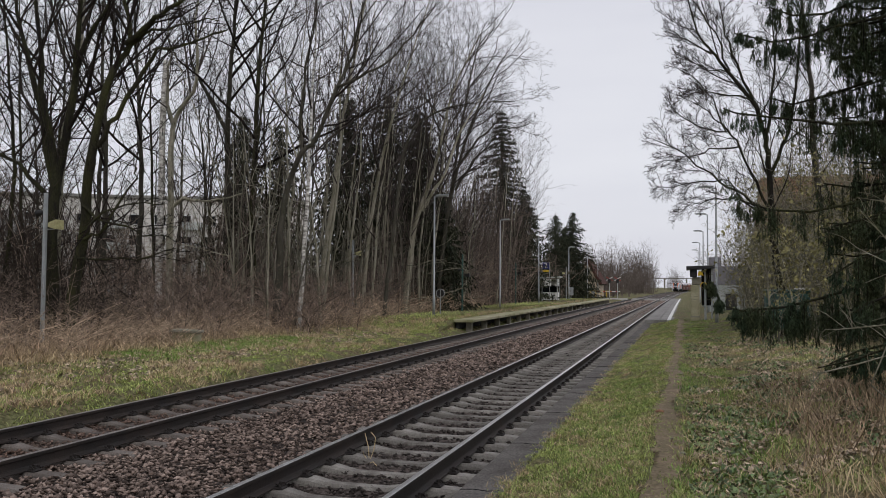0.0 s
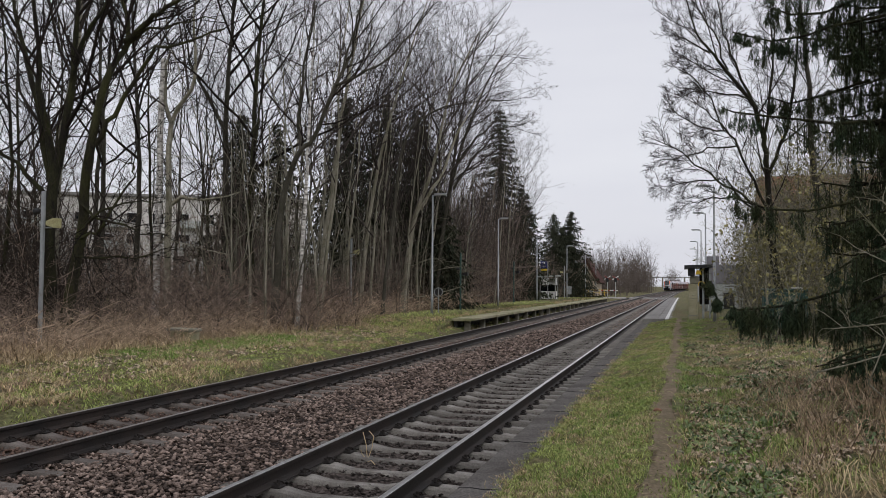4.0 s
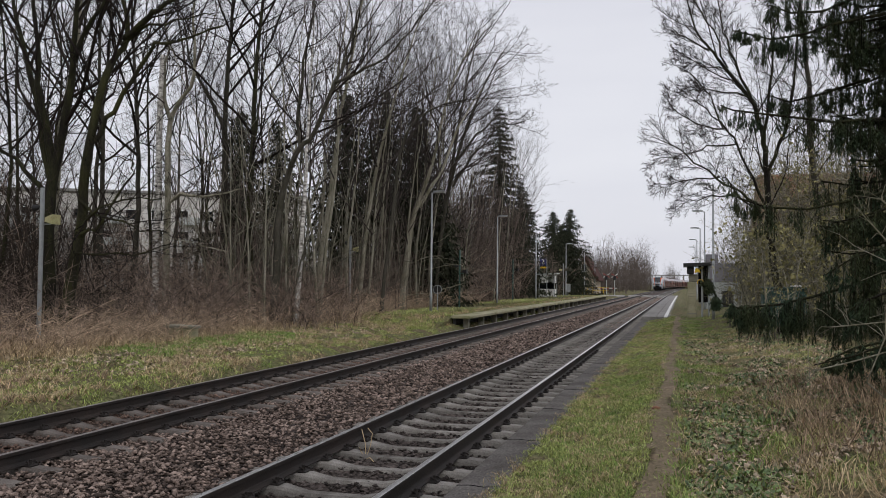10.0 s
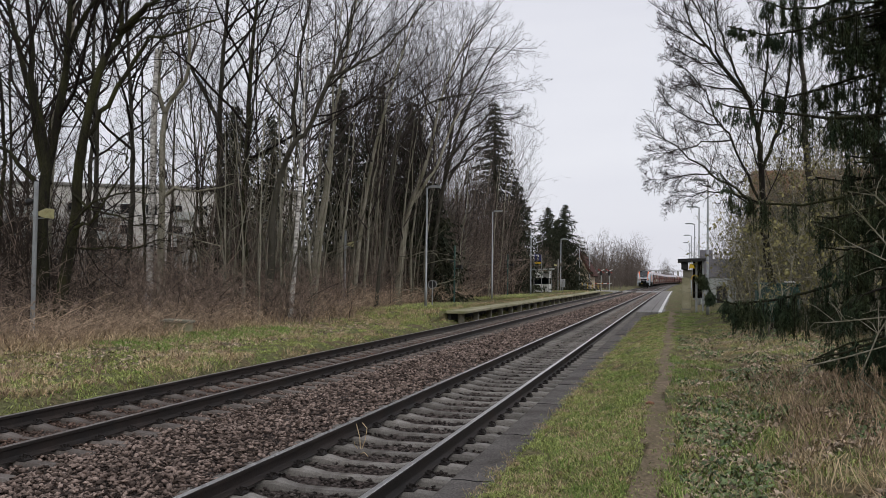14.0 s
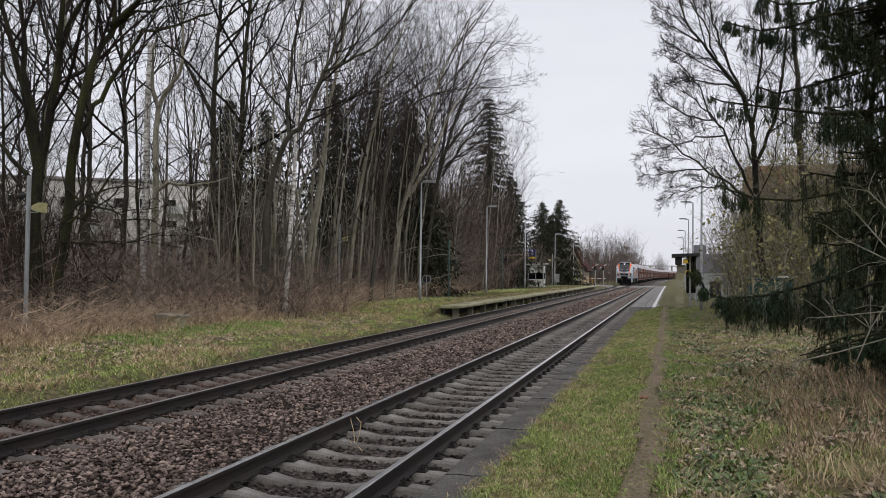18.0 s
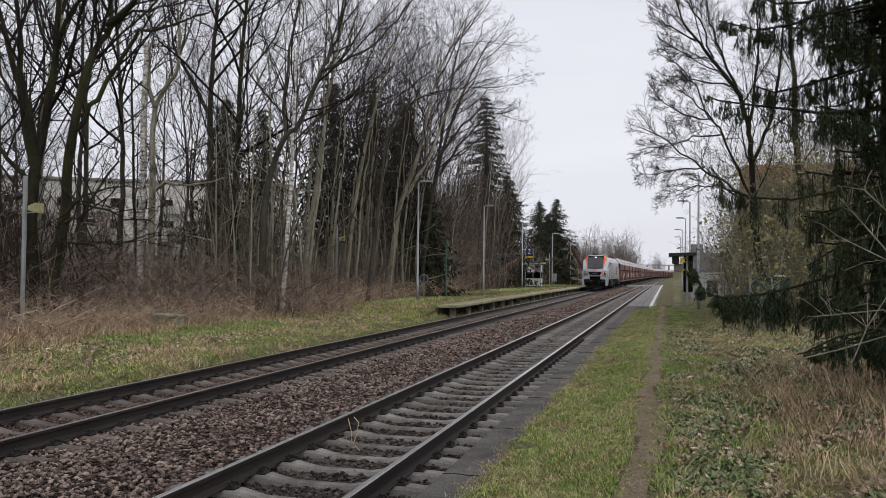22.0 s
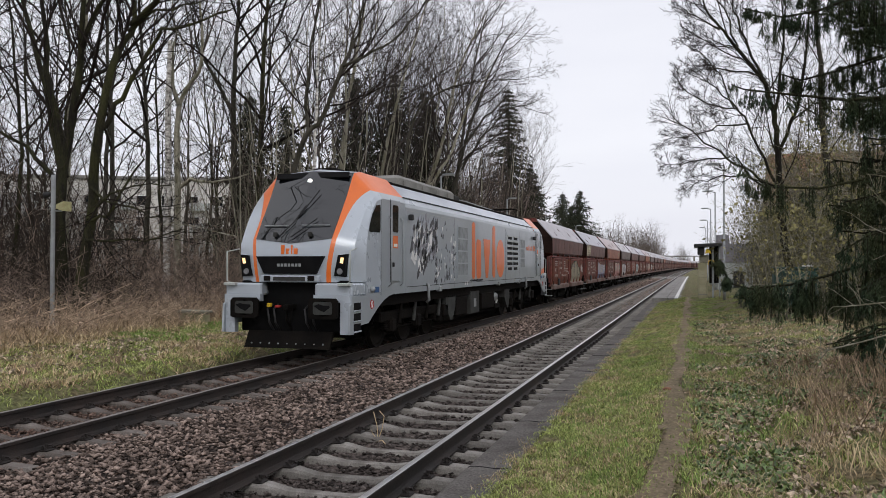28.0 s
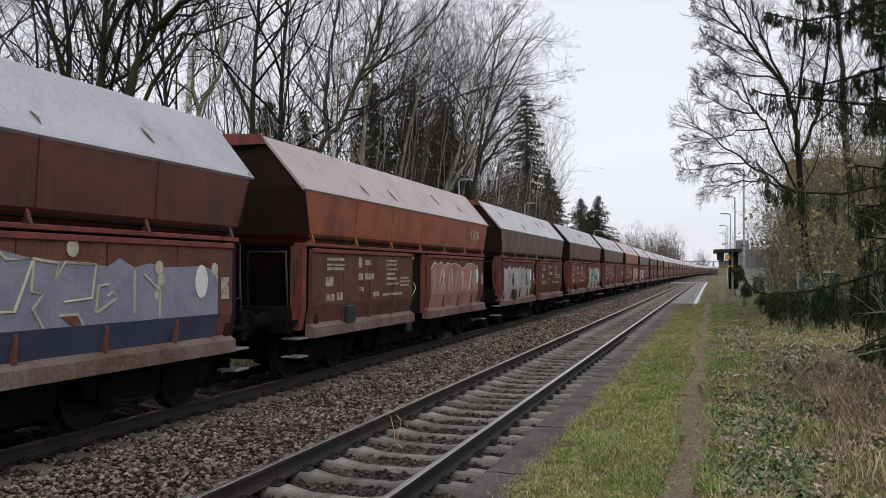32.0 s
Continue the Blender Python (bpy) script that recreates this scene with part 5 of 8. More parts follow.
                    for c, r, q in ((-3.6, 0.07, 1.9), (-3.85, 0.05, 1.86)):
                        mark("sprayed_dot", [(b + c + r * math.cos(g * 0.7), q + r * math.sin(g * 0.7)) for g in range(9)], SPRAY[1], 0.012)
                elif graffiti_seed == 3:
                    for path in ([(-4.03, 2.1), (-3.89, 2.0), (-3.56, 2.01), (-3.78, 1.49), (-4.02, 1.49)], [(-3.56, 2.01), (-3.23, 1.97), (-3.27, 1.81), (-3.13, 1.98), (-2.69, 1.96), (-2.74, 1.59), (-3.15, 1.56)], [(-3.56, 2.01), (-3.58, 1.68), (-3.43, 1.65), (-3.56, 1.51), (-3.42, 1.31)],
                                 [(-2.69, 1.43), (-2.65, 1.72), (-2.48, 1.74)], [(-2.67, 1.43), (-2.36, 1.58), (-2.43, 1.65), (-2.5, 1.6)], [(-3.21, 1.43), (-2.95, 1.43), (-2.87, 1.31)], [(-4.8, 1.9), (-4.5, 1.6), (-4.3, 2.05), (-4.1, 1.5)], [(-2.06, 1.9), (-2.06, 1.4)], [(-1.9, 1.85), (-1.6, 1.65), (-1.6, 1.32)]):
                        stroke([(b + y, z) for y, z in path], 0.02)
                    mark("sprayed_spot", [(b + y, z) for y, z in ((-3.2, 1.43), (-2.96, 1.42), (-2.9, 1.33), (-3.05, 1.31))], p["hatch"], 0.012)
                    for c, q, r in ((-3.04, 2.13, 0.09), (-1.62, 1.93, 0.08), (-1.58, 1.78, 0.07), (-0.45, 1.91, 0.08), (-1.63, 1.69, 0.04), (-0.4, 1.8, 0.03), (-1.66, 1.6, 0.05)):
                        mark("sprayed_dot", [(b + c + r * math.cos(g * 0.7), q + r * 1.1 * math.sin(g * 0.7)) for g in range(9)], SPRAY[5], 0.012)
                else:
                    stroke(edge, 0.018)
                    for q in range(7):
                        c = b - start + (start - end) * (q + 0.3) / 7
                        path = [(c, 1.34 + rng.uniform(0, 0.1))]
                        for g in range(4):
                            path.append((path[-1][0] + rng.uniform(-0.12, 0.3), rng.uniform(1.36, 1.98)))
                        stroke(path, rng.uniform(0.014, 0.028), line if q % 3 else SPRAY[(graffiti_seed + q) % 6])
    if graffiti_seed in (3, 4) and not far:
        # pale scrawl on the upper box, loops without letters
        if graffiti_seed == 3:
            spots = [(1.4, 3.0, 0.2), (1.35, 2.72, 0.18), (1.75, 2.72, 0.18), (1.85, 3.05, 0.17), (2.15, 2.75, 0.2), (2.25, 3.05, 0.13), (2.6, 2.92, 0.24), (2.85, 2.75, 0.2), (2.9, 3.03, 0.16)]
        else:
            spots = [(10.9, 2.9, 0.14), (11.2, 2.86, 0.14), (11.45, 2.9, 0.1)]
        for q, (cy, cz, rr) in enumerate(spots):
            for ring_r, petal in ((rr, 0.13), (rr * 0.5, 0.0)) if graffiti_seed == 3 else ((rr, 0.0),):
                loop = []
                for g in np.linspace(0.3 * q, 6.283 + 0.3 * q, 29):
                    k = ring_r * (1 + petal * math.cos(5 * g))
                    loop.append((1.452 + 0.059 * (cz + k * math.sin(g) - 2.86), cy + 0.85 * k * math.cos(g), cz + k * math.sin(g)))
                part("sprayed_loop", Shape().tube(loop, 0.011, 4), SPRAY[5], box)
    # end platform with rails, steps, brake gear
    for end in (0, 1):
        def Y(y):
            return L - y if end else y
        plat = part("end_platform", Shape().box(-1.35, 1.35, *sorted((Y(0.62), Y(1.6))), 1.02, 1.08, 0.01), CHASSIS, w, "dark end platform with handrails")
        for sgn in (() if far else (-1, 1)):
            part("handrail", Shape().tube([(sgn * 1.28, Y(1.5), 1.08), (sgn * 1.3, Y(1.45), 2.32), (sgn * 1.3, Y(1.0), 2.34), (sgn * 1.3, Y(0.85), 2.28), (sgn * 1.3, Y(0.82), 1.5), (sgn * 1.3, Y(1.1), 1.46)], 0.018, 6), CHASSIS_GREY, plat, "", True)
            part("handrail", Shape().tube([(sgn * 0.5, Y(0.7), 1.08), (sgn * 0.5, Y(0.7), 2.2), (sgn * 1.2, Y(0.7), 2.2), (sgn * 1.25, Y(0.7), 1.1)], 0.018, 6), CHASSIS_GREY, plat, "", True)
            part("grab_post", Shape().box(*sorted((sgn * 1.36, sgn * 1.44)), *sorted((Y(1.3), Y(1.42))), 0.9, 2.3, 0.01), WAGON_SHADE, plat, "dark red corner post")
            for z in (0.45, 0.75):
                part("footstep", Shape().box(*sorted((sgn * 1.1, sgn * 1.42)), *sorted((Y(0.75), Y(1.1))), z, z + 0.03, 0.005), GALV, plat, "worn steel footstep")
            part("step_bracket", Shape().box(*sorted((sgn * 1.15, sgn * 1.2)), *sorted((Y(0.9), Y(0.96))), 0.45, 1.05), CHASSIS, plat)
            s = -1 if end else 1
            part("buffer", Shape().lathe([(0, 0.2), (s * 0.03, 0.22), (s * 0.05, 0.1), (s * 0.4, 0.12), (s * 0.62, 0.17)], "y", (sgn * 0.875, Y(0), 1.06), 14), CHASSIS, w, "dark round buffer")
        part("headstock", Shape().box(-1.3, 1.3, *sorted((Y(0.6), Y(0.75))), 0.85, 1.3, 0.02), CHASSIS, w)
        if far:
            continue
        part("hook", Shape().box(-0.05, 0.05, *sorted((Y(0.05), Y(0.6))), 0.98, 1.1, 0.01), CHASSIS, w)
        part("brake_hose", Shape().tube([(0.4, Y(0.6), 0.95), (0.42, Y(0.4), 0.85), (0.3, Y(0.2), 0.55), (0.2, Y(0.0), 0.6)], 0.025, 6), DARK, w, "", True)
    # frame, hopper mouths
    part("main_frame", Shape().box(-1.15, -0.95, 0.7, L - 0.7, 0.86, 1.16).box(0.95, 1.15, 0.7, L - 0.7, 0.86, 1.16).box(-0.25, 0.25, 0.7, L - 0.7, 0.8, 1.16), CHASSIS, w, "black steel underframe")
    part("hopper_core", Shape().prism([(-1.32, 2.4), (1.32, 2.4), (1.3, 1.0), (0.6, 0.55), (-0.6, 0.55), (-1.3, 1.0)], "y", 2.4, L - 2.4), WAGON_SHADE, w)
    for sgn in (() if far else (-1, 1)):
        part("pillar", Shape().box(*sorted((sgn * 1.2, sgn * 1.36)), 6.05, 6.9, 0.95, 2.3), CHASSIS, w)
        part("valve_lever", Shape().tube([(sgn * 1.38, 6.2, 1.3), (sgn * 1.45, 6.25, 1.5), (sgn * 1.42, 6.2, 1.62)], 0.008, 5), WHITE, w)
        part("valve_knob", Shape().lathe([(2.14, 0.02), (2.17, 0.05), (2.21, 0.02)], "z", (sgn * 1.42, 6.1, 0), 8), YELLOW, w)
        part("brake_beam", Shape().box(*sorted((sgn * 1.1, sgn * 1.16)), 4.4, L - 4.4, 0.55, 0.62), CHASSIS, w)
        for k in range(3):
            part("axle_cover", Shape().box(*sorted((sgn * 1.16, sgn * 1.26)), 4.6 + k * 1.6, 4.95 + k * 1.6, 0.5, 0.75, 0.02), CHASSIS_GREY if k == 1 else CHASSIS, w)
    # two black blocks added to fill the wagon's underside with shade
    part("brake_rigging", Shape().box(-0.6, 0.6, 1.2, L - 1.2, 0.34, 0.82, 0.05), CHASSIS, w, "black filler block for the shade under the wagon frame")
    part("discharge_chute", Shape().prism([(-1.2, 0.98), (1.2, 0.98), (1.02, 0.3), (-1.02, 0.3)], "y", 4.1, L - 4.1), CHASSIS, w, "black chute-shaped filler for the shade under the hopper")
    for sgn in (() if far else (-1, 1)):
        for yy, mat in ((0.86, WAGON_RED), (6.8, WAGON_RED), (5.99, WAGON_SHADE), (12.02, WAGON_SHADE)):
            q = yy if sgn > 0 else L - yy - 0.16
            part("hatch_post", Shape().prism([(sgn * 1.2, 2.3), (sgn * 1.42, 2.3), (sgn * 1.42, 1.25), (sgn * 1.36, 0.9), (sgn * 1.2, 0.9)], "y", q, q + 0.15), mat, w, "scuffed red post beside the hatch" if mat is WAGON_RED else "")
        for k in range(4):
            q = 2.0 + k * (L - 4.0) / 3
            part("brake_hanger", Shape().box(*sorted((sgn * 0.98, sgn * 1.12)), q - 0.35, q + 0.35, 0.3, 0.95, 0.02), CHASSIS, w)
        part("running_pipe", Shape().tube([(sgn * 1.2, 1.3, 0.72), (sgn * 1.22, L / 2, 0.66), (sgn * 1.2, L - 1.3, 0.72)], 0.025, 6), CHASSIS, w)
    wheels = []
    for cy in (2.45, L - 2.45):
        bog = part("bogie", Shape().prism([(cy - 1.3, 0.55), (cy - 1.2, 0.7), (cy - 0.45, 0.62), (cy + 0.45, 0.62), (cy + 1.2, 0.7), (cy + 1.3, 0.55), (cy + 1.2, 0.42), (cy + 0.5, 0.32), (cy - 0.5, 0.32), (cy - 1.2, 0.42)], "x", 0.95, 1.08)
                   .prism([(cy - 1.3, 0.55), (cy - 1.2, 0.7), (cy - 0.45, 0.62), (cy + 0.45, 0.62), (cy + 1.2, 0.7), (cy + 1.3, 0.55), (cy + 1.2, 0.42), (cy + 0.5, 0.32), (cy - 0.5, 0.32), (cy - 1.2, 0.42)], "x", -1.08, -0.95)
                   .box(-0.95, 0.95, cy - 0.2, cy + 0.2, 0.5, 0.8), CHASSIS, w, "dark two-axle bogie")
        for o in (-0.9, 0.9):
            for sgn in (() if far else (-1, 1)):
                part("axle_box", Shape().lathe([(sgn * 0.95, 0.17), (sgn * 1.12, 0.16), (sgn * 1.15, 0.09)], "x", (0, cy + o, 0.46), 12), CHASSIS, bog)
            wheels.append((wheelset(w, cy + o, 0.46), 0.46))
    return w, wheels


locomotive, loco_wheels = build_locomotive()
WAGON_LABELS = ["dark brown hopper wagon with a dusty grey roof", "red-brown hopper wagon with a dusty roof and faded markings", "grey-brown hopper wagon with pale sprayed hatch",
                "red-brown hopper wagon with lilac graffiti and pale scrawls", "rusty hopper wagon with a pink sprayed hatch", "dark brown hopper wagon with a mint sprayed hatch"]
kinds = [build_wagon((0, 3, 2, 3, 1, 0)[k], k, WAGON_LABELS[k]) for k in range(6)]
far_kinds = [build_wagon((4, 1, 2, 3)[k], 6, ("dark brown", "rust-orange", "grey-brown", "red-brown")[k] + " hopper wagon in the rear of the train", True) for k in range(4)]
ORDER = [0, 3, 4, 2, 5, 1, 4, 2, 0, 3]
train = [(locomotive, 0.0)]
turning = [(ws, r, locomotive) for ws, r in loco_wheels]
used = set()
for n in range(WAGONS):
    k = ORDER[n % 10]
    ob, wheels = kinds[k]
    if n > 7:
        k = 10 + n * 7 % 4
        ob, wheels = far_kinds[k - 10]
    if k in used:
        ob = copy_thing(ob, Matrix())
        wheels = [(c, 0.46) for c in ob.children if c.name.startswith("wheelset")]
    used.add(k)
    train.append((ob, LOCO_LENGTH + 0.4 + n * WAGON_LENGTH))
    if n < 6:
        turning += [(ws, r, ob) for ws, r in wheels]


# ---- trees ----
def tubes_mesh(name, lines, sides, groups=None):
    """One mesh of tapered tubes from polylines of (points, radii), smooth shaded."""
    by = {}
    for pts, rad in lines:
        by.setdefault(len(pts), []).append((pts, rad))
    verts, quads, base = [], [], 0
    for n, items in by.items():
        P = np.array([i[0] for i in items], float)
        R = np.array([i[1] for i in items], float)
        T = np.empty_like(P)
        T[:, 1:-1] = P[:, 2:] - P[:, :-2]
        T[:, 0], T[:, -1] = P[:, 1] - P[:, 0], P[:, -1] - P[:, -2]
        T /= np.linalg.norm(T, axis=2, keepdims=True) + 1e-9
        main = T.mean(1)
        ref = np.where(np.abs(main[:, 2:3]) > 0.8, np.array([[1.0, 0, 0]]), np.array([[0, 0, 1.0]]))[:, None, :]
        U = np.cross(T, ref)
        U /= np.linalg.norm(U, axis=2, keepdims=True) + 1e-9
        W = np.cross(T, U)
        a = np.arange(sides) * 2 * np.pi / sides
        ring = P[:, :, None, :] + R[:, :, None, None] * (U[:, :, None, :] * np.cos(a)[None, None, :, None] + W[:, :, None, :] * np.sin(a)[None, None, :, None])
        m = len(items)
        verts.append(ring.reshape(-1, 3))
        ids = base + np.arange(m * n * sides).reshape(m, n, sides)
        nxt = np.roll(ids, -1, axis=2)
        quads.append(np.stack([ids[:, :-1], nxt[:, :-1], nxt[:, 1:], ids[:, 1:]], -1).reshape(-1, 4))
        base += m * n * sides
    return mesh_from_arrays(name, np.concatenate(verts), np.concatenate(quads), True)


def shoot(rng, p, d, length, r, level, deepest, out, kids, spread, lift, wiggle, shrink):
    n = (7, 6, 5, 4, 3, 3)[level]
    pts, rad = [p.copy()], [r]
    tip = 0.45 if level < 2 else 0.3
    for i in range(1, n):
        d = (d + Vector((rng.gauss(0, wiggle), rng.gauss(0, wiggle), rng.gauss(0, wiggle) + lift)) * (1.0 if level else 0.5)).normalized()
        p = p + d * (length / (n - 1))
        pts.append(p.copy())
        rad.append(max(0.0035, r * (1 - (1 - tip) * i / (n - 1))))
    out[level].append((pts, rad))
    if level < deepest:
        branch_off(rng, pts, rad, length, level, deepest, out, kids, spread, lift, wiggle, shrink, 0.22)


THIN = [0.011]


def branch_off(rng, pts, rad, length, level, deepest, out, kids, spread, lift, wiggle, shrink, start):
    k = kids[level]
    k = max(1, int(k * rng.uniform(0.75, 1.25)))
    n = len(pts)
    for j in range(k):
        t = start + (1 - start) * (j + rng.random()) / k
        f = min(n - 1.001, t * (n - 1))
        i = int(f)
        p = pts[i].lerp(pts[i + 1], f - i)
        along = (pts[i + 1] - pts[i]).normalized()
        side = along.orthogonal().normalized()
        side.rotate(Matrix.Rotation(rng.uniform(0, 6.283), 3, along))
        ang = radians(rng.uniform(*spread))
        d = along * math.cos(ang) + side * math.sin(ang)
        sub = length * shrink[level] * rng.uniform(0.6, 1.15) * (1.1 - 0.45 * t)
        r = max(0.004, min(rad[i] * 0.62, THIN[0] * sub + 0.0025))
        shoot(rng, p, d, sub, r, level + 1, deepest, out, kids, spread, lift, wiggle, shrink)


def tree_lines(seed, trunk, r0, kids=(13, 6, 5, 4), spread=(28, 62), lift=0.05, wiggle=0.13, shrink=(0.40, 0.55, 0.5, 0.5), start=0.35, limbs=(), tip=0.12, deepest=4):
    """Polylines of a bare tree round a given stem; level 0 and 1 are wood, the rest twigs."""
    rng = random.Random(seed)
    out = [[] for _ in range(6)]
    stem = [Vector(p) for p in trunk]
    fine, rad = [], []
    m = 4
    for i in range(len(stem) - 1):
        a, b, c, d = stem[max(0, i - 1)], stem[i], stem[i + 1], stem[min(len(stem) - 1, i + 2)]
        for q in range(m):
            t = q / m
            p = b * (2 * t ** 3 - 3 * t ** 2 + 1) + (c - a) * 0.5 * (t ** 3 - 2 * t ** 2 + t) + c * (3 * t ** 2 - 2 * t ** 3) + (d - b) * 0.5 * (t ** 3 - t ** 2)
            fine.append(p + Vector((rng.gauss(0, 0.02), rng.gauss(0, 0.02), 0)))
    fine.append(stem[-1])
    for i in range(len(fine)):
        u = i / (len(fine) - 1)
        rad.append(r0 * (1.25 - 0.25 * min(1, u * 8)) * (1 - (1 - tip) * u))
    out[0].append((fine, rad))
    length = sum((fine[i + 1] - fine[i]).length for i in range(len(fine) - 1))
    branch_off(rng, fine, rad, length, 0, deepest, out, kids, spread, lift, wiggle, shrink, start)
    for limb, r in limbs:
        pts = [Vector(p) for p in limb]
        dense = []
        for i in range(len(pts) - 1):
            for q in range(3):
                dense.append(pts[i].lerp(pts[i + 1], q / 3) + Vector((rng.gauss(0, 0.03), rng.gauss(0, 0.05), rng.gauss(0, 0.03))))
        dense.append(pts[-1])
        radii = [r * (1 - 0.75 * i / (len(dense) - 1)) for i in range(len(dense))]
        out[0].append((dense, radii))
        ll = sum((dense[i + 1] - dense[i]).length for i in range(len(dense) - 1))
        branch_off(rng, dense, radii, ll * 1.3, 0, deepest, out, kids, spread, lift, wiggle, shrink, 0.15)
    return out


def plant_tree(lines, bark, twig, label, at=None, name="bare_tree", category="tree", group="bare trees beside the line"):
    tr = thing(name, label, category, at if at is not None else Matrix(), group)
    part("trunk", tubes_mesh("trunk", lines[0], 9), bark, tr)
    if lines[1]:
        tagged(part("branchwork", tubes_mesh("branchwork", lines[1], 5), twig, tr), kind="stuff")
    rest = [l for lev in lines[2:] for l in lev]
    if rest:
        part("crown", tubes_mesh("crown", rest, 3), twig, tr, "many fine bare twigs")
    return tr


def rel(points, base):
    return [(x - base[0], y - base[1], z - base[2]) for x, y, z in points]


# single trees that stand out, each stem by its own line: base, stem, limbs
def lone(seed, y, line, r, bark, twig, label, limbs=(), **kw):
    """A tree whose stem keeps to one distance; line holds (x, z)."""
    rng = random.Random(seed)
    base = (line[0][0], y, float(ground_z(line[0][0], y)) - 0.1)
    pts = [(line[0][0], y, base[2])] + [(x, y + rng.uniform(-0.25, 0.25), z) for x, z in line[1:]]
    lb = [([(x - base[0], y + dy * i / (len(ln) - 1) - base[1], z - base[2]) for i, (x, z) in enumerate(ln)], lr) for ln, lr, dy in limbs]
    lines = tree_lines(seed, rel(pts, base), r, limbs=lb, **kw)
    return plant_tree(lines, bark, twig, label, pose(*base))


lone(21, 21.0, [(-15.44, 0.2), (-15.42, 3.7), (-15.44, 5.5), (-15.1, 6.9), (-14.8, 9.0), (-14.5, 11.5), (-14.2, 15)], 0.215, BARK_DARK, TWIG, "dark forked tree with mossy bark by the verge",
     [([(-15.45, 4.7), (-16.1, 6.8), (-16.8, 8.9), (-17.6, 10.8), (-18, 13)], 0.13, 0.6), ([(-15.4, 5.2), (-15.9, 7.4), (-16.0, 9.4), (-16.3, 12.5)], 0.14, -0.4),
      ([(-15.4, 4.4), (-16.6, 5.6), (-18.2, 6.6), (-19.6, 6.9)], 0.08, -0.8), ([(-14.9, 8.2), (-14.3, 9.4), (-13.2, 10.6), (-12.3, 12)], 0.09, -0.6)], kids=(7, 5, 4, 4), start=0.42)
lone(22, 21.0, [(-15.05, 0.2), (-14.58, 3.2), (-13.95, 6.0), (-13.4, 8.1), (-13.05, 9.4), (-13.05, 11.0), (-13.3, 13.5)], 0.19, BARK_MOSS, TWIG, "mossy leaning tree with long side limbs",
     [([(-13.82, 6.1), (-13.18, 7.05), (-12.21, 8.38), (-11.56, 8.89), (-10.42, 8.96), (-9.2, 9.2)], 0.085, -0.5), ([(-12.98, 9.2), (-11.99, 9.74), (-11.25, 10.05), (-10.22, 10.45), (-8.6, 11.0)], 0.1, -0.8),
      ([(-13.06, 9.1), (-12.44, 9.48), (-11.37, 9.8), (-10.04, 9.84)], 0.06, 0.4), ([(-14.5, 3.4), (-13.4, 4.1), (-12.0, 4.3), (-10.9, 4.2)], 0.045, -0.9), ([(-14.6, 2.7), (-14.05, 2.66), (-12.21, 2.66), (-10.71, 2.97)], 0.04, -0.4),
      ([(-14.4, 4.3), (-13.87, 3.91), (-12.67, 3.66), (-12.01, 3.34), (-10.96, 3.28)], 0.045, -0.4), ([(-14.5, 3.3), (-13.92, 3.43), (-13.32, 4.3), (-12.74, 5.16), (-12.89, 5.6), (-13.68, 5.71)], 0.055, 0.5)], kids=(8, 5, 4, 4), start=0.45)
lone(23, 24.5, [(-18.5, 0.3), (-18.6, 6.6), (-18.0, 9.5), (-17.7, 13), (-17.4, 17)], 0.2, BARK_PALE, TWIG_GREY, "pale grey trunk behind the dark trees", kids=(11, 6, 5, 3), start=0.45)
lone(24, 32.0, [(-19.6, 0.3), (-19.57, 7.1), (-19.5, 12.2)], 0.17, BIRCH, TWIG_GREY, "broken-off pale birch trunk", kids=(4, 3, 3, 2), tip=0.75, shrink=(0.16, 0.5, 0.5, 0.5), start=0.5)
lone(25, 32.0, [(-18.9, 0.3), (-18.97, 7.1), (-18.97, 9.4), (-17.85, 11.2), (-17.75, 14), (-17.6, 17)], 0.16, BARK_PALE, TWIG_GREY, "pale kinked tree trunk", [([(-18.95, 9.2), (-19.4, 10.6), (-19.3, 12.5), (-19.6, 15)], 0.09, 0.3), ([(-19.0, 5.4), (-18.27, 5.81), (-17.0, 5.58), (-15.19, 5.9)], 0.1, -0.3)], kids=(10, 6, 5, 3), start=0.5)
lone(26, 34.0, [(-17.45, 0.3), (-17.3, 6.0), (-17.25, 9.5), (-17.1, 12.7), (-17.0, 16.5), (-16.8, 20)], 0.19, BARK_GREY, TWIG, "straight grey tree with a forked arm", [([(-17.3, 9.0), (-18.4, 10.9), (-19.2, 12.6), (-19.5, 14.6)], 0.1, -0.4)], kids=(11, 6, 5, 4), start=0.45)
lone(27, 33.0, [(-15.54, 0.3), (-15.4, 5.9), (-15.25, 11.0), (-14.95, 16), (-14.7, 19)], 0.17, BARK_DARK, TWIG, "dark trunk hung with old creepers", kids=(12, 6, 5, 4), start=0.25)
lone(28, 31.0, [(-12.02, 0.3), (-11.64, 4.35), (-11.56, 7.45), (-11.45, 11.9), (-11.29, 15.5)], 0.11, BIRCH, TWIG_GREY, "slim white birch in the wood", kids=(13, 6, 5, 3), start=0.4)
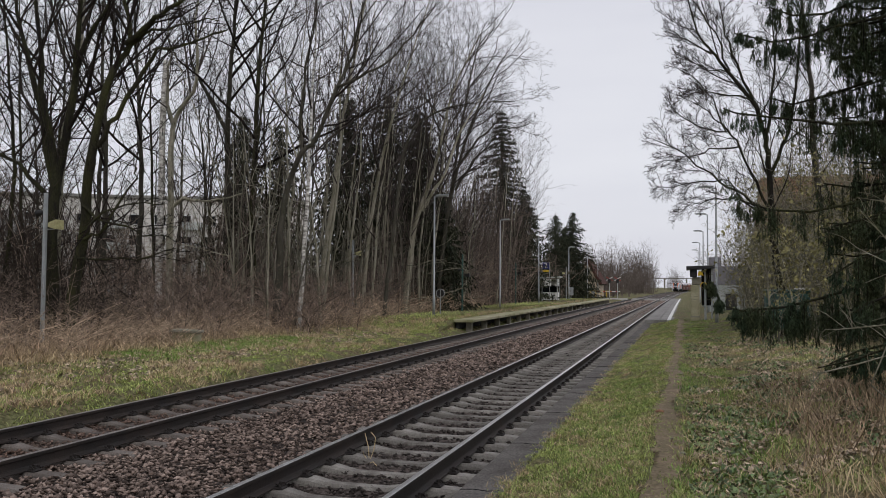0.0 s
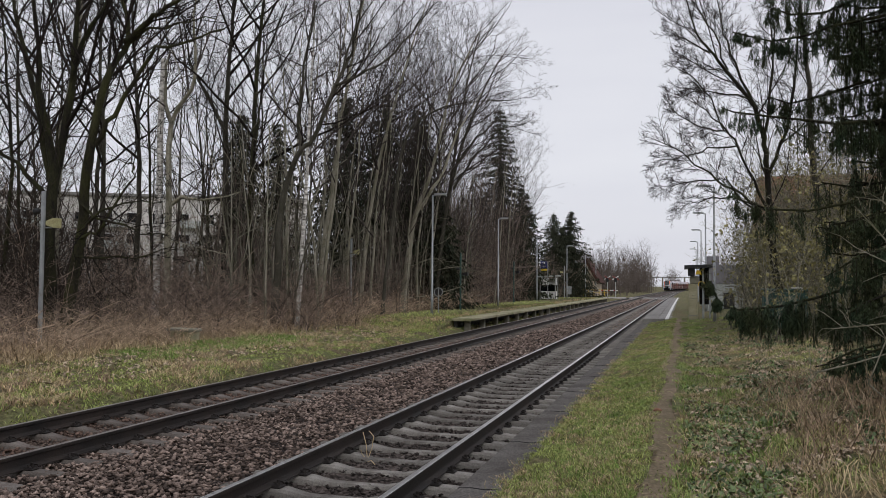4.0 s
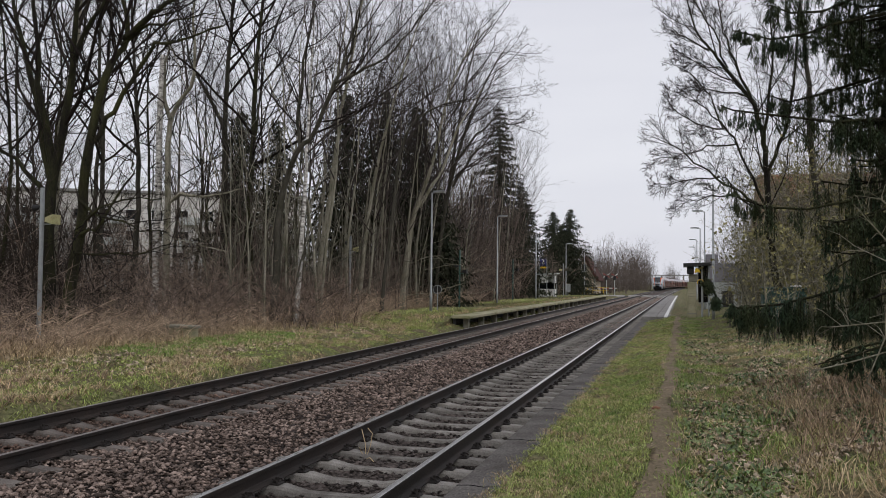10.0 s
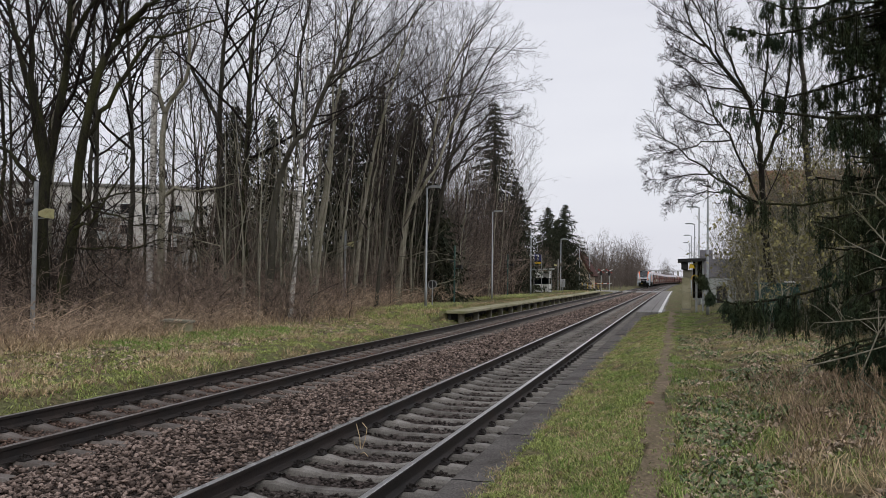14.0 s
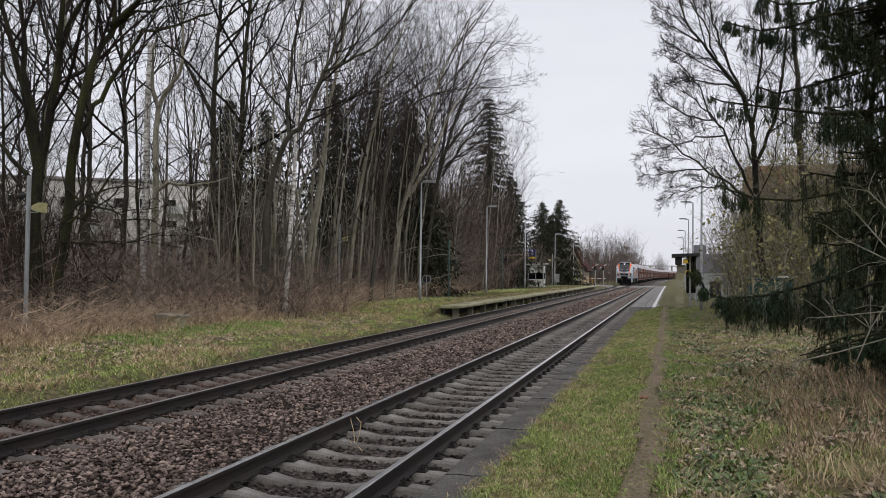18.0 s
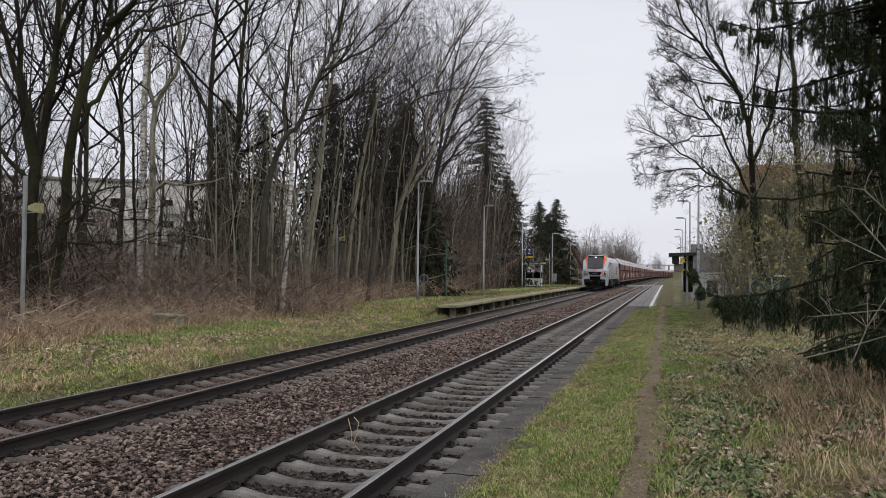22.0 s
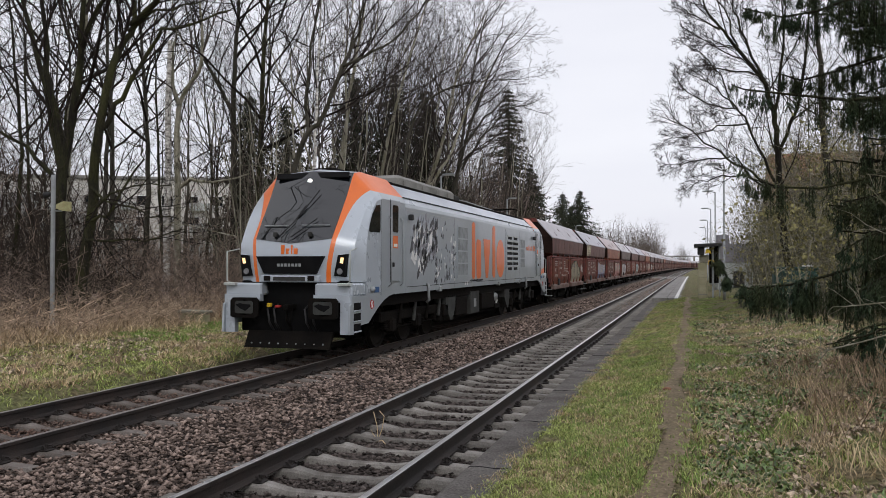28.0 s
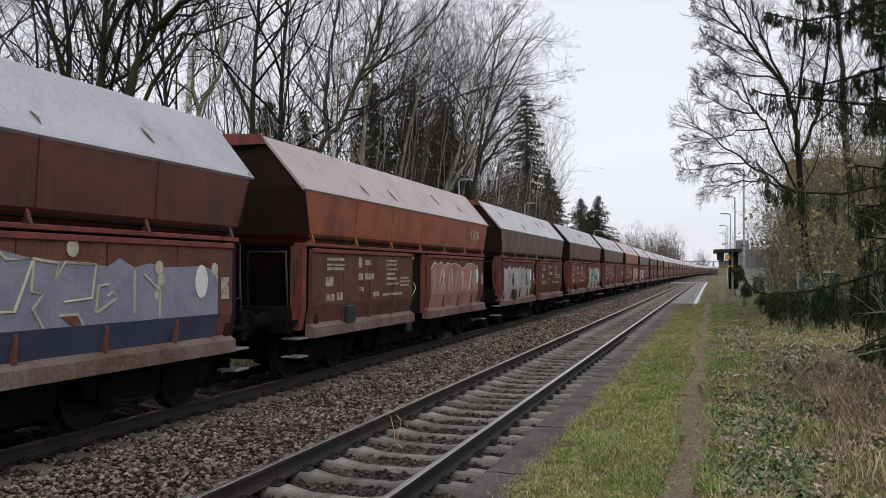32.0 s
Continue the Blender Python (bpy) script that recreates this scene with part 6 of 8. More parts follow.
lone(29, 30.0, [(-12.5, 0.3), (-12.41, 2.21), (-12.32, 4.27), (-12.11, 6.0), (-11.43, 7.2), (-10.93, 7.74), (-10.3, 8.95), (-9.98, 9.84), (-9.43, 11.15), (-8.94, 12.46), (-8.3, 15.0)], 0.16, BARK_GREY, TWIG, "bent tree leaning over the grass verge",
     [([(-9.98, 9.84), (-8.96, 10.16), (-7.77, 10.56), (-6.59, 11.57), (-5.67, 12.58)], 0.07, -0.6), ([(-11.43, 7.2), (-11.61, 8.81), (-11.48, 10.86), (-11.14, 12.9), (-11.0, 15)], 0.075, 0.5), ([(-10.3, 8.95), (-9.68, 10.49), (-9.3, 12.27), (-8.0, 14)], 0.06, 0.4)], kids=(10, 6, 5, 4), start=0.4, shrink=(0.24, 0.55, 0.5, 0.5))
lone(30, 36.0, [(-13.55, 0.3), (-13.0, 4.8), (-12.16, 10.2), (-11.4, 14), (-10.8, 17)], 0.14, BARK_PALE, TWIG_GREY, "slender leaning pale trunk", kids=(12, 6, 5, 4), start=0.35)
lone(31, 40.0, [(-12.86, 0.3), (-12.4, 4.5), (-11.4, 9.8), (-10.2, 13.9), (-9.2, 17)], 0.13, BARK_PALE, TWIG_GREY, "slender leaning pale trunk", kids=(12, 6, 5, 4), start=0.35)
lone(32, 38.0, [(-10.9, 0.3), (-10.3, 4.9), (-9.7, 9.0), (-8.15, 10.4), (-6.3, 10.8), (-4.4, 10.7)], 0.09, BARK_GREY, TWIG_GREY, "trunk arching over towards the track", kids=(12, 6, 5, 4), start=0.35, shrink=(0.2, 0.55, 0.5, 0.5))
lone(33, 44.0, [(-11.9, 0.3), (-11.4, 4.7), (-10.1, 8.8), (-9.1, 13), (-7.5, 16)], 0.17, BARK_PALE, TWIG_GREY, "pale trunk leaning towards the track", [([(-10.9, 6.2), (-9.6, 8.0), (-8.6, 10.5), (-7.2, 12.5)], 0.1, -0.5)], kids=(12, 6, 5, 4), start=0.35)
lone(34, 50.0, [(-11.8, 0.3), (-11.2, 6), (-10.0, 11), (-8.6, 14.5), (-7.4, 16.5)], 0.15, BARK_GREY, TWIG_GREY, "tree with a wide crown reaching over the line", [([(-10.6, 8), (-9.2, 10), (-7.6, 11.6), (-5.8, 11.9)], 0.08, -0.5)], kids=(13, 7, 5, 4), start=0.35, shrink=(0.28, 0.55, 0.5, 0.5))
lone(35, 55.0, [(-13.2, 0.3), (-12.6, 6), (-11.8, 12), (-11.0, 16.5), (-10.2, 19.5)], 0.17, BARK_GREY, TWIG_GREY, "tall tree with a wide crown reaching over the line", [([(-12.0, 10), (-10.4, 12.2), (-9.0, 13.4), (-7.8, 13.2)], 0.1, 0.5)], kids=(13, 7, 5, 4), start=0.35, shrink=(0.27, 0.55, 0.5, 0.5))
THIN[0] = 0.0078
# the big bare tree behind the spruce, its limbs sweeping towards the line
lone(36, 26.0, [(6.2, 0.7), (6.07, 1.97), (5.89, 3.49), (5.82, 5.35), (5.73, 6.46), (5.3, 7.6), (4.67, 8.51), (4.18, 9.08), (3.78, 9.81), (3.3, 11.6)], 0.12, BARK_DARK, TWIG, "bare tree sweeping its limbs out over the path",
     [([(5.46, 7.25), (4.92, 8.67), (4.61, 9.73), (4.3, 11.4)], 0.045, 0.5), ([(5.75, 4.34), (5.41, 5.03), (4.95, 6.17), (4.63, 6.62), (4.07, 7.17), (3.66, 7.55)], 0.045, -0.6),
      ([(5.75, 4.17), (5.08, 4.71), (4.44, 5.16), (3.79, 5.71), (3.22, 6.27), (2.5, 6.6)], 0.045, 0.7), ([(4.95, 6.17), (4.13, 6.04), (3.46, 5.82), (2.6, 5.65)], 0.028, -0.9), ([(4.44, 5.16), (3.7, 5.2), (3.0, 5.05), (2.5, 5.1)], 0.025, 0.9), ([(4.63, 6.62), (4.2, 7.6), (3.6, 8.3), (3.1, 8.5)], 0.025, -0.9), ([(4.67, 8.51), (4.3, 9.6), (3.8, 10.4), (3.3, 10.9)], 0.03, -0.6),
      ([(5.68, 4.09), (4.92, 4.63), (4.27, 4.65), (3.6, 4.56), (3.18, 4.35)], 0.03, 0.9), ([(4.67, 8.51), (4.1, 8.53), (3.7, 8.7), (3.4, 8.9)], 0.025, -0.5), ([(5.3, 7.6), (4.41, 7.88), (3.67, 7.98), (3.16, 7.94)], 0.028, 0.6),
      ([(4.63, 6.62), (3.89, 6.78), (3.23, 7.05), (2.98, 7.42)], 0.025, -0.7), ([(4.18, 9.08), (3.61, 9.48), (3.2, 9.8), (3.05, 10.2)], 0.025, 0.4), ([(5.73, 6.46), (5.95, 7.9), (6.05, 9.25), (6.01, 11.5)], 0.05, 0.8),
      ([(5.82, 5.35), (6.32, 6.51), (6.56, 8.19), (6.63, 11)], 0.055, -0.8)], kids=(19, 9, 5, 2), start=0.25, lift=0.03, wiggle=0.09, spread=(20, 58), shrink=(0.235, 0.57, 0.56, 0.6), deepest=3)
lone(37, 28.0, [(8.0, 0.9), (7.4, 5.5), (7.2, 8.2), (7.0, 11.5), (6.7, 15)], 0.13, BARK_GREY, TWIG_BROWN, "straight grey tree behind the spruce", kids=(20, 9, 4, 3), start=0.2, wiggle=0.08, shrink=(0.2, 0.55, 0.5, 0.5), deepest=3)
lone(38, 24.0, [(8.8, 0.9), (8.5, 5.0), (8.7, 8.5), (8.4, 12.5)], 0.12, BARK_DARK, TWIG_BROWN, "dark tree behind the spruce", kids=(20, 9, 4, 3), start=0.2, wiggle=0.08, shrink=(0.2, 0.55, 0.5, 0.5), deepest=3)
THIN[0] = 0.0085


# woods: a few growth forms, planted again and again with their own turn and size
def forms(count, seed, height, lean, r, **kw):
    made = []
    for k in range(count):
        rng = random.Random(seed + k)
        h = height * rng.uniform(0.85, 1.15)
        stem, x, y = [(0, 0, 0)], 0.0, 0.0
        for i in range(1, 6):
            x += lean * h / 5 * rng.uniform(0.5, 1.5) + rng.gauss(0, 0.12)
            y += rng.gauss(0, 0.2)
            stem.append((x, y, h * i / 5))
        made.append(tree_lines(seed + k, stem, r * rng.uniform(0.8, 1.2), **kw))
    return made


def form_things(lines_list, bark, twig, label, name="bare_tree", category="tree", group="bare trees beside the line"):
    return [plant_tree(l, bark, twig, label, pose(0, -300, -50), name, category, group) for l in lines_list]


def plant(protos, spots, seed, turn=180.0, size=(0.85, 1.15)):
    """Sets copies of the growth forms at the spots; the first use of a form is the form itself."""
    rng = random.Random(seed)
    for i, (x, y) in enumerate(spots):
        k = rng.randrange(len(protos))
        s = rng.uniform(*size)
        m = pose(x, y, float(ground_z(x, y)) - 0.1, 0, 0, rng.uniform(-turn, turn))
        ob = protos[k]
        if ob.get("planted"):
            ob = copy_thing(ob, m)
        else:
            ob["planted"] = 1
            ob.matrix_basis = m
        ob.scale = (s, s, s * rng.uniform(0.95, 1.1))


def area(seed, n, x0, x1, y0, y1, gap=0.0):
    rng = random.Random(seed)
    out = []
    tries = 0
    while len(out) < n and tries < n * 30:
        tries += 1
        p = (rng.uniform(x0, x1), rng.uniform(y0, y1))
        if all((p[0] - q[0]) ** 2 + (p[1] - q[1]) ** 2 > gap * gap for q in out):
            out.append(p)
    return out


slim = form_things(forms(4, 100, 15, 0.10, 0.085, kids=(14, 6, 4, 3), start=0.3, lift=0.09, spread=(20, 48)), BARK_PALE, TWIG_GREY, "slim pale bare tree leaning a little towards the line")
slim_dark = form_things(forms(3, 120, 16, 0.03, 0.10, kids=(12, 5, 4, 3), start=0.4, lift=0.07), BARK_DARK, TWIG, "slim dark bare tree among the undergrowth")
tall = form_things(forms(3, 140, 19, 0.02, 0.15, kids=(17, 7, 5, 3), start=0.35, lift=0.06), BARK_GREY, TWIG, "tall grey bare tree in the wood")
plant(slim, area(1, 22, -15.5, -11.4, 34, 58, 0.9), 1, turn=35)
plant(slim, area(2, 15, -16.5, -12.6, 56, 84, 1.4), 2, turn=40, size=(0.65, 0.95))
plant(slim_dark, area(3, 11, -24, -15, 20, 48, 2.0), 3)
plant(tall, area(4, 9, -34, -19, 27, 60, 3.0), 4, size=(0.8, 1.0))
plant(tall, area(5, 6, -60, -35, 40, 75, 5.0), 5, size=(0.8, 1.0))
plant(slim_dark, [(-20.5, 14.5), (-19.0, 17.5), (-23.0, 19.0), (-21.5, 23.0), (-25.5, 24.5)], 6)
plant(slim_dark, area(7, 7, -24, -15, 92, 150, 3.0), 7, size=(0.45, 0.65))

# the wood goes on behind the viewer, on both sides of the line
plant(tall, [(-13.5, -3), (-15, -9), (-12.5, -15), (-14, -23), (-17, -30), (8.5, -6), (9.5, -13), (8, -20), (10, -28), (-12.2, 7.0), (-11.8, 3.5), (-12.6, 0)], 8, size=(0.8, 1.05))
plant(slim_dark, [(-11.9, 11.2), (-11.3, 9.4), (-12.5, 1.5), (-11.8, -6), (-13, -19), (-12, -27), (7.5, -10), (7.8, -24)], 9)

plant(slim, [(-11.2, 11.9), (-12.0, 10.4)], 10, turn=35, size=(1.0, 1.1))

# thickets: many thin stems from one stool
def thicket_lines(seed, stems, height, radius, kids=(9, 4, 3), arch=0.25, r=0.022, spread=(28, 75), wiggle=0.22):
    rng = random.Random(seed)
    total = [[] for _ in range(6)]
    for s in range(stems):
        a, d = rng.uniform(0, 6.283), radius * rng.random() ** 0.5
        x, y = d * math.cos(a), d * math.sin(a)
        h = height * rng.uniform(0.55, 1.1)
        lean = rng.uniform(-arch, arch)
        lean_y = rng.uniform(-arch, arch)
        stem = [(x + lean * h * u * u, y + lean_y * h * u * u, h * u * (1 - 0.12 * abs(lean) * u)) for u in (0, 0.3, 0.6, 1.0)]
        lines = tree_lines(seed * 31 + s, stem, r * rng.uniform(0.7, 1.3), kids=kids + (1,), spread=spread, lift=0.01, wiggle=wiggle, shrink=(0.32, 0.5, 0.5, 0.5), start=0.12, tip=0.3, deepest=len(kids))
        for i, l in enumerate(lines):
            total[i] += l
    return total


def thicket_things(seeds, stems, height, radius, mat, label, name="thicket", **kw):
    made = []
    for s in seeds:
        lines = thicket_lines(s, stems, height, radius, **kw)
        t = thing(name, label, "bush", pose(0, -300, -50), "thickets along the line")
        tagged(part("brushwood", tubes_mesh("brushwood", lines[0], 4), mat, t), kind="stuff")
        tagged(part("twig_mass", tubes_mesh("twig_mass", [l for lev in lines[1:] for l in lev], 3), mat, t), kind="stuff")
        made.append(t)
    return made


brush = thicket_things((201, 202, 203, 204), 18, 2.4, 1.5, TWIG_RED, "brown leafless brambles and brushwood", name="bramble", kids=(8, 3), arch=1.1, r=0.014, spread=(35, 105), wiggle=0.34)
tall_brush = thicket_things((211, 212, 213), 11, 8.0, 1.3, TWIG_MID, "clump of tall thin grey-brown stems", kids=(11, 6), arch=0.2, r=0.03)
mid_brush = thicket_things((241, 242, 243), 16, 4.6, 1.8, TWIG_RED, "tangled brown undergrowth of bare shrubs", kids=(7, 3), arch=0.75, r=0.02, spread=(35, 100), wiggle=0.32)
far_brush = thicket_things((221, 222, 223), 10, 11, 3.0, TWIG_FAR, "far grey-brown thicket of bare stems", kids=(14, 6), arch=0.2, r=0.06)
olive_brush = thicket_things((231, 232), 18, 4.2, 1.4, BARK_PALE, "dense grey-olive leafless shrub", kids=(9, 4), arch=0.35, r=0.016)
pale_poles = thicket_things((271, 272, 273), 5, 9.5, 1.6, BARK_PALE, "clump of thin pale leaning stems", name="pole_clump", kids=(5, 3), arch=0.3, r=0.05, wiggle=0.16)
plant(pale_poles, area(35, 24, -16.0, -12.7, 30, 62, 0.8), 35, size=(0.7, 1.25))
plant(pale_poles, area(36, 8, -21, -15.5, 22, 45, 1.5), 36, size=(0.7, 1.1))
canes = thicket_things((281, 282, 283), 24, 1.15, 1.3, CANES, "arching straw-coloured bramble canes", name="bramble", kids=(6, 2), arch=1.7, r=0.011, spread=(30, 110), wiggle=0.36)
plant(canes, area(37, 40, -14.2, -11.6, 12, 34, 0.6), 37, size=(0.6, 1.2))
plant(canes, area(38, 30, -13.6, -11.6, 32, 62, 0.7), 38, size=(0.8, 1.5))
plant(brush, [(-11.3, 29.4), (-11.9, 30.0), (-12.6, 29.2), (-11.0, 30.3)], 41, size=(0.8, 1.0))
plant(brush, area(11, 38, -17.5, -12.4, 13, 40, 0.75), 11)
plant(brush, area(12, 28, -15.5, -11.6, 34, 66, 0.9), 12, size=(0.8, 1.35))
plant(brush, area(13, 7, -26, -18, 16, 50, 1.8), 13, size=(1.0, 1.6))
plant(mid_brush, area(26, 13, -24, -15.5, 16, 50, 1.9), 26)
plant(mid_brush, area(27, 7, -38, -24, 22, 56, 2.6), 27, size=(1.0, 1.4))
plant(mid_brush, area(28, 10, -15.5, -12.2, 44, 75, 1.5), 28, size=(0.7, 1.0))
plant(mid_brush, area(29, 4, -60, -36, 40, 75, 4), 29, size=(1.1, 1.5))
plant(tall_brush, area(14, 16, -20, -12.5, 30, 62, 1.5), 14, size=(0.7, 1.1))
plant(tall_brush, area(15, 30, -17.0, -13.2, 58, 84, 1.1), 15, size=(1.0, 1.7))
plant(tall_brush, area(45, 16, -16.5, -12.6, 84, 112, 1.4), 45, size=(0.5, 0.85))
plant(mid_brush, area(34, 16, -15.5, -12.3, 60, 110, 1.4), 34, size=(0.8, 1.2))
plant(far_brush, area(16, 44, -20, -9.5, 150, 230, 2.0), 16, size=(0.65, 1.0))
plant(far_brush, area(17, 22, -16, -8.0, 230, 340, 3.0), 17, size=(0.9, 1.3))
plant(far_brush, area(18, 9, 12, 60, 380, 520, 6.0), 18, size=(0.9, 1.5))
plant(far_brush, area(19, 6, -8, 5, 520, 640, 6.0), 19, size=(1.0, 1.4))
plant(tall_brush, area(23, 10, 6.6, 11, 30, 60, 1.5), 23, size=(0.6, 0.9))
plant(far_brush, area(24, 10, 6.5, 14, 75, 160, 3.0), 24, size=(0.5, 0.75))
olive_tall = thicket_things((251, 252), 16, 6.8, 1.6, BARK_PALE, "tall grey-olive tangled shrub", kids=(11, 5), arch=0.3, r=0.022)
for t in olive_tall + olive_brush:
    rngl = np.random.default_rng(len(t.name) + 3)
    n, top = 900, 5.6 if t in olive_tall else 3.6
    c = np.stack([rngl.normal(0, 0.9, n), rngl.normal(0, 0.9, n), rngl.uniform(0.2, 1.0, n) ** 0.8 * top], 1)
    e1, e2 = rngl.normal(0, 0.028, (n, 3)), rngl.normal(0, 0.028, (n, 3))
    v = np.stack([c + e1, c + e2, c - e1, c - e2], 1).reshape(-1, 3)
    tagged(part("leaf_mass", mesh_from_arrays("leaf_mass", v, np.arange(n * 4).reshape(-1, 4)), OLIVE, t), kind="stuff")
plant(olive_brush, area(20, 12, 6.0, 9.5, 21, 36, 0.9), 20, size=(0.8, 1.15))
plant(olive_tall, area(30, 12, 6.4, 10.5, 24, 40, 0.9), 30, size=(0.75, 1.05))
plant(olive_tall, [(6.6, 33), (7.2, 34.5), (7.9, 33.5), (6.9, 36), (8.4, 35.5)], 40, size=(0.95, 1.1))
plant(olive_tall, area(32, 8, 9.5, 14, 36, 55, 1.5), 32, size=(0.9, 1.2))
dark_tangle = thicket_things((261, 262, 263), 9, 7.0, 1.8, TWIG_BROWN, "tangled dark bare undergrowth", kids=(10, 6), arch=0.5, r=0.03, spread=(35, 100), wiggle=0.3)
plant(dark_tangle, area(31, 6, -30, -16.5, 19, 46, 1.8), 31, size=(0.8, 1.2))
plant(dark_tangle, [(-17.3, 22.5), (-18.6, 24.5), (-20.5, 26), (-21.8, 28), (-23.5, 29.5), (-18.8, 21.6), (-20.6, 24.2), (-22.8, 26.4), (-16.9, 20.8), (-24.5, 27.5)], 39, size=(0.9, 1.25))
plant(tall_brush, area(25, 4, -40, -24, 20, 50, 3.0), 25, size=(0.8, 1.1))


# ---- spruces ----
def spruce(seed, height, reach, label, at, dense=1.0, tuft=1.0):
    rng = np.random.default_rng(seed)
    t = thing("spruce", label, "conifer", at, "spruces among the bare trees")
    part("trunk", Shape().tube([(0, 0, 0), (0, 0, height * 0.5), (0, 0, height)], [0.02 * height, 0.012 * height, 0.02], 8), BARK_DARK, t, smooth=True)
    P, D, L, W = [], [], [], []
    z = height * 0.08
    while z < height * 0.985:
        u = z / height
        n = int(15 * dense) + 1
        for k in range(n):
            a = rng.uniform(0, 2 * np.pi)
            ln = reach * (1 - u) ** 0.75 * rng.uniform(0.4, 1.25) * (0.85 + 0.2 * np.sin(3 * a + seed)) + 0.2
            m = max(5, int(ln * 12.0))
            f = (np.arange(m) + rng.random(m)) / m
            out = f * ln
            drop = -0.34 * ln * f ** 1.2 + 0.12 * ln * f ** 3
            off = rng.normal(0, 0.12 + 0.08 * ln, m) * f
            x = out * np.cos(a) - off * np.sin(a)
            y = out * np.sin(a) + off * np.cos(a)
            P.append(np.stack([x, y, z + drop + rng.normal(0, 0.05, m)], 1))
            D.append(np.stack([np.cos(a) * 0.5 + rng.normal(0, 0.3, m), np.sin(a) * 0.5 + rng.normal(0, 0.3, m), -0.8 + rng.normal(0, 0.3, m)], 1))
            L.append(rng.uniform(0.18, 0.48, m) * (0.6 + 0.4 * (1 - u)) * tuft)
            W.append(rng.uniform(0.03, 0.075, m) * tuft)
        z += height * 0.018 + 0.06
    P, D, L, W = np.concatenate(P), np.concatenate(D), np.concatenate(L), np.concatenate(W)
    D /= np.linalg.norm(D, axis=1, keepdims=True)
    S = np.cross(D, rng.normal(0, 1, D.shape))
    S /= np.linalg.norm(S, axis=1, keepdims=True) + 1e-9
    v = np.stack([P, P + D * (L * 0.45)[:, None] + S * W[:, None], P + D * L[:, None], P + D * (L * 0.5)[:, None] - S * W[:, None] * 0.8 + np.cross(S, D) * W[:, None] * 0.5], 1)
    q = np.arange(len(P) * 4).reshape(-1, 4)
    part("crown", mesh_from_arrays("crown", v.reshape(-1, 3), q), SPRUCE, t, "drooping dark green needle boughs")
    return t


for k, (x, y, top, reach) in enumerate(((-22.9, 45, 12.6, 2.4), (-21.4, 47, 12.3, 2.2), (-18.0, 50, 14.7, 3.2), (-15.9, 52, 15.0, 3.2), (-14.4, 54, 14.4, 3.0), (-11.9, 51, 8.3, 1.6), (-15.0, 84, 20.6, 4.3), (-14.2, 92, 13.0, 3.6),
                                         (-14.5, 118, 12.5, 3.4), (-12.6, 122, 13.0, 3.4), (-14.6, 128, 11.5, 3.2))):
    spruce(400 + k, top, reach * 1.45, "dense dark green spruce among bare trees", pose(x, y, float(ground_z(x, y)) - 0.05), 0.75 if y < 48 else 0.95 if y < 60 else 0.85, 1.05 if y < 48 else 1.2 if y < 60 else 1.3)

spruce(430, 9.5, 2.6, "dark spruce standing behind the path", pose(8.2, 1.0, float(ground_z(8.2, 1.0))))
spruce(431, 11.0, 2.8, "dark spruce standing behind the path", pose(9.2, -5.0, float(ground_z(9.2, -5.0))))


# the spruce beside the path: boughs with hanging needle strands
def strand_mesh(name, starts, lengths, rng, needles=24):
    """Hanging shoots, each thick with short needles."""
    n = len(starts)
    sway = rng.normal(0, 0.22, (n, 2))
    t = (np.arange(needles) + 0.5) / needles
    t = t[None, :] + rng.uniform(-0.4, 0.4, (n, needles)) / needles
    px = starts[:, 0:1] + sway[:, 0:1] * t * lengths[:, None]
    py = starts[:, 1:2] + sway[:, 1:2] * t * lengths[:, None]
    pz = starts[:, 2:3] - t * lengths[:, None]
    P = np.stack([px, py, pz], -1)
    a = rng.uniform(0, 2 * np.pi, (n, needles))
    ln = rng.uniform(0.03, 0.072, (n, needles)) * (1.25 - 0.85 * t)
    tip = P + np.stack([np.cos(a) * ln, np.sin(a) * ln, -ln * rng.uniform(0.3, 1.0, (n, needles))], -1)
    half = np.stack([-np.sin(a) * 0.005, np.cos(a) * 0.005, np.zeros_like(a)], -1)
    up = np.array([0, 0, 0.010])
    v = np.stack([P - half + up, P + half + up, tip], 2).reshape(-1, 3)
    f = np.arange(n * needles * 3).reshape(-1, 3)
    return mesh_from_arrays(name, v, f)


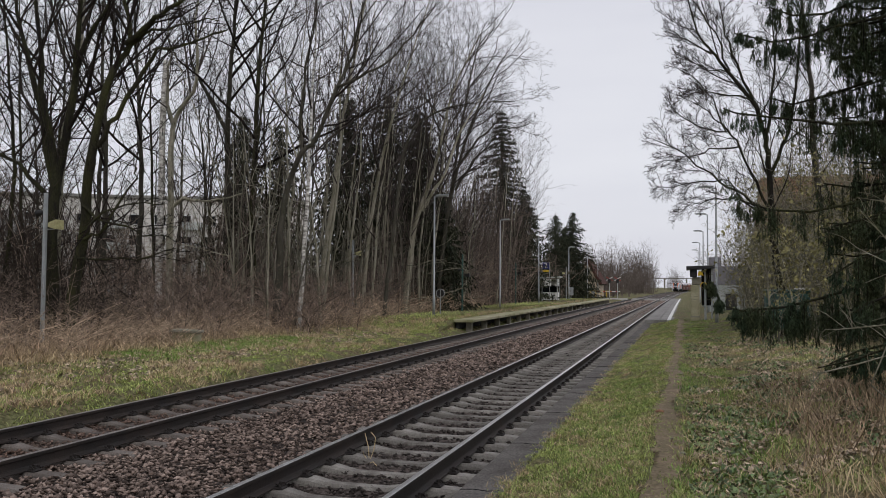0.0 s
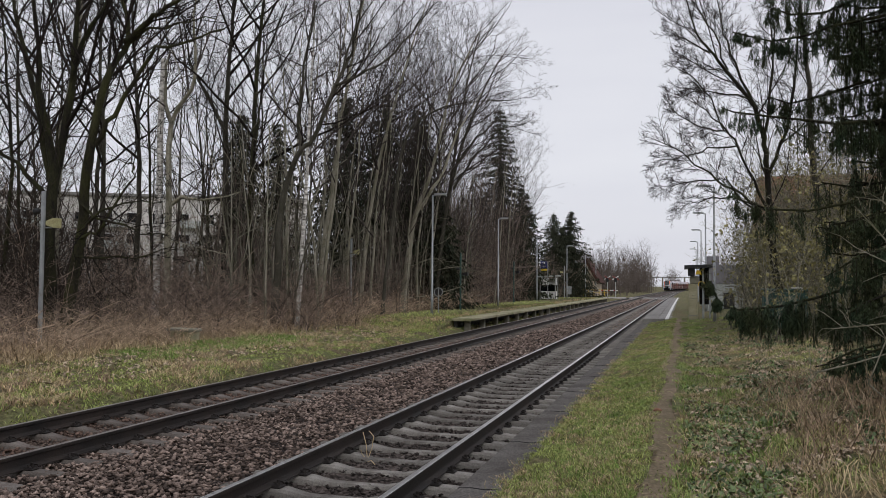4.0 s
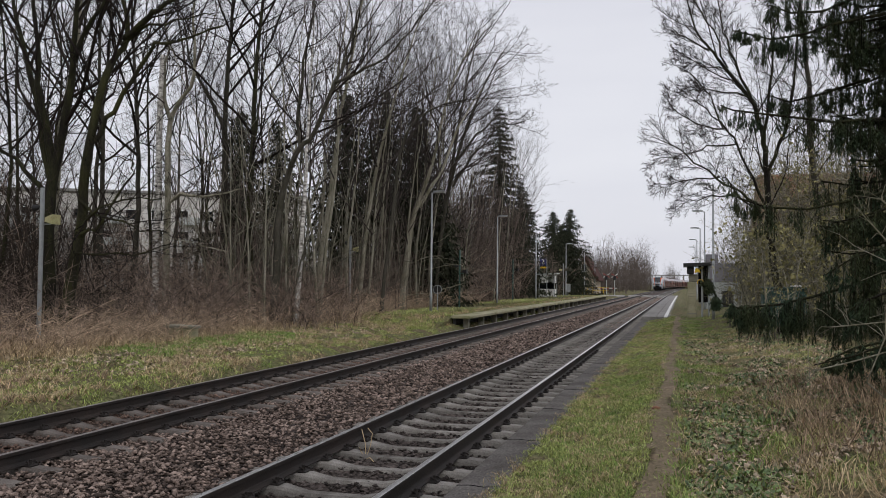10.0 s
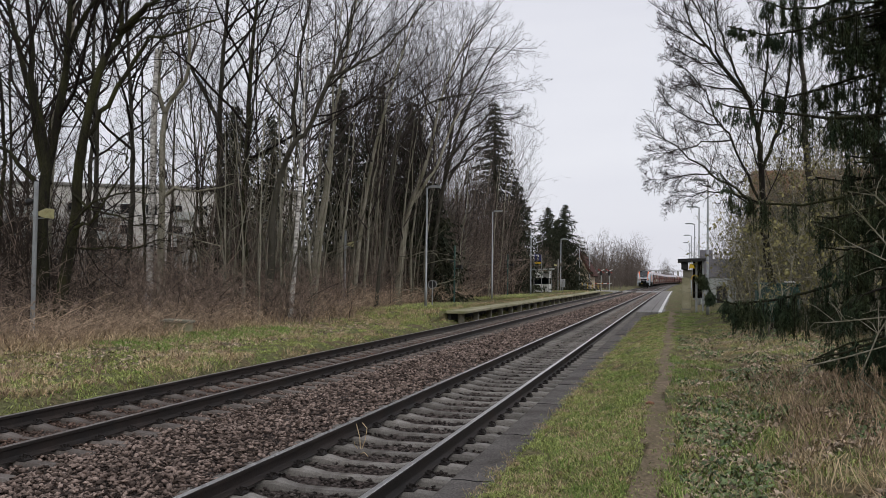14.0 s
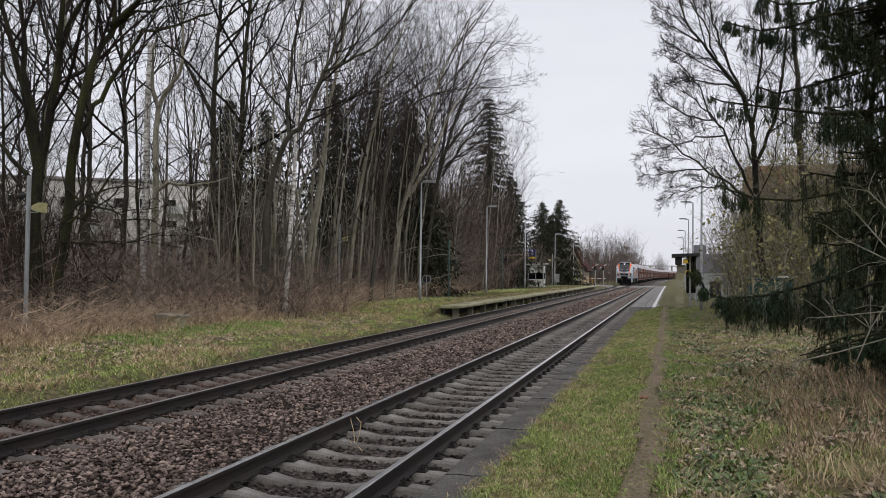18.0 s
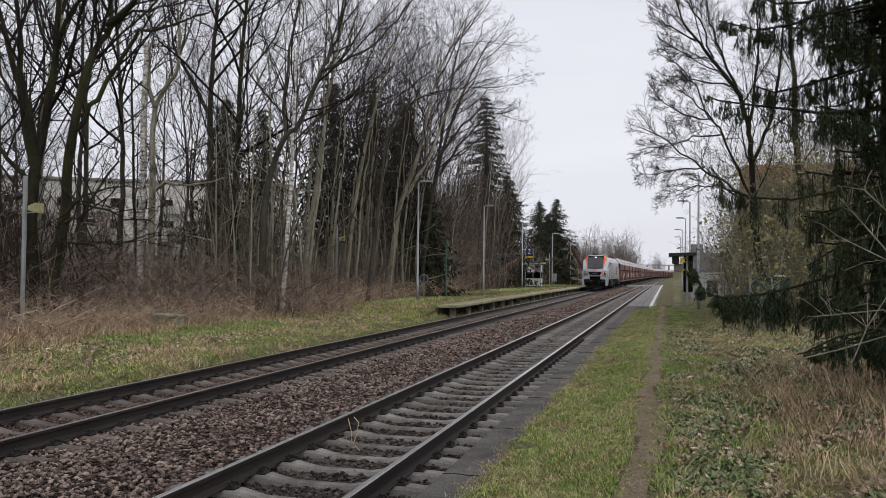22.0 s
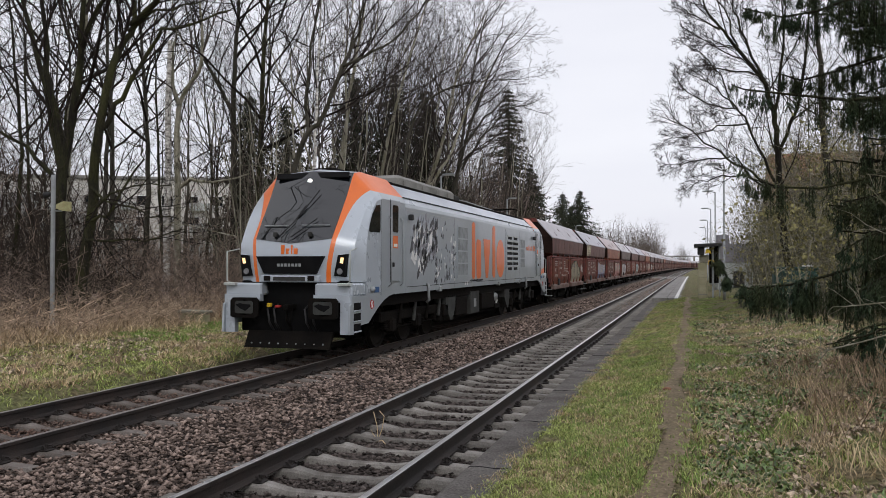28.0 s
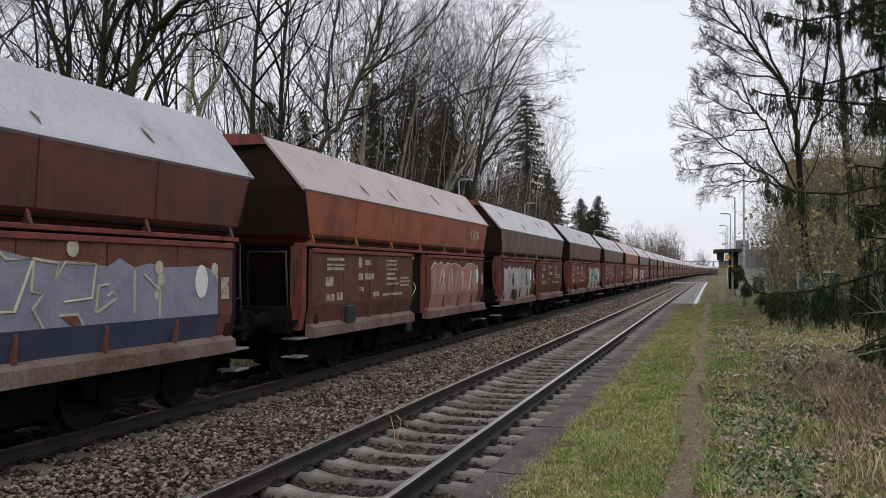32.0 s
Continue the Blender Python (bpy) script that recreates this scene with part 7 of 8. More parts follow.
def near_spruce():
    rng = np.random.default_rng(77)
    r = random.Random(77)
    base = Vector((6.2, 11.7, float(ground_z(6.2, 11.7)) - 0.1))
    t = thing("spruce", "old dark green spruce with drooping boughs beside the path", "conifer", pose(*base))
    part("trunk", Shape().tube([(0, 0, 0), (0.0, 0, 2.5), (-0.03, 0, 6), (-0.05, 0, 12)], [0.19, 0.16, 0.12, 0.03], 10), BARK_DARK, t, smooth=True)
    boughs = [[(5.76, 11.2, 4.0), (5.19, 11.0, 3.94), (4.74, 11.0, 4.02), (4.27, 11.0, 4.1), (4.0, 11.0, 4.15), (3.85, 11.0, 4.22)],
              [(5.76, 11.0, 3.07), (5.34, 10.8, 2.95), (4.84, 10.8, 2.85), (4.39, 10.8, 2.88), (4.06, 10.8, 3.0), (3.92, 10.8, 3.25)],
              [(5.7, 11.0, 2.1), (5.28, 10.5, 1.93), (4.85, 10.5, 1.79), (4.48, 10.5, 1.69), (4.03, 10.5, 1.64), (3.81, 10.5, 1.7), (3.62, 10.5, 2.06)],
              [(5.8, 10.4, 1.5), (5.35, 9.0, 1.37), (5.0, 9.0, 1.22), (4.64, 9.0, 1.12)],
              [(5.8, 11.1, 5.28), (5.17, 10.9, 5.14), (4.85, 10.9, 5.04), (4.46, 10.9, 5.0), (3.99, 10.9, 5.15)],
              [(5.6, 11.3, 6.0), (4.9, 11.1, 5.75), (4.4, 11.0, 5.8), (4.05, 11.0, 6.1)],
              [(5.7, 11.6, 4.6), (5.2, 11.9, 4.5), (4.8, 12.1, 4.45), (4.5, 12.2, 4.6)], [(5.7, 11.5, 5.7), (5.1, 11.2, 5.4), (4.7, 11.0, 5.35), (4.4, 10.9, 5.45)],
              [(6.1, 11.0, 2.1), (5.89, 10.0, 1.92), (5.55, 10.0, 1.86), (5.26, 10.0, 1.74), (4.99, 10.0, 1.49)], [(6.1, 10.9, 1.6), (5.78, 9.6, 1.39), (5.45, 9.6, 1.35), (5.12, 9.6, 1.26), (4.84, 9.6, 1.11)],
              [(6.1, 11.0, 2.5), (5.95, 10.2, 2.43), (5.61, 10.2, 2.37), (5.25, 10.2, 2.25), (4.92, 10.2, 2.03)], [(6.1, 11.1, 3.2), (6.02, 10.4, 3.02), (5.72, 10.4, 2.84), (5.36, 10.4, 2.72), (5.05, 10.4, 2.65)]]
    named = len(boughs)
    rel_boughs = [[Vector(p) - base for p in b] for b in boughs]
    z = 0.75
    while z < 10.5:
        for k in range(7):
            a = r.uniform(0, 6.283)
            # leave the space towards the line to the boughs above
            ln = (2.3 - 0.1 * z) * r.uniform(0.7, 1.1)
            if math.cos(a) < -0.5:
                ln *= r.choice((0.4, 0.5, 0.6, 0.75)) * (0.72 if z < 3.2 else 1.0)
            elif math.cos(a) < 0.25:
                ln *= r.choice((0.5, 0.62, 0.75)) if math.sin(a) < 0 else 0.5
            h = z + r.uniform(-0.12, 0.12)
            rel_boughs.append([Vector((math.cos(a) * ln * u, math.sin(a) * ln * u, h - 0.28 * ln * u ** 1.1 + 0.2 * ln * u ** 3)) for u in (0.04, 0.35, 0.7, 1.0)])
        z += 0.27
    starts, lengths, wood, twigs = [], [], [], []
    for i, b in enumerate(rel_boughs):
        dense = []
        for j in range(len(b) - 1):
            for q in range(4):
                dense.append(b[j].lerp(b[j + 1], q / 4))
        dense.append(b[-1])
        wood.append((dense, [(0.011 if i == 3 else 0.017) * (1 - 0.75 * j / (len(dense) - 1)) + 0.004 for j in range(len(dense))]))
        total = sum((dense[j + 1] - dense[j]).length for j in range(len(dense) - 1))
        m = 0 if i == 3 else int(total * (17 if i < 2 else 34 if i == 2 else 17 if i < named else 9))
        bunches = [r.uniform(0.06, 0.99) for _ in range(max(1, m // 3))]
        for _ in range(m):
            d = (min(0.99, max(0.03, r.choice(bunches) + r.gauss(0, 0.008))) if i == 2 else r.uniform(0.06, 0.99)) * total
            j = 0
            while j < len(dense) - 2 and d > (dense[j + 1] - dense[j]).length:
                d -= (dense[j + 1] - dense[j]).length
                j += 1
            f = j + min(1.0, d / (dense[j + 1] - dense[j]).length)
            p = dense[j].lerp(dense[j + 1], f - j)
            along = (dense[j + 1] - dense[j]).normalized()
            side = Vector((-along.y, along.x, 0)).normalized()
            w = r.gauss(0, 0.035 if i == 2 else 0.11)
            q = p + side * w + along * abs(w) * 0.5
            q.z -= abs(w) * 0.15
            twigs.append(([p, (p + q) / 2 + Vector((0, 0, 0.01)), q], [0.006, 0.005, 0.003]))
            long = r.uniform(0.2, 0.5) if i >= named else r.triangular(0.2, 0.85, 0.5) * (0.12 + 1.15 * (1 - f / (len(dense) - 1))) if i == 2 else r.triangular(0.12, 0.72, 0.3) * (0.4 + 0.85 * (1 - f / (len(dense) - 1)))
            twigs.append(([q, q - Vector((0, 0, long * 0.5)), q - Vector((0, 0, long * 0.9))], [0.005, 0.004, 0.002]))
            for b2 in range(5 if i < 2 else 8):
                u = r.random() * 0.7
                o = Vector((r.gauss(0, 0.03), r.gauss(0, 0.03), -long * u))
                starts.append(tuple(q + o))
                lengths.append(long * (1 - u) * r.uniform(0.45, 1.0))
            starts.append(tuple(p.lerp(q, 0.5) + Vector((0, 0, 0.03))))
            lengths.append(r.uniform(0.06, 0.18))
    part("bough_frame", tubes_mesh("bough_frame", wood, 6), BARK_DARK, t)
    part("shoot_web", tubes_mesh("shoot_web", twigs, 3), BARK_DARK, t)
    part("needle_coat", strand_mesh("needle_coat", np.array(starts), np.array(lengths), rng), SPRUCE_NEAR, t, "hanging dark green needles")
    return len(starts)


near_spruce()

sticks = thing("bare_shrub", "bare shrub with long arching pale twigs before the spruce", "shrub", pose(5.9, 8.6, float(ground_z(5.9, 8.6)) - 0.05))
rng_s = random.Random(9)
for line in ([(4.53, 1.0), (4.64, 1.1), (4.98, 1.21), (5.37, 1.38), (5.9, 1.1)], [(4.74, 1.52), (4.93, 1.54), (5.38, 1.6), (5.95, 1.2)], 
             [(4.97, 2.32), (5.35, 2.08), (5.63, 1.87), (5.95, 1.3)], [(4.92, 2.69), (5.21, 2.41), (5.44, 2.08), (5.9, 1.0)], [(4.97, 2.8), (5.22, 2.75), (5.5, 2.4), (6.0, 1.0)], [(5.38, 1.71), (5.19, 1.44), (5.03, 1.01), (5.5, 0.6)]):
    pts = [(x - 5.9 + rng_s.uniform(-0.03, 0.03), rng_s.uniform(-0.12, 0.12), z - float(sticks.matrix_basis.translation.z)) for x, z in line] + [(rng_s.uniform(-0.1, 0.1), rng_s.uniform(-0.1, 0.1), 0.02)]
    stem = part("stem", Shape().tube(pts, [0.003] + [0.007] * (len(pts) - 2) + [0.012], 6), BARK_PALE, sticks, smooth=True)
    for k in range(7):
        a = Vector(pts[rng_s.randrange(len(pts) - 2)]).lerp(Vector(pts[1]), rng_s.random())
        b = a + Vector((rng_s.uniform(-0.4, 0.15), rng_s.uniform(-0.2, 0.2), rng_s.uniform(-0.12, 0.35)))
        part("side_twig", Shape().tube([a, a.lerp(b, 0.5) + Vector((0, 0, 0.03)), b], [0.004, 0.003, 0.002], 4), BARK_PALE, stem)


# ---- grass, stalks and leaves ----
def blades(name, x, y, z, height, width, lean, mat, label, seed, category="grass"):
    """Bent blades: two faces each, tapering to a tip."""
    rng = np.random.default_rng(seed)
    n = len(x)
    a = rng.uniform(0, 2 * np.pi, n)
    b = rng.uniform(0, 2 * np.pi, n)
    h = rng.uniform(0.5, 1.15, n) * height
    w = rng.uniform(0.6, 1.2, n) * width
    le = rng.uniform(0.1, 1.0, n) * lean * h
    cx, cy = np.cos(a) * w, np.sin(a) * w
    dx, dy = np.cos(b) * le, np.sin(b) * le
    v = np.stack([np.stack([x - cx, y - cy, z], 1), np.stack([x + cx, y + cy, z], 1),
                  np.stack([x + dx * 0.4 + cx * 0.8, y + dy * 0.4 + cy * 0.8, z + h * 0.6], 1), np.stack([x + dx * 0.4 - cx * 0.8, y + dy * 0.4 - cy * 0.8, z + h * 0.6], 1),
                  np.stack([x + dx, y + dy, z + h * (1 - 0.25 * np.minimum(1, le / np.maximum(h, 1e-6)))], 1)], 1)
    i = (np.arange(n) * 5)[:, None]
    tri = np.concatenate([i + np.array([[0, 1, 2]]), i + np.array([[0, 2, 3]]), i + np.array([[3, 2, 4]])])
    return tagged(part(name, mesh_from_arrays(name, v.reshape(-1, 3), tri), mat), label, category, kind="stuff")


def patch_points(seed, n, x0, x1, y0, y1, clump=0.0, near=True):
    rng = np.random.default_rng(seed)
    u = rng.random(n)
    y = y0 * (y1 / y0) ** u if near else rng.uniform(y0, y1, n)
    x = rng.uniform(x0, x1, n)
    if clump:
        m = max(1, n // 20)
        c = rng.integers(0, m, n)
        x, y = x[c] + rng.normal(0, clump, n), y[c] + rng.normal(0, clump, n)
    return x, y, ground_z(x, y) - 0.01


def wavy(x, y, k=1.0):
    return 0.5 + 0.5 * np.sin(x * 1.3 * k + 1.7 * np.sin(y * 0.43 * k)) * np.cos(y * 0.61 * k + 0.9 * np.sin(x * 0.7 * k))


def keep(pts, mask):
    return tuple(p[mask] for p in pts)


p = patch_points(1, 64000, 1.6, 3.03, 6.3, 48, 0.05)
blades("grass_strip", *p, 0.058, 0.0048, 1.5, GRASS, "short green winter grass between track and path", 1)
p = patch_points(2, 20000, 1.56, 2.96, 6.3, 40, 0.05)
p = keep(p, wavy(p[0] * 1.7, p[1], 1.7) > 0.3)
blades("grass_tufts_dry", *p, 0.07, 0.0045, 1.9, GRASS_DRY, "dry straw blades in the green grass", 2)
p = patch_points(3, 15000, 1.9, 2.96, 6.3, 44, 0.06)
p = keep(p, wavy(p[0] * 2 + 2, p[1], 1.1) > 0.45)
blades("grass_tufts_lush", *p, 0.065, 0.005, 1.2, GRASS_BRIGHT, "fresh green tufts beside the path", 3)
p = patch_points(4, 44000, 3.22, 6.6, 6.0, 44, 0.07)
p = keep(p, wavy(p[0], p[1], 2.2) > 0.22)
blades("grass_bank", *p, 0.07, 0.005, 1.6, GRASS, "patchy green grass on the bank", 4)
p = patch_points(13, 10000, 3.3, 4.4, 6.3, 46, 0.08)
p = keep(p, wavy(p[0] + 1, p[1], 1.4) > 0.35)
blades("grass_bank_lush", *p, 0.09, 0.0055, 1.2, GRASS_BRIGHT, "fresh green grass between path and bank", 13)
p = patch_points(5, 16000, 3.36, 6.8, 5.8, 30, 0.09)
blades("grass_bank_dry", *p, 0.12, 0.0048, 2.2, GRASS_DRY, "matted dry grass on the bank", 5)
p = patch_points(16, 1500, 4.2, 6.6, 6.2, 11.5, 0.16)
p = keep(p, wavy(p[0] + 2, p[1], 1.6) > 0.45)
blades("grass_bank_tall", *p, 0.3, 0.0048, 1.7, GRASS_DRY, "long dry grass leaning over the bank", 16)
p = patch_points(6, 1500, 4.55, 6.5, 7.8, 14, 0.12)
blades("dead_stalks", *p, 0.46, 0.0048, 1.5, STALKS, "tall dead brown stalks under the spruce", 6)
p = patch_points(7, 52000, -11.0, -6.25, 8, 75, 0.08)
blades("grass_far_verge", *p, 0.085, 0.009, 1.7, GRASS, "low green grass on the far verge", 7)
p = patch_points(15, 15000, -11.5, -6.3, 8, 60, 0.1)
p = keep(p, wavy(p[0] + 1, p[1] + 2, 1.5) > 0.55)
blades("moss_far_verge", *p, 0.05, 0.012, 1.2, GRASS_BRIGHT, "mossy green tufts on the far verge", 15)
p = patch_points(8, 46000, -13.8, -6.4, 8, 75, 0.1)
p = keep(p, wavy(p[0], p[1], 0.9) + (-6.4 - p[0]) * 0.13 > 0.55)
blades("grass_far_dry", *p, 0.15, 0.009, 2.4, GRASS_DRY, "matted yellow-brown grass on the far verge", 8)
p = patch_points(14, 9000, -10.5, -6.7, 8, 50, 0.06)
p = keep(p, wavy(p[0] + 5, p[1], 2.4) > 0.72)
blades("grass_far_tussocks", *p, 0.2, 0.008, 1.6, STALKS, "brown tussocks in the low verge grass", 14)
p = patch_points(9, 9000, -11.3, -9.0, 18, 27)
p = keep(p, (wavy(p[0] + 3, p[1], 1.2) > 0.3))
blades("grass_green_patch", *p, 0.12, 0.010, 1.2, GRASS_BRIGHT, "bright green patch of grass on the far verge", 9)
p = patch_points(10, 26000, -16.5, -11.3, 10, 75, 0.14)
blades("tall_dry_grass", *p, 0.42, 0.009, 1.9, STALKS, "tall dead brown grass below the brambles", 10)
p = patch_points(12, 12000, -14.5, -10.6, 10, 60, 0.16)
blades("tall_straw", *p, 0.3, 0.009, 2.2, GRASS_DRY, "pale straw grass at the edge of the wood", 12)


def leaves(name, n, x0, x1, y0, y1, size, mat, label, seed, cover, lift=0.03):
    """Small creased leaves lying or standing a little above the ground."""
    rng = np.random.default_rng(seed)
    x, y, z = patch_points(seed, n, x0, x1, y0, y1)
    m = wavy(x, y, 2.6) > cover
    x, y, z = x[m], y[m], z[m]
    n = len(x)
    a = rng.uniform(0, 2 * np.pi, n)
    s = rng.uniform(0.5, 1.2, n) * size
    tilt = rng.normal(0, 0.35, (n, 4))
    ring = []
    for k in range(4):
        r = s * (1.0, 0.62, 1.0, 0.62)[k]
        ring.append(np.stack([x + np.cos(a + k * np.pi / 2) * r, y + np.sin(a + k * np.pi / 2) * r, z + lift * rng.uniform(0.2, 1.2, n) + tilt[:, k] * s * 0.6], 1))
    v = np.stack(ring, 1).reshape(-1, 3)
    q = np.arange(n * 4).reshape(-1, 4)
    return tagged(part(name, mesh_from_arrays(name, v, q), mat), label, "leaves", kind="stuff")


leaves("ground_ivy", 13000, 3.4, 6.6, 6.0, 28, 0.034, LEAF_GREEN, "dark green ground ivy on the bank", 31, 0.55, 0.07)
leaves("fallen_leaves", 22000, 3.45, 6.8, 5.9, 26, 0.033, LEAF_DEAD, "withered brown leaves on the bank", 32, 0.36, 0.05)
leaves("path_leaves", 1500, 2.5, 3.6, 6.4, 26, 0.022, LEAF_DEAD, "scattered brown leaves by the path", 33, 0.2, 0.02)
leaves("verge_leaves", 9000, -13, -8, 10, 45, 0.05, LEAF_DEAD, "withered leaves in the far grass", 34, 0.3, 0.06)


# ---- platforms, lamps, signs, buildings ----
def text_mesh(words, size, mat, extrude=0.003):
    cu = bpy.data.curves.new("words", "FONT")
    cu.body, cu.size, cu.extrude, cu.align_x, cu.align_y = words, size, extrude, "CENTER", "CENTER"
    ob = bpy.data.objects.new("words_source", cu)
    scene.collection.objects.link(ob)
    bpy.context.view_layer.update()
    me = bpy.data.meshes.new_from_object(ob.evaluated_get(bpy.context.evaluated_depsgraph_get()))
    bpy.data.objects.remove(ob)
    me.materials.append(mat)
    return me


# far platform: mossy slab edge on concrete stubs, grass behind it
plat = thing("platform_far", "low mossy concrete platform edge on short posts", "platform", kind="structure")
y = 37.0
slab = 0
while y < 112:
    e = bend(y)
    part("edge_slab", Shape().box(-7.0 + e, -6.08 + e, y, y + 2.97, 0.22, 0.35 + 0.008 * (slab % 2), 0.02), CONCRETE_MOSS, plat)
    part("stub_post", Shape().box(-6.55 + e, -6.27 + e, y + 0.5, y + 0.72, -0.4, 0.2, 0.02), CONCRETE, plat)
    y += 3.0
    slab += 1
# dark sheet behind the posts: shade below the slab put into its colour
part("rear_wall", Shape().box(-6.95, -6.8, 37.2, 112, -0.4, 0.21), CHASSIS_GREY, plat, "dark sheet standing for the shade under the platform edge")
part("platform_surface", Shape().prism([(-13.2, 0.30), (-10.5, 0.345), (-7.0, 0.34), (-7.0, -0.4), (-13.2, -0.4)], "y", 37.4, 112), EARTH, plat, "grassy gravel platform surface")
part("ramp_mound", Shape().add([(-13.2, 33.4, -0.3), (-7.2, 33.4, -0.42), (-7.0, 37.45, 0.335), (-13.2, 37.45, 0.30), (-13.2, 37.45, -0.4), (-7.0, 37.45, -0.4)],
                               [(0, 1, 2, 3), (1, 5, 2), (0, 3, 4), (3, 2, 5, 4), (0, 4, 5, 1)]), EARTH, plat, "grassy slope up to the platform end")
for k, (n, m) in enumerate(((4500, GRASS), (3500, GRASS_DRY))):
    p = patch_points(43 + k, n, -12.8, -7.15, 33.6, 37.6, 0.1)
    blades("ramp_grass", p[0], p[1], np.clip(-0.36 + 0.69 * (p[1] - 33.4) / 4.05, -0.1, 0.33), 0.17, 0.010, 1.1, m, "mixed green and dry grass on the slope", 43 + k)
p = patch_points(41, 9000, -12.5, -7.05, 37.6, 111)
blades("platform_grass", p[0], p[1], np.full(len(p[0]), 0.33), 0.11, 0.012, 1.0, GRASS, "thin grass on the far platform", 41)
p = patch_points(42, 3500, -8.4, -7.05, 34, 111, 0.08)
blades("platform_dry_grass", p[0], p[1], np.full(len(p[0]), 0.32), 0.14, 0.012, 1.0, GRASS_DRY, "dry grass along the platform edge", 42)

# near platform: paving with a white line, from the end of the kerb strip
near = thing("platform_near", "paved low platform with a white safety line", "platform", kind="structure")
yy = 47.0
row = 0
slab_mesh = Shape().box(-0.39, 0.39, -0.99, 0.99, -0.3, 0.0, 0.012).mesh("paving_slab")
slab_mesh.materials.append(PAVING)
while yy < 136:
    e = bend(yy)
    for k in range(2):
        part("paving_slab", slab_mesh, None, near, at=pose(1.6 + 0.8 * k + e, yy + 1.0, 0.12 + 0.003 * ((row + k) % 3)))
    part("white_line", Shape().box(2.41 + e, 2.60 + e, yy, yy + 1.98, 0.0, 0.128), WHITE_LINE, near)
    yy += 2.0
    row += 1
part("gravel_surface", Shape().prism([(2.62, 0.10), (4.6, 0.13), (4.6, -0.3), (2.62, -0.3)], "y", 46.6, 134), PATH, near, "brown gravel behind the white line")


def street_lamp(x, y, z0, top, arm, label, group, mat=GALV):
    """A slender mast with a flat lamp head on a short arm (arm > 0 points to +x)."""
    t = thing("platform_lamp", label, "street lamp", pose(x, y, z0), group)
    h = top - z0
    part("mast", Shape().tube([(0, 0, 0), (0, 0, 1.0), (0, 0, 1.02), (0, 0, h)], [0.075, 0.075, 0.06, 0.042], 10), mat, t, smooth=True)
    part("door_plate", Shape().box(-0.03, 0.03, -0.085, -0.07, 0.5, 0.85, 0.004), mat, t)
    part("arm", Shape().tube([(0, 0, h - 0.03), (arm * 0.3, 0, h + 0.03)], 0.03, 8), mat, t)
    a, b = sorted((arm * 0.1, arm * 0.78))
    head = Shape().prism([(a, h + 0.02), (b, h + 0.06), (b, h + 0.09), ((a + b) / 2, h + 0.11), (a, h + 0.09)], "y", -0.12, 0.12)
    hd = part("lamp_head", head, mat, t, "flat grey lamp head")
    part("diffuser", Shape().box(min(arm * 0.22, arm * 0.7), max(arm * 0.22, arm * 0.7), -0.1, 0.1, h + 0.0, h + 0.03), GALV_LIGHT, hd)
    return t


for x, y, top in ((-9.52, 42, 6.72), (-10.1, 61, 6.95), (-10.4, 80, 7.05), (-10.7, 104, 6.9), (-10.4, 122, 7.15), (-10.5, 138, 7.5)):
    street_lamp(x, y, 0.3, top, 1.0, "grey steel platform lamp with a flat head", "lamps on the far platform")
for x, y, top in ((4.78, 40, 6.56), (4.78, 55, 6.6), (4.86, 72, 6.63), (4.9, 90, 6.6), (5.0, 108, 6.6)):
    street_lamp(x, y, 0.1, top, -1.0, "grey steel lamp beside the near platform", "lamps on the near platform")


def speaker_post(x, y, top, label, horn_side=1, mat=GALV, horn=BEIGE, horn_z=None):
    z0 = float(ground_z(x, y)) - 0.05
    t = thing("loudspeaker_post", label, "post", pose(x, y, z0))
    h = top - z0
    part("pole", Shape().box(-0.045, 0.045, -0.045, 0.045, 0, h, 0.01), mat, t)
    hz = (horn_z or top - 1.0) - z0
    part("bracket", Shape().tube([(0, 0, hz - 0.12), (horn_side * 0.3, 0, hz - 0.12)], 0.018, 6), mat, t)
    hn = Shape()
    pts = [(0.14, 0.05), (0.24, 0.08), (0.46, 0.13), (0.48, 0.13), (0.48, 0.11)]
    for a, r in pts:
        hn.v += [(horn_side * a, -r * 1.1, hz - r), (horn_side * a, r * 1.1, hz - r), (horn_side * a, r * 1.1, hz + r), (horn_side * a, -r * 1.1, hz + r)]
    for i in range(len(pts) - 1):
        hn.f += [(i * 4 + k, i * 4 + (k + 1) % 4, i * 4 + 4 + (k + 1) % 4, i * 4 + 4 + k) for k in range(4)]
    hn.f += [(0, 3, 2, 1), tuple(range(16, 20))]
    part("horn", hn, horn, t, "weathered loudspeaker horn")
    part("small_horn", Shape().tube([(-horn_side * 0.08, 0, hz + 0.35), (-horn_side * 0.26, 0, hz + 0.32)], [0.05, 0.1], 10), DARK, t)
    return t


speaker_post(-13.25, 18.2, 4.37, "grey steel post with an old loudspeaker horn", 1, GALV, BEIGE, 3.5)
speaker_post(-12.95, 39, 4.25, "grey steel post with loudspeaker in the brush", 1, GALV, BEIGE, 3.55)
speaker_post(-10.1, 50, 3.94, "slim green post with a small loudspeaker", 1, GREEN_POST, DARK, 2.6)
speaker_post(-11.1, 72, 4.04, "slim green post with a small loudspeaker", 1, GREEN_POST, DARK, 3.1)
speaker_post(-10.9, 103, 4.4, "grey post with two loudspeakers and a notice board", -1, GALV, BEIGE, 3.6)

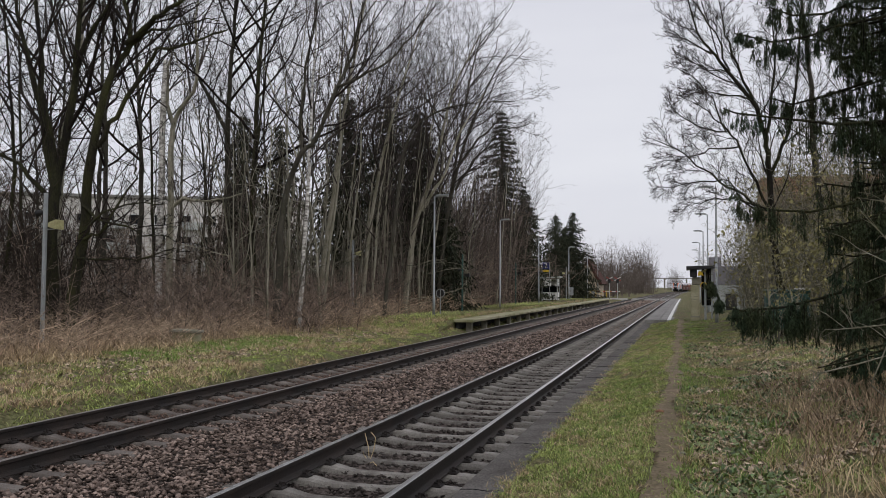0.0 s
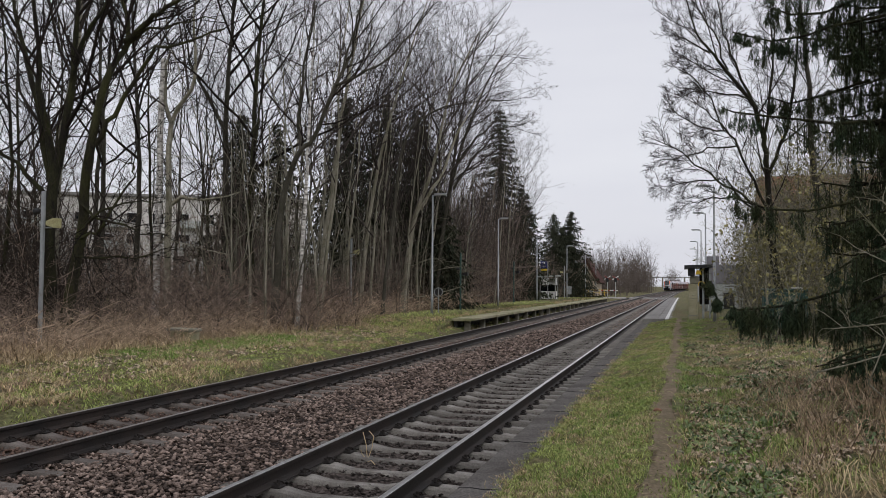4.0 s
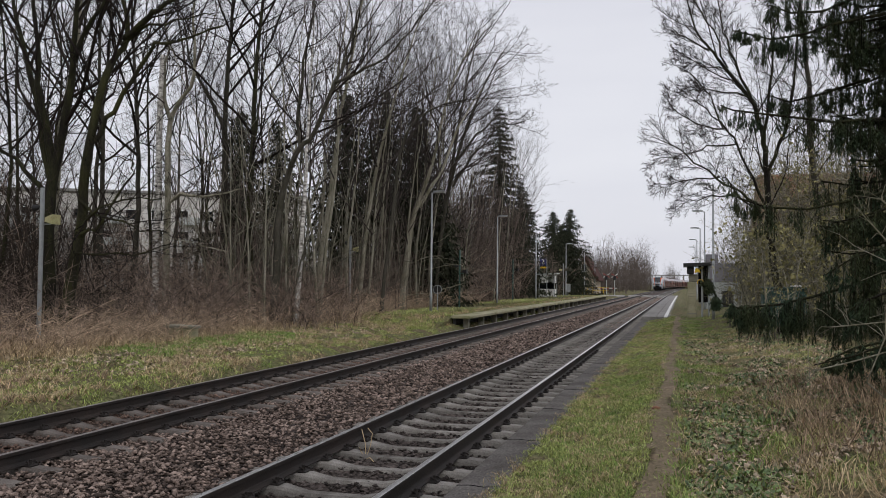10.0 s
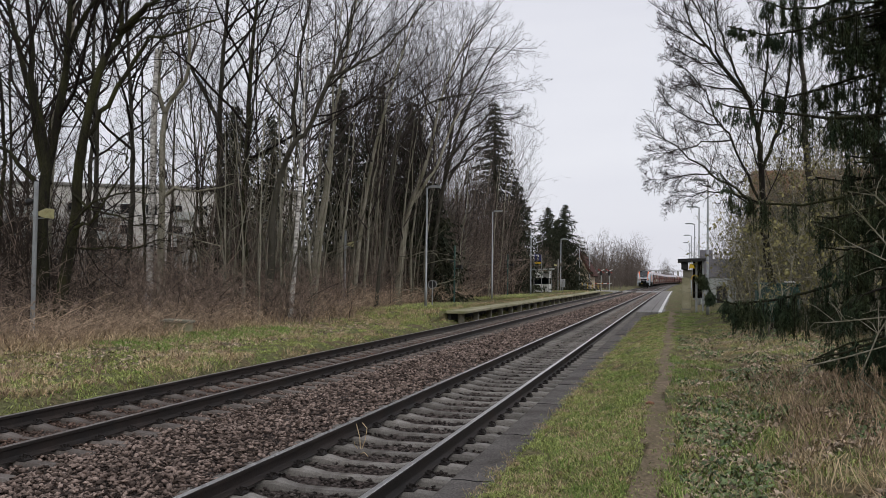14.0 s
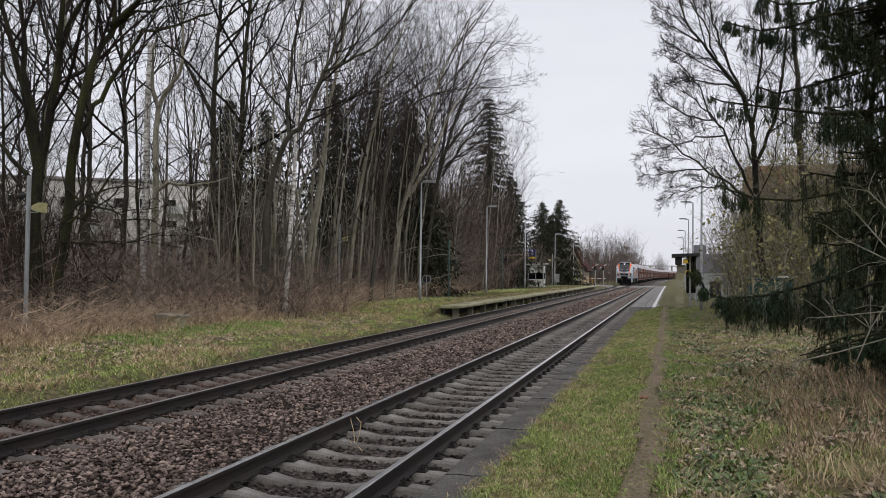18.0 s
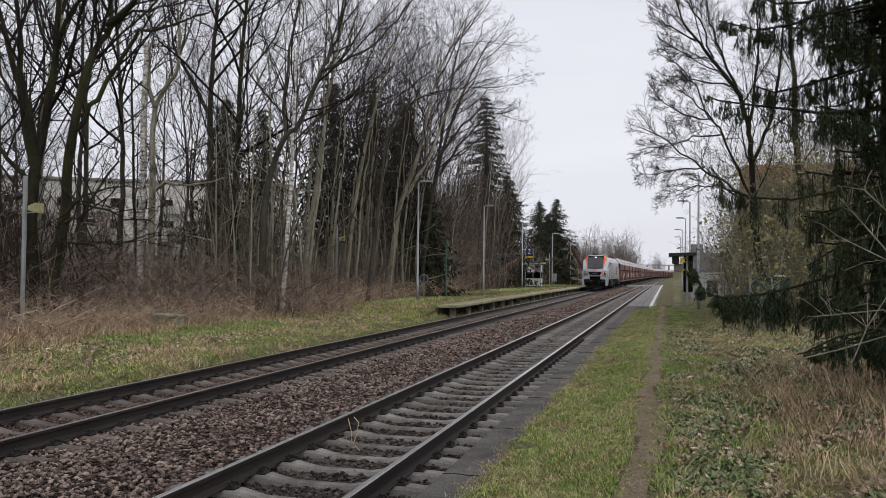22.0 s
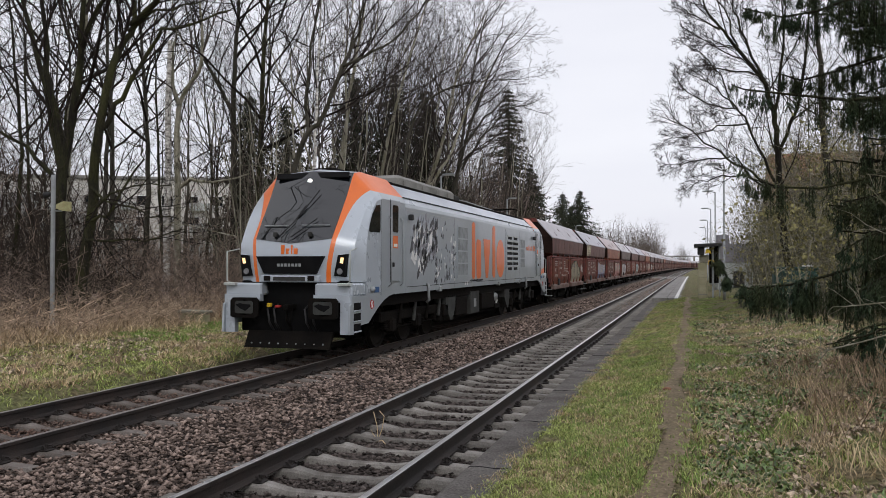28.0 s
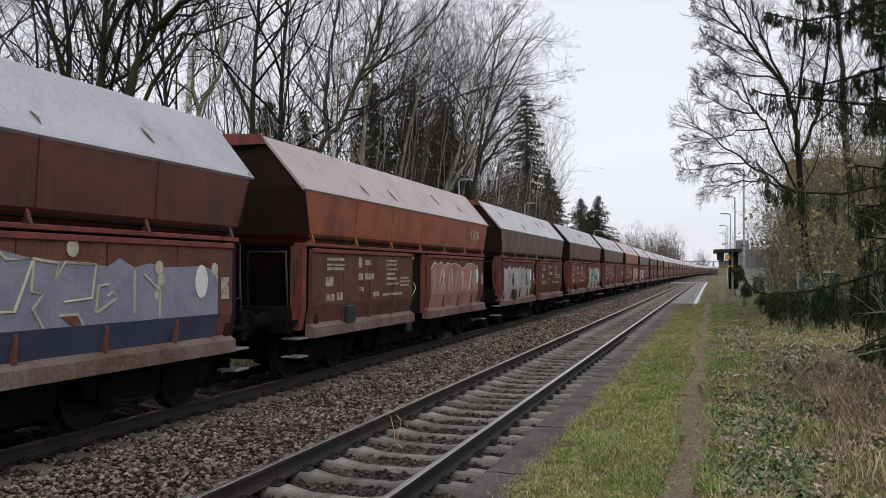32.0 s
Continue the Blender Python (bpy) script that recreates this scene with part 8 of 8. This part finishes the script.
disc = thing("signal_disc", "small round dark disc sign on a thin post", "sign", pose(-9.9, 44.5, 0.2))
part("pole", Shape().tube([(0, 0, 0), (0, 0, 1.5)], 0.03, 8), GALV, disc)
part("disc", Shape().lathe([(-0.02, 0.24), (0.0, 0.24)], "y", (0, 0, 1.3), 24), DARK, disc)
part("disc_rim", Shape().tube([(0.24 * math.cos(k * math.pi / 10), -0.03, 1.3 + 0.24 * math.sin(k * math.pi / 10)) for k in range(21)], 0.02, 5), GALV, disc)

# stone slab in the grass
slab_ob = thing("concrete_slab", "old pale concrete slab propped in the grass", "slab", pose(-11.6, 22.4, float(ground_z(-11.6, 22.4)) + 0.1, 0, 2, 8))
part("slab_top", Shape().box(-0.45, 0.45, -0.3, 0.3, 0.20, 0.29, 0.015), CONCRETE, slab_ob)
part("slab_foot", Shape().box(-0.36, 0.4, -0.26, 0.26, -0.1, 0.20, 0.03), CONCRETE_MOSS, slab_ob)

# shelter on the far platform
sh_ob = thing("waiting_shelter", "small platform shelter with white panels and glass", "shelter", pose(-11.1, 92, 0.32))
for x in (-0.85, 0.85):
    for yv in (-0.9, 0.9):
        part("post", Shape().box(x - 0.04, x + 0.04, yv - 0.04, yv + 0.04, 0, 2.55, 0.008), GALV, sh_ob)
for x0, x1, y0, y1 in ((-0.8, 0.15, -0.93, -0.9), (-0.88, -0.85, -0.86, 0.86), (-0.8, 0.8, 0.9, 0.93), (0.85, 0.88, -0.86, -0.1)):
    part("lower_panel", Shape().box(x0, x1, y0, y1, 0.1, 0.95), WHITE, sh_ob, "white lower panel")
    part("upper_panel", Shape().box(x0, x1, y0, y1, 1.65, 2.45), WHITE, sh_ob, "white upper panel")
    part("glass_pane", Shape().box(x0, x1, y0, y1, 0.97, 1.63), WINDOW, sh_ob, "dark glass pane")
part("roof", Shape().prism([(-1.05, 2.5), (1.15, 2.62), (1.15, 2.74), (-1.05, 2.62)], "y", -1.1, 1.1), GALV_LIGHT, sh_ob, "flat grey roof")
part("bench", Shape().box(-0.7, -0.3, -0.8, 0.8, 0.42, 0.48, 0.01), DARK, sh_ob)
sg = thing("track_sign", "blue square sign with a white 2 on two posts", "sign", pose(-11.1, 88.5, 0.32))
for x in (-0.42, 0.42):
    part("post", Shape().tube([(x, 0, 0), (x, 0, 4.25)], 0.035, 8), GALV, sg)
part("blue_panel", Shape().box(-0.36, 0.36, -0.05, 0.05, 3.5, 4.25, 0.01), BLUE, sg, "dark blue panel")
part("digit", text_mesh("2", 0.75, WHITE), None, sg, "white numeral", at=pose(0, -0.056, 3.88, 90, 0, 0))
part("yellow_board", Shape().box(-0.36, 0.36, -0.04, 0.04, 3.2, 3.38, 0.01), YELLOW, sg, "yellow notice board")
board = thing("notice_case", "grey notice case on the far platform", "notice board", pose(-10.7, 106, 0.32))
part("case", Shape().box(-0.3, 0.3, -0.08, 0.08, 0.5, 1.5, 0.02), GALV, board)
part("leg", Shape().tube([(0, 0, 0), (0, 0, 0.5)], 0.04, 8), GALV, board)
plate_ob = thing("direction_board", "flat brown sign board on a lamp mast", "sign", pose(-10.7, 103.9, 3.5))
part("board", Shape().box(-0.7, 0.7, -0.05, 0.05, 0, 0.35, 0.02), BARK_GREY, plate_ob)

# station house beyond the crossing
ST_WALL = material("station_plaster", (0.42, 0.36, 0.28), 0.9, second=(0.33, 0.27, 0.2), scale=0.8, fine=20)
ROOF_RED = material("dark_red_roof", (0.085, 0.038, 0.032), 0.85, second=(0.06, 0.03, 0.025), scale=0.8, fine=20)
TILES = material("orange_brown_tiles", (0.33, 0.17, 0.11), 0.9, second=(0.24, 0.13, 0.09), scale=0.9, fine=18, bump=0.6)
st = thing("station_house", "small station house with a steep dark red gable", "house", pose(-12.4, 138, 0.25))
part("wall", Shape().prism([(-2.3, 0), (2.0, 0), (2.0, 2.9), (0.3, 6.0), (-2.3, 2.9)], "y", 0.2, 9), ST_WALL, st, "pale plaster gable wall")
part("roof", Shape().prism([(0.25, 6.3), (2.6, 2.2), (2.35, 2.05), (0.2, 5.9)], "y", -0.3, 9.3), ROOF_RED, st, "dark red roof slope")
part("roof", Shape().prism([(0.25, 6.3), (-2.9, 2.2), (-2.7, 2.05), (0.3, 5.9)], "y", -0.3, 9.3), ROOF_RED, st, "dark red roof slope")
part("verge_board", Shape().prism([(0.25, 6.2), (2.5, 2.2), (2.15, 2.2), (0.25, 5.6)], "y", -0.34, -0.3), ROOF_RED, st)
for z in (0.9, 3.6):
    w = part("window", Shape().box(-0.35, 0.55, 0.14, 0.2, z, z + 1.2), WHITE, st, "white window frame")
    part("pane", Shape().box(-0.28, 0.48, 0.12, 0.14, z + 0.07, z + 1.13), WINDOW, w)
sgn_ob = thing("crossing_light", "level crossing light on a post with a cross", "signal", pose(-8.0, 131, 0.2))
part("post", Shape().tube([(0, 0, 0), (0, 0, 3.1)], 0.06, 8), GALV_LIGHT, sgn_ob)
part("light_case", Shape().box(-0.2, 0.2, -0.15, 0.1, 2.3, 3.0, 0.03), DARK, sgn_ob)
part("cross_arm", Shape().tube([(-0.5, -0.05, 2.7), (0.5, -0.05, 3.3)], 0.06, 4), WHITE, sgn_ob)
part("cross_arm", Shape().tube([(-0.5, -0.07, 3.3), (0.5, -0.07, 2.7)], 0.06, 4), RED, sgn_ob)
sgn2 = copy_thing(sgn_ob, pose(-6.9, 133, 0.2))
for k in range(7):
    x = -13.0 + k * 0.8
    fence_post = thing("fence_panel", "yellow-painted guard rail by the crossing", "railing", pose(x, 128, 0.25), "guard rails by the crossing")
    part("post", Shape().tube([(0, 0, 0), (0, 0, 1.1)], 0.035, 6), YELLOW, fence_post)
    part("rail", Shape().tube([(0, 0, 1.05), (0.8, 0, 1.05)], 0.03, 6), YELLOW, fence_post)
    part("rail", Shape().tube([(0, 0, 0.6), (0.8, 0, 0.6)], 0.025, 6), YELLOW, fence_post)
bar = thing("barrier", "pale half barrier lowered over the road", "barrier", pose(-10.8, 134, 0.2))
part("barrier_box", Shape().box(-0.25, 0.25, -0.25, 0.25, 0, 1.1, 0.03), GALV, bar)
part("boom", Shape().box(0.2, 4.2, -0.04, 0.04, 0.95, 1.07, 0.01), WHITE_LINE, bar, "white boom")
for k in range(4):
    part("boom_band", Shape().box(0.5 + k, 0.9 + k, -0.045, 0.045, 0.945, 1.075), RED, bar)

# the road over the line
cross = thing("level_crossing", "pale concrete crossing deck over the two tracks", "road", kind="structure")
for a, b in ((-60, -5.95), (-5.1, -3.87), (-3.0, -1.5), (-1.45, -0.87), (-0.63, 0.63), (0.87, 60)):
    part("deck_panel", Shape().box(a + 0.2, b + 0.2, 134.5, 140, -0.3, 0.035, 0.01), ROAD, cross)

# concrete pillar hut on the near platform
hut = thing("signal_hut", "narrow mossy concrete cabin with a dark flat roof", "hut", pose(3.87, 44, 0.05))
part("front_pillar", Shape().box(-0.22, 0.22, -0.2, 0.25, -0.2, 2.0, 0.02), CONCRETE_MOSS, hut, "pale concrete pillar with green stains")
part("pillar_band", Shape().box(-0.24, 0.24, -0.22, -0.19, 0.35, 0.42), CONCRETE, hut)
part("pillar_cap", Shape().box(-0.16, 0.3, -0.15, 0.25, 2.0, 2.4, 0.03), CONCRETE, hut)
part("roof", Shape().prism([(-0.42, 2.78), (0.95, 2.86), (0.95, 3.0), (-0.42, 2.95)], "y", -0.5, 2.2), DARK, hut, "overhanging dark flat roof")
part("signal_box", Shape().box(-0.25, 0.1, -0.3, 0.1, 2.4, 2.8, 0.03), DARK, hut, "black lamp box")
part("yellow_arm", Shape().prism([(0.12, 2.45), (0.3, 2.5), (0.42, 2.46), (0.36, 2.66), (0.22, 2.72), (0.14, 2.6)], "y", -0.34, -0.2), YELLOW, hut, "yellow signal part")
part("yellow_ring", Shape().tube([(0.42 + 0.16 * math.cos(k * 0.5), -0.3, 1.95 + 0.18 * math.sin(k * 0.5)) for k in range(8)], 0.025, 6), YELLOW, hut)
part("rear_wall", Shape().box(0.35, 0.85, 0.6, 2.0, 0.95, 2.85), CHASSIS, hut, "dark rear of the cabin")
part("inner_post", Shape().box(0.45, 0.55, 0.0, 0.1, -0.1, 2.85), GALV, hut)
part("inner_post", Shape().box(0.78, 0.86, 0.0, 0.1, -0.1, 2.85), GALV, hut)

GREY_WALL = material("grey_violet_cladding", (0.20, 0.195, 0.215), 0.7, second=(0.16, 0.155, 0.17), scale=0.8, fine=25)
shed = thing("grey_shed", "grey metal-clad shed with a pale lower part", "shed", pose(5.55, 55, 0.2))
part("upper_wall", Shape().box(-0.7, 1.6, 0, 6, 1.9, 3.1, 0.03), GREY_WALL, shed)
for k in range(8):
    part("lower_board", Shape().box(-0.65 + k * 0.27, -0.41 + k * 0.27, 0.05, 0.1, 0.1, 1.9), GALV_LIGHT, shed)
part("lower_wall", Shape().box(-0.66, 1.55, 0.1, 5.9, 0.0, 1.9), GALV, shed)
part("gate", Shape().box(0.3, 0.95, 0.0, 0.05, 0.1, 1.35), DARK, shed, "dark gate leaf")
part("chimney_block", Shape().box(-0.68, 0.1, 1.0, 2.0, 3.1, 3.7, 0.02), GREY_WALL, shed)

bin_ob = thing("green_container", "dark teal container behind the shrubs", "container", pose(6.05, 24.3, 0.75))
GREEN_TEAL = material("teal_container", (0.025, 0.075, 0.062), 0.6, second=(0.02, 0.055, 0.048), scale=2, fine=30)
part("tank", Shape().box(-0.55, 0.55, -0.4, 0.4, 0.05, 1.05, 0.05), GREEN_TEAL, bin_ob)
part("lid", Shape().box(-0.58, 0.58, -0.43, 0.43, 1.05, 1.13, 0.03), GREEN_TEAL, bin_ob)
part("lid_handle", Shape().box(0.15, 0.42, -0.45, -0.3, 1.13, 1.18, 0.01), WHITE, bin_ob)

house = thing("brick_house", "house with an orange-brown tiled hip roof", "house", pose(12.6, 64, 0.9))
part("wall", Shape().box(-3.2, 5, 0, 9, 0, 5.6, 0.02), ST_WALL, house)
rf = part("roof", Shape().add([(-3.7, -0.5, 5.4), (5.5, -0.5, 5.4), (5.5, 9.5, 5.4), (-3.7, 9.5, 5.4), (-3.5, 3.8, 9.6), (5.3, 3.8, 9.6), (5.3, 5.2, 9.6), (-3.5, 5.2, 9.6)],
                            [(0, 1, 5, 4), (1, 2, 6, 5), (2, 3, 7, 6), (3, 0, 4, 7), (4, 5, 6, 7), (3, 2, 1, 0)]), TILES, house, "orange-brown tiled roof")
for k in range(14):
    z = 5.5 + k * 0.3
    f = (z - 5.4) / 4.2
    part("tile_course", Shape().box(-3.7 + 0.2 * f, 5.5 - 0.2 * f, -0.53 + 4.3 * f, -0.47 + 4.3 * f, z, z + 0.05), TILES, rf)
for x in (-2.2, 0.2, 2.6):
    w = part("window", Shape().box(x, x + 1.1, -0.05, 0.0, 2.6, 4.0), WHITE, house, "white window frame")
    part("pane", Shape().box(x + 0.08, x + 1.02, -0.07, -0.05, 2.68, 3.92), WINDOW, w)

# apartment block beyond the wood
PLASTER = material("pale_apartment_plaster", (0.62, 0.60, 0.57), 0.85, second=(0.54, 0.52, 0.49), scale=0.5, fine=12)
apt = thing("apartment_block", "pale three-storey apartment block behind bare trees", "building", pose(-64, 92, 0.5, 0, 0, 28))
part("wall", Shape().box(-20, 20, 0, 11, 0, 12.6, 0.03), PLASTER, apt)
part("roof", Shape().box(-20.4, 20.4, -0.4, 11.4, 12.6, 13.0, 0.05), ROOF_GREY, apt)
for s in range(4):
    for k in range(12):
        x = -18.6 + k * 3.2
        w = part("window", Shape().box(x, x + 1.5, -0.06, 0.0, 0.9 + s * 2.75, 2.3 + s * 2.75), WHITE, apt)
        part("pane", Shape().box(x + 0.08, x + 1.42, -0.08, -0.06, 0.98 + s * 2.75, 2.22 + s * 2.75), WINDOW, w)
    for k in range(4):
        x = -15 + k * 9.6
        part("balcony", Shape().box(x, x + 3.0, -1.3, -0.1, 0.3 + s * 2.75, 1.3 + s * 2.75, 0.03), GALV_LIGHT, apt, "grey balcony front")
block = thing("white_house", "pale low house beyond the wood", "house", pose(-62, 58, 0.5, 0, 0, 45))
part("wall", Shape().box(-7, 7, 0, 8, 0, 6.0, 0.03), PLASTER, block)
part("roof", Shape().prism([(-0.6, 5.8), (8.6, 5.8), (4.0, 8.6)], "x", -7.5, 7.5), ROOF_GREY, block)
for k in range(4):
    for z in (0.8, 3.5):
        w = part("window", Shape().box(-6 + k * 3.2, -4.6 + k * 3.2, -0.06, 0, z, z + 1.5), WHITE, block)
        part("pane", Shape().box(-5.9 + k * 3.2, -4.7 + k * 3.2, -0.08, -0.06, z + 0.1, z + 1.4), WINDOW, w)

# far road bridge
br = thing("road_bridge", "distant grey road bridge across the line", "bridge", pose(20, 560, 0))
part("deck", Shape().box(-50, 30, 0, 6, 7.6, 8.1, 0.05), ROOF_GREY, br)
for x in (-30, -16, 2, 16):
    part("pier", Shape().box(x, x + 1.0, 1, 5, 0, 7.6), CONCRETE, br)
part("railing", Shape().box(-50, 30, -0.05, 0.05, 8.5, 8.6), GALV, br)

# dry weed between the rails
weed = thing("dry_weed", "dry pale weed stalks between the rails", "weed", pose(-0.38, 9.55, -0.26))
for k, pts in enumerate(([(0, 0, 0), (-0.02, 0.02, 0.18), (-0.08, 0.05, 0.34)], [(0, 0, 0), (0.06, 0, 0.16), (0.07, 0.03, 0.30), (0.0, 0.05, 0.36)], [(0.02, -0.1, 0), (0.12, -0.18, 0.05), (0.2, -0.26, 0.02)], [(0, 0, 0), (-0.05, -0.06, 0.1), (-0.02, -0.16, 0.16)])):
    part("stalk", Shape().tube(pts, 0.0055, 5), GRASS_DRY, weed)

# stones and a lump of clay on the path
for k, (x, y, s) in enumerate(((3.02, 11.9, 0.06), (3.34, 8.95, 0.04), (3.22, 9.8, 0.03), (2.9, 14.2, 0.035), (3.3, 17, 0.04))):
    rs = random.Random(k)
    o = Shape().lathe([(-s * 0.3, s * 0.5), (0, s), (s * 0.35, s * 0.75), (s * 0.5, s * 0.2)], "z", (0, 0, 0), 7)
    o.v = [(a * rs.uniform(0.8, 1.2), b * rs.uniform(0.8, 1.2), c) for a, b, c in o.v]
    tagged(part("path_stone", o, TILES if k == 0 else CONCRETE, at=pose(x, y, float(ground_z(x, y)) + 0.02)), "small loose stone on the trodden path", "stone", "stones on the path")
x, y = 3.12, 9.1
tagged(part("path_slab", Shape().box(-0.12, 0.1, -0.1, 0.12, -0.05, 0.004, 0.01), PATH, at=pose(x, y, float(ground_z(x, y)) + 0.01)), "half-buried flat stone slab in the path", "slab")


# ---- what moves: the train comes along the main track ----
SPEED, FRONT_28 = 13.08, 14.78


def front_at(t):
    """Where the leading buffers stand: an even run that gathers a little speed at the end."""
    return FRONT_28 + SPEED * (28.0 - t) - 0.17 * max(0.0, t - 29.5) ** 2


def motions():
    times = [float(t) for t in range(30)] + [29.5 + 0.5 * k for k in range(6)]
    for ob, back in train:
        rows = []
        for t in times:
            y = front_at(t) + back
            a = heading(y + 5)
            rows.append((t, pose(LEFT + bend(y), y, 0, 0, 0, -a)))
        walk(ob, rows)
    step = 1 / 30
    for ws, r, ob in turning:
        base = ws.matrix_basis.translation.copy()
        walk(ws, [(k * step, pose(base.x, base.y, base.z, math.degrees((front_at(0.0) - front_at(k * step)) / r))) for k in range(int(SECONDS / step) + 1)])


motions()
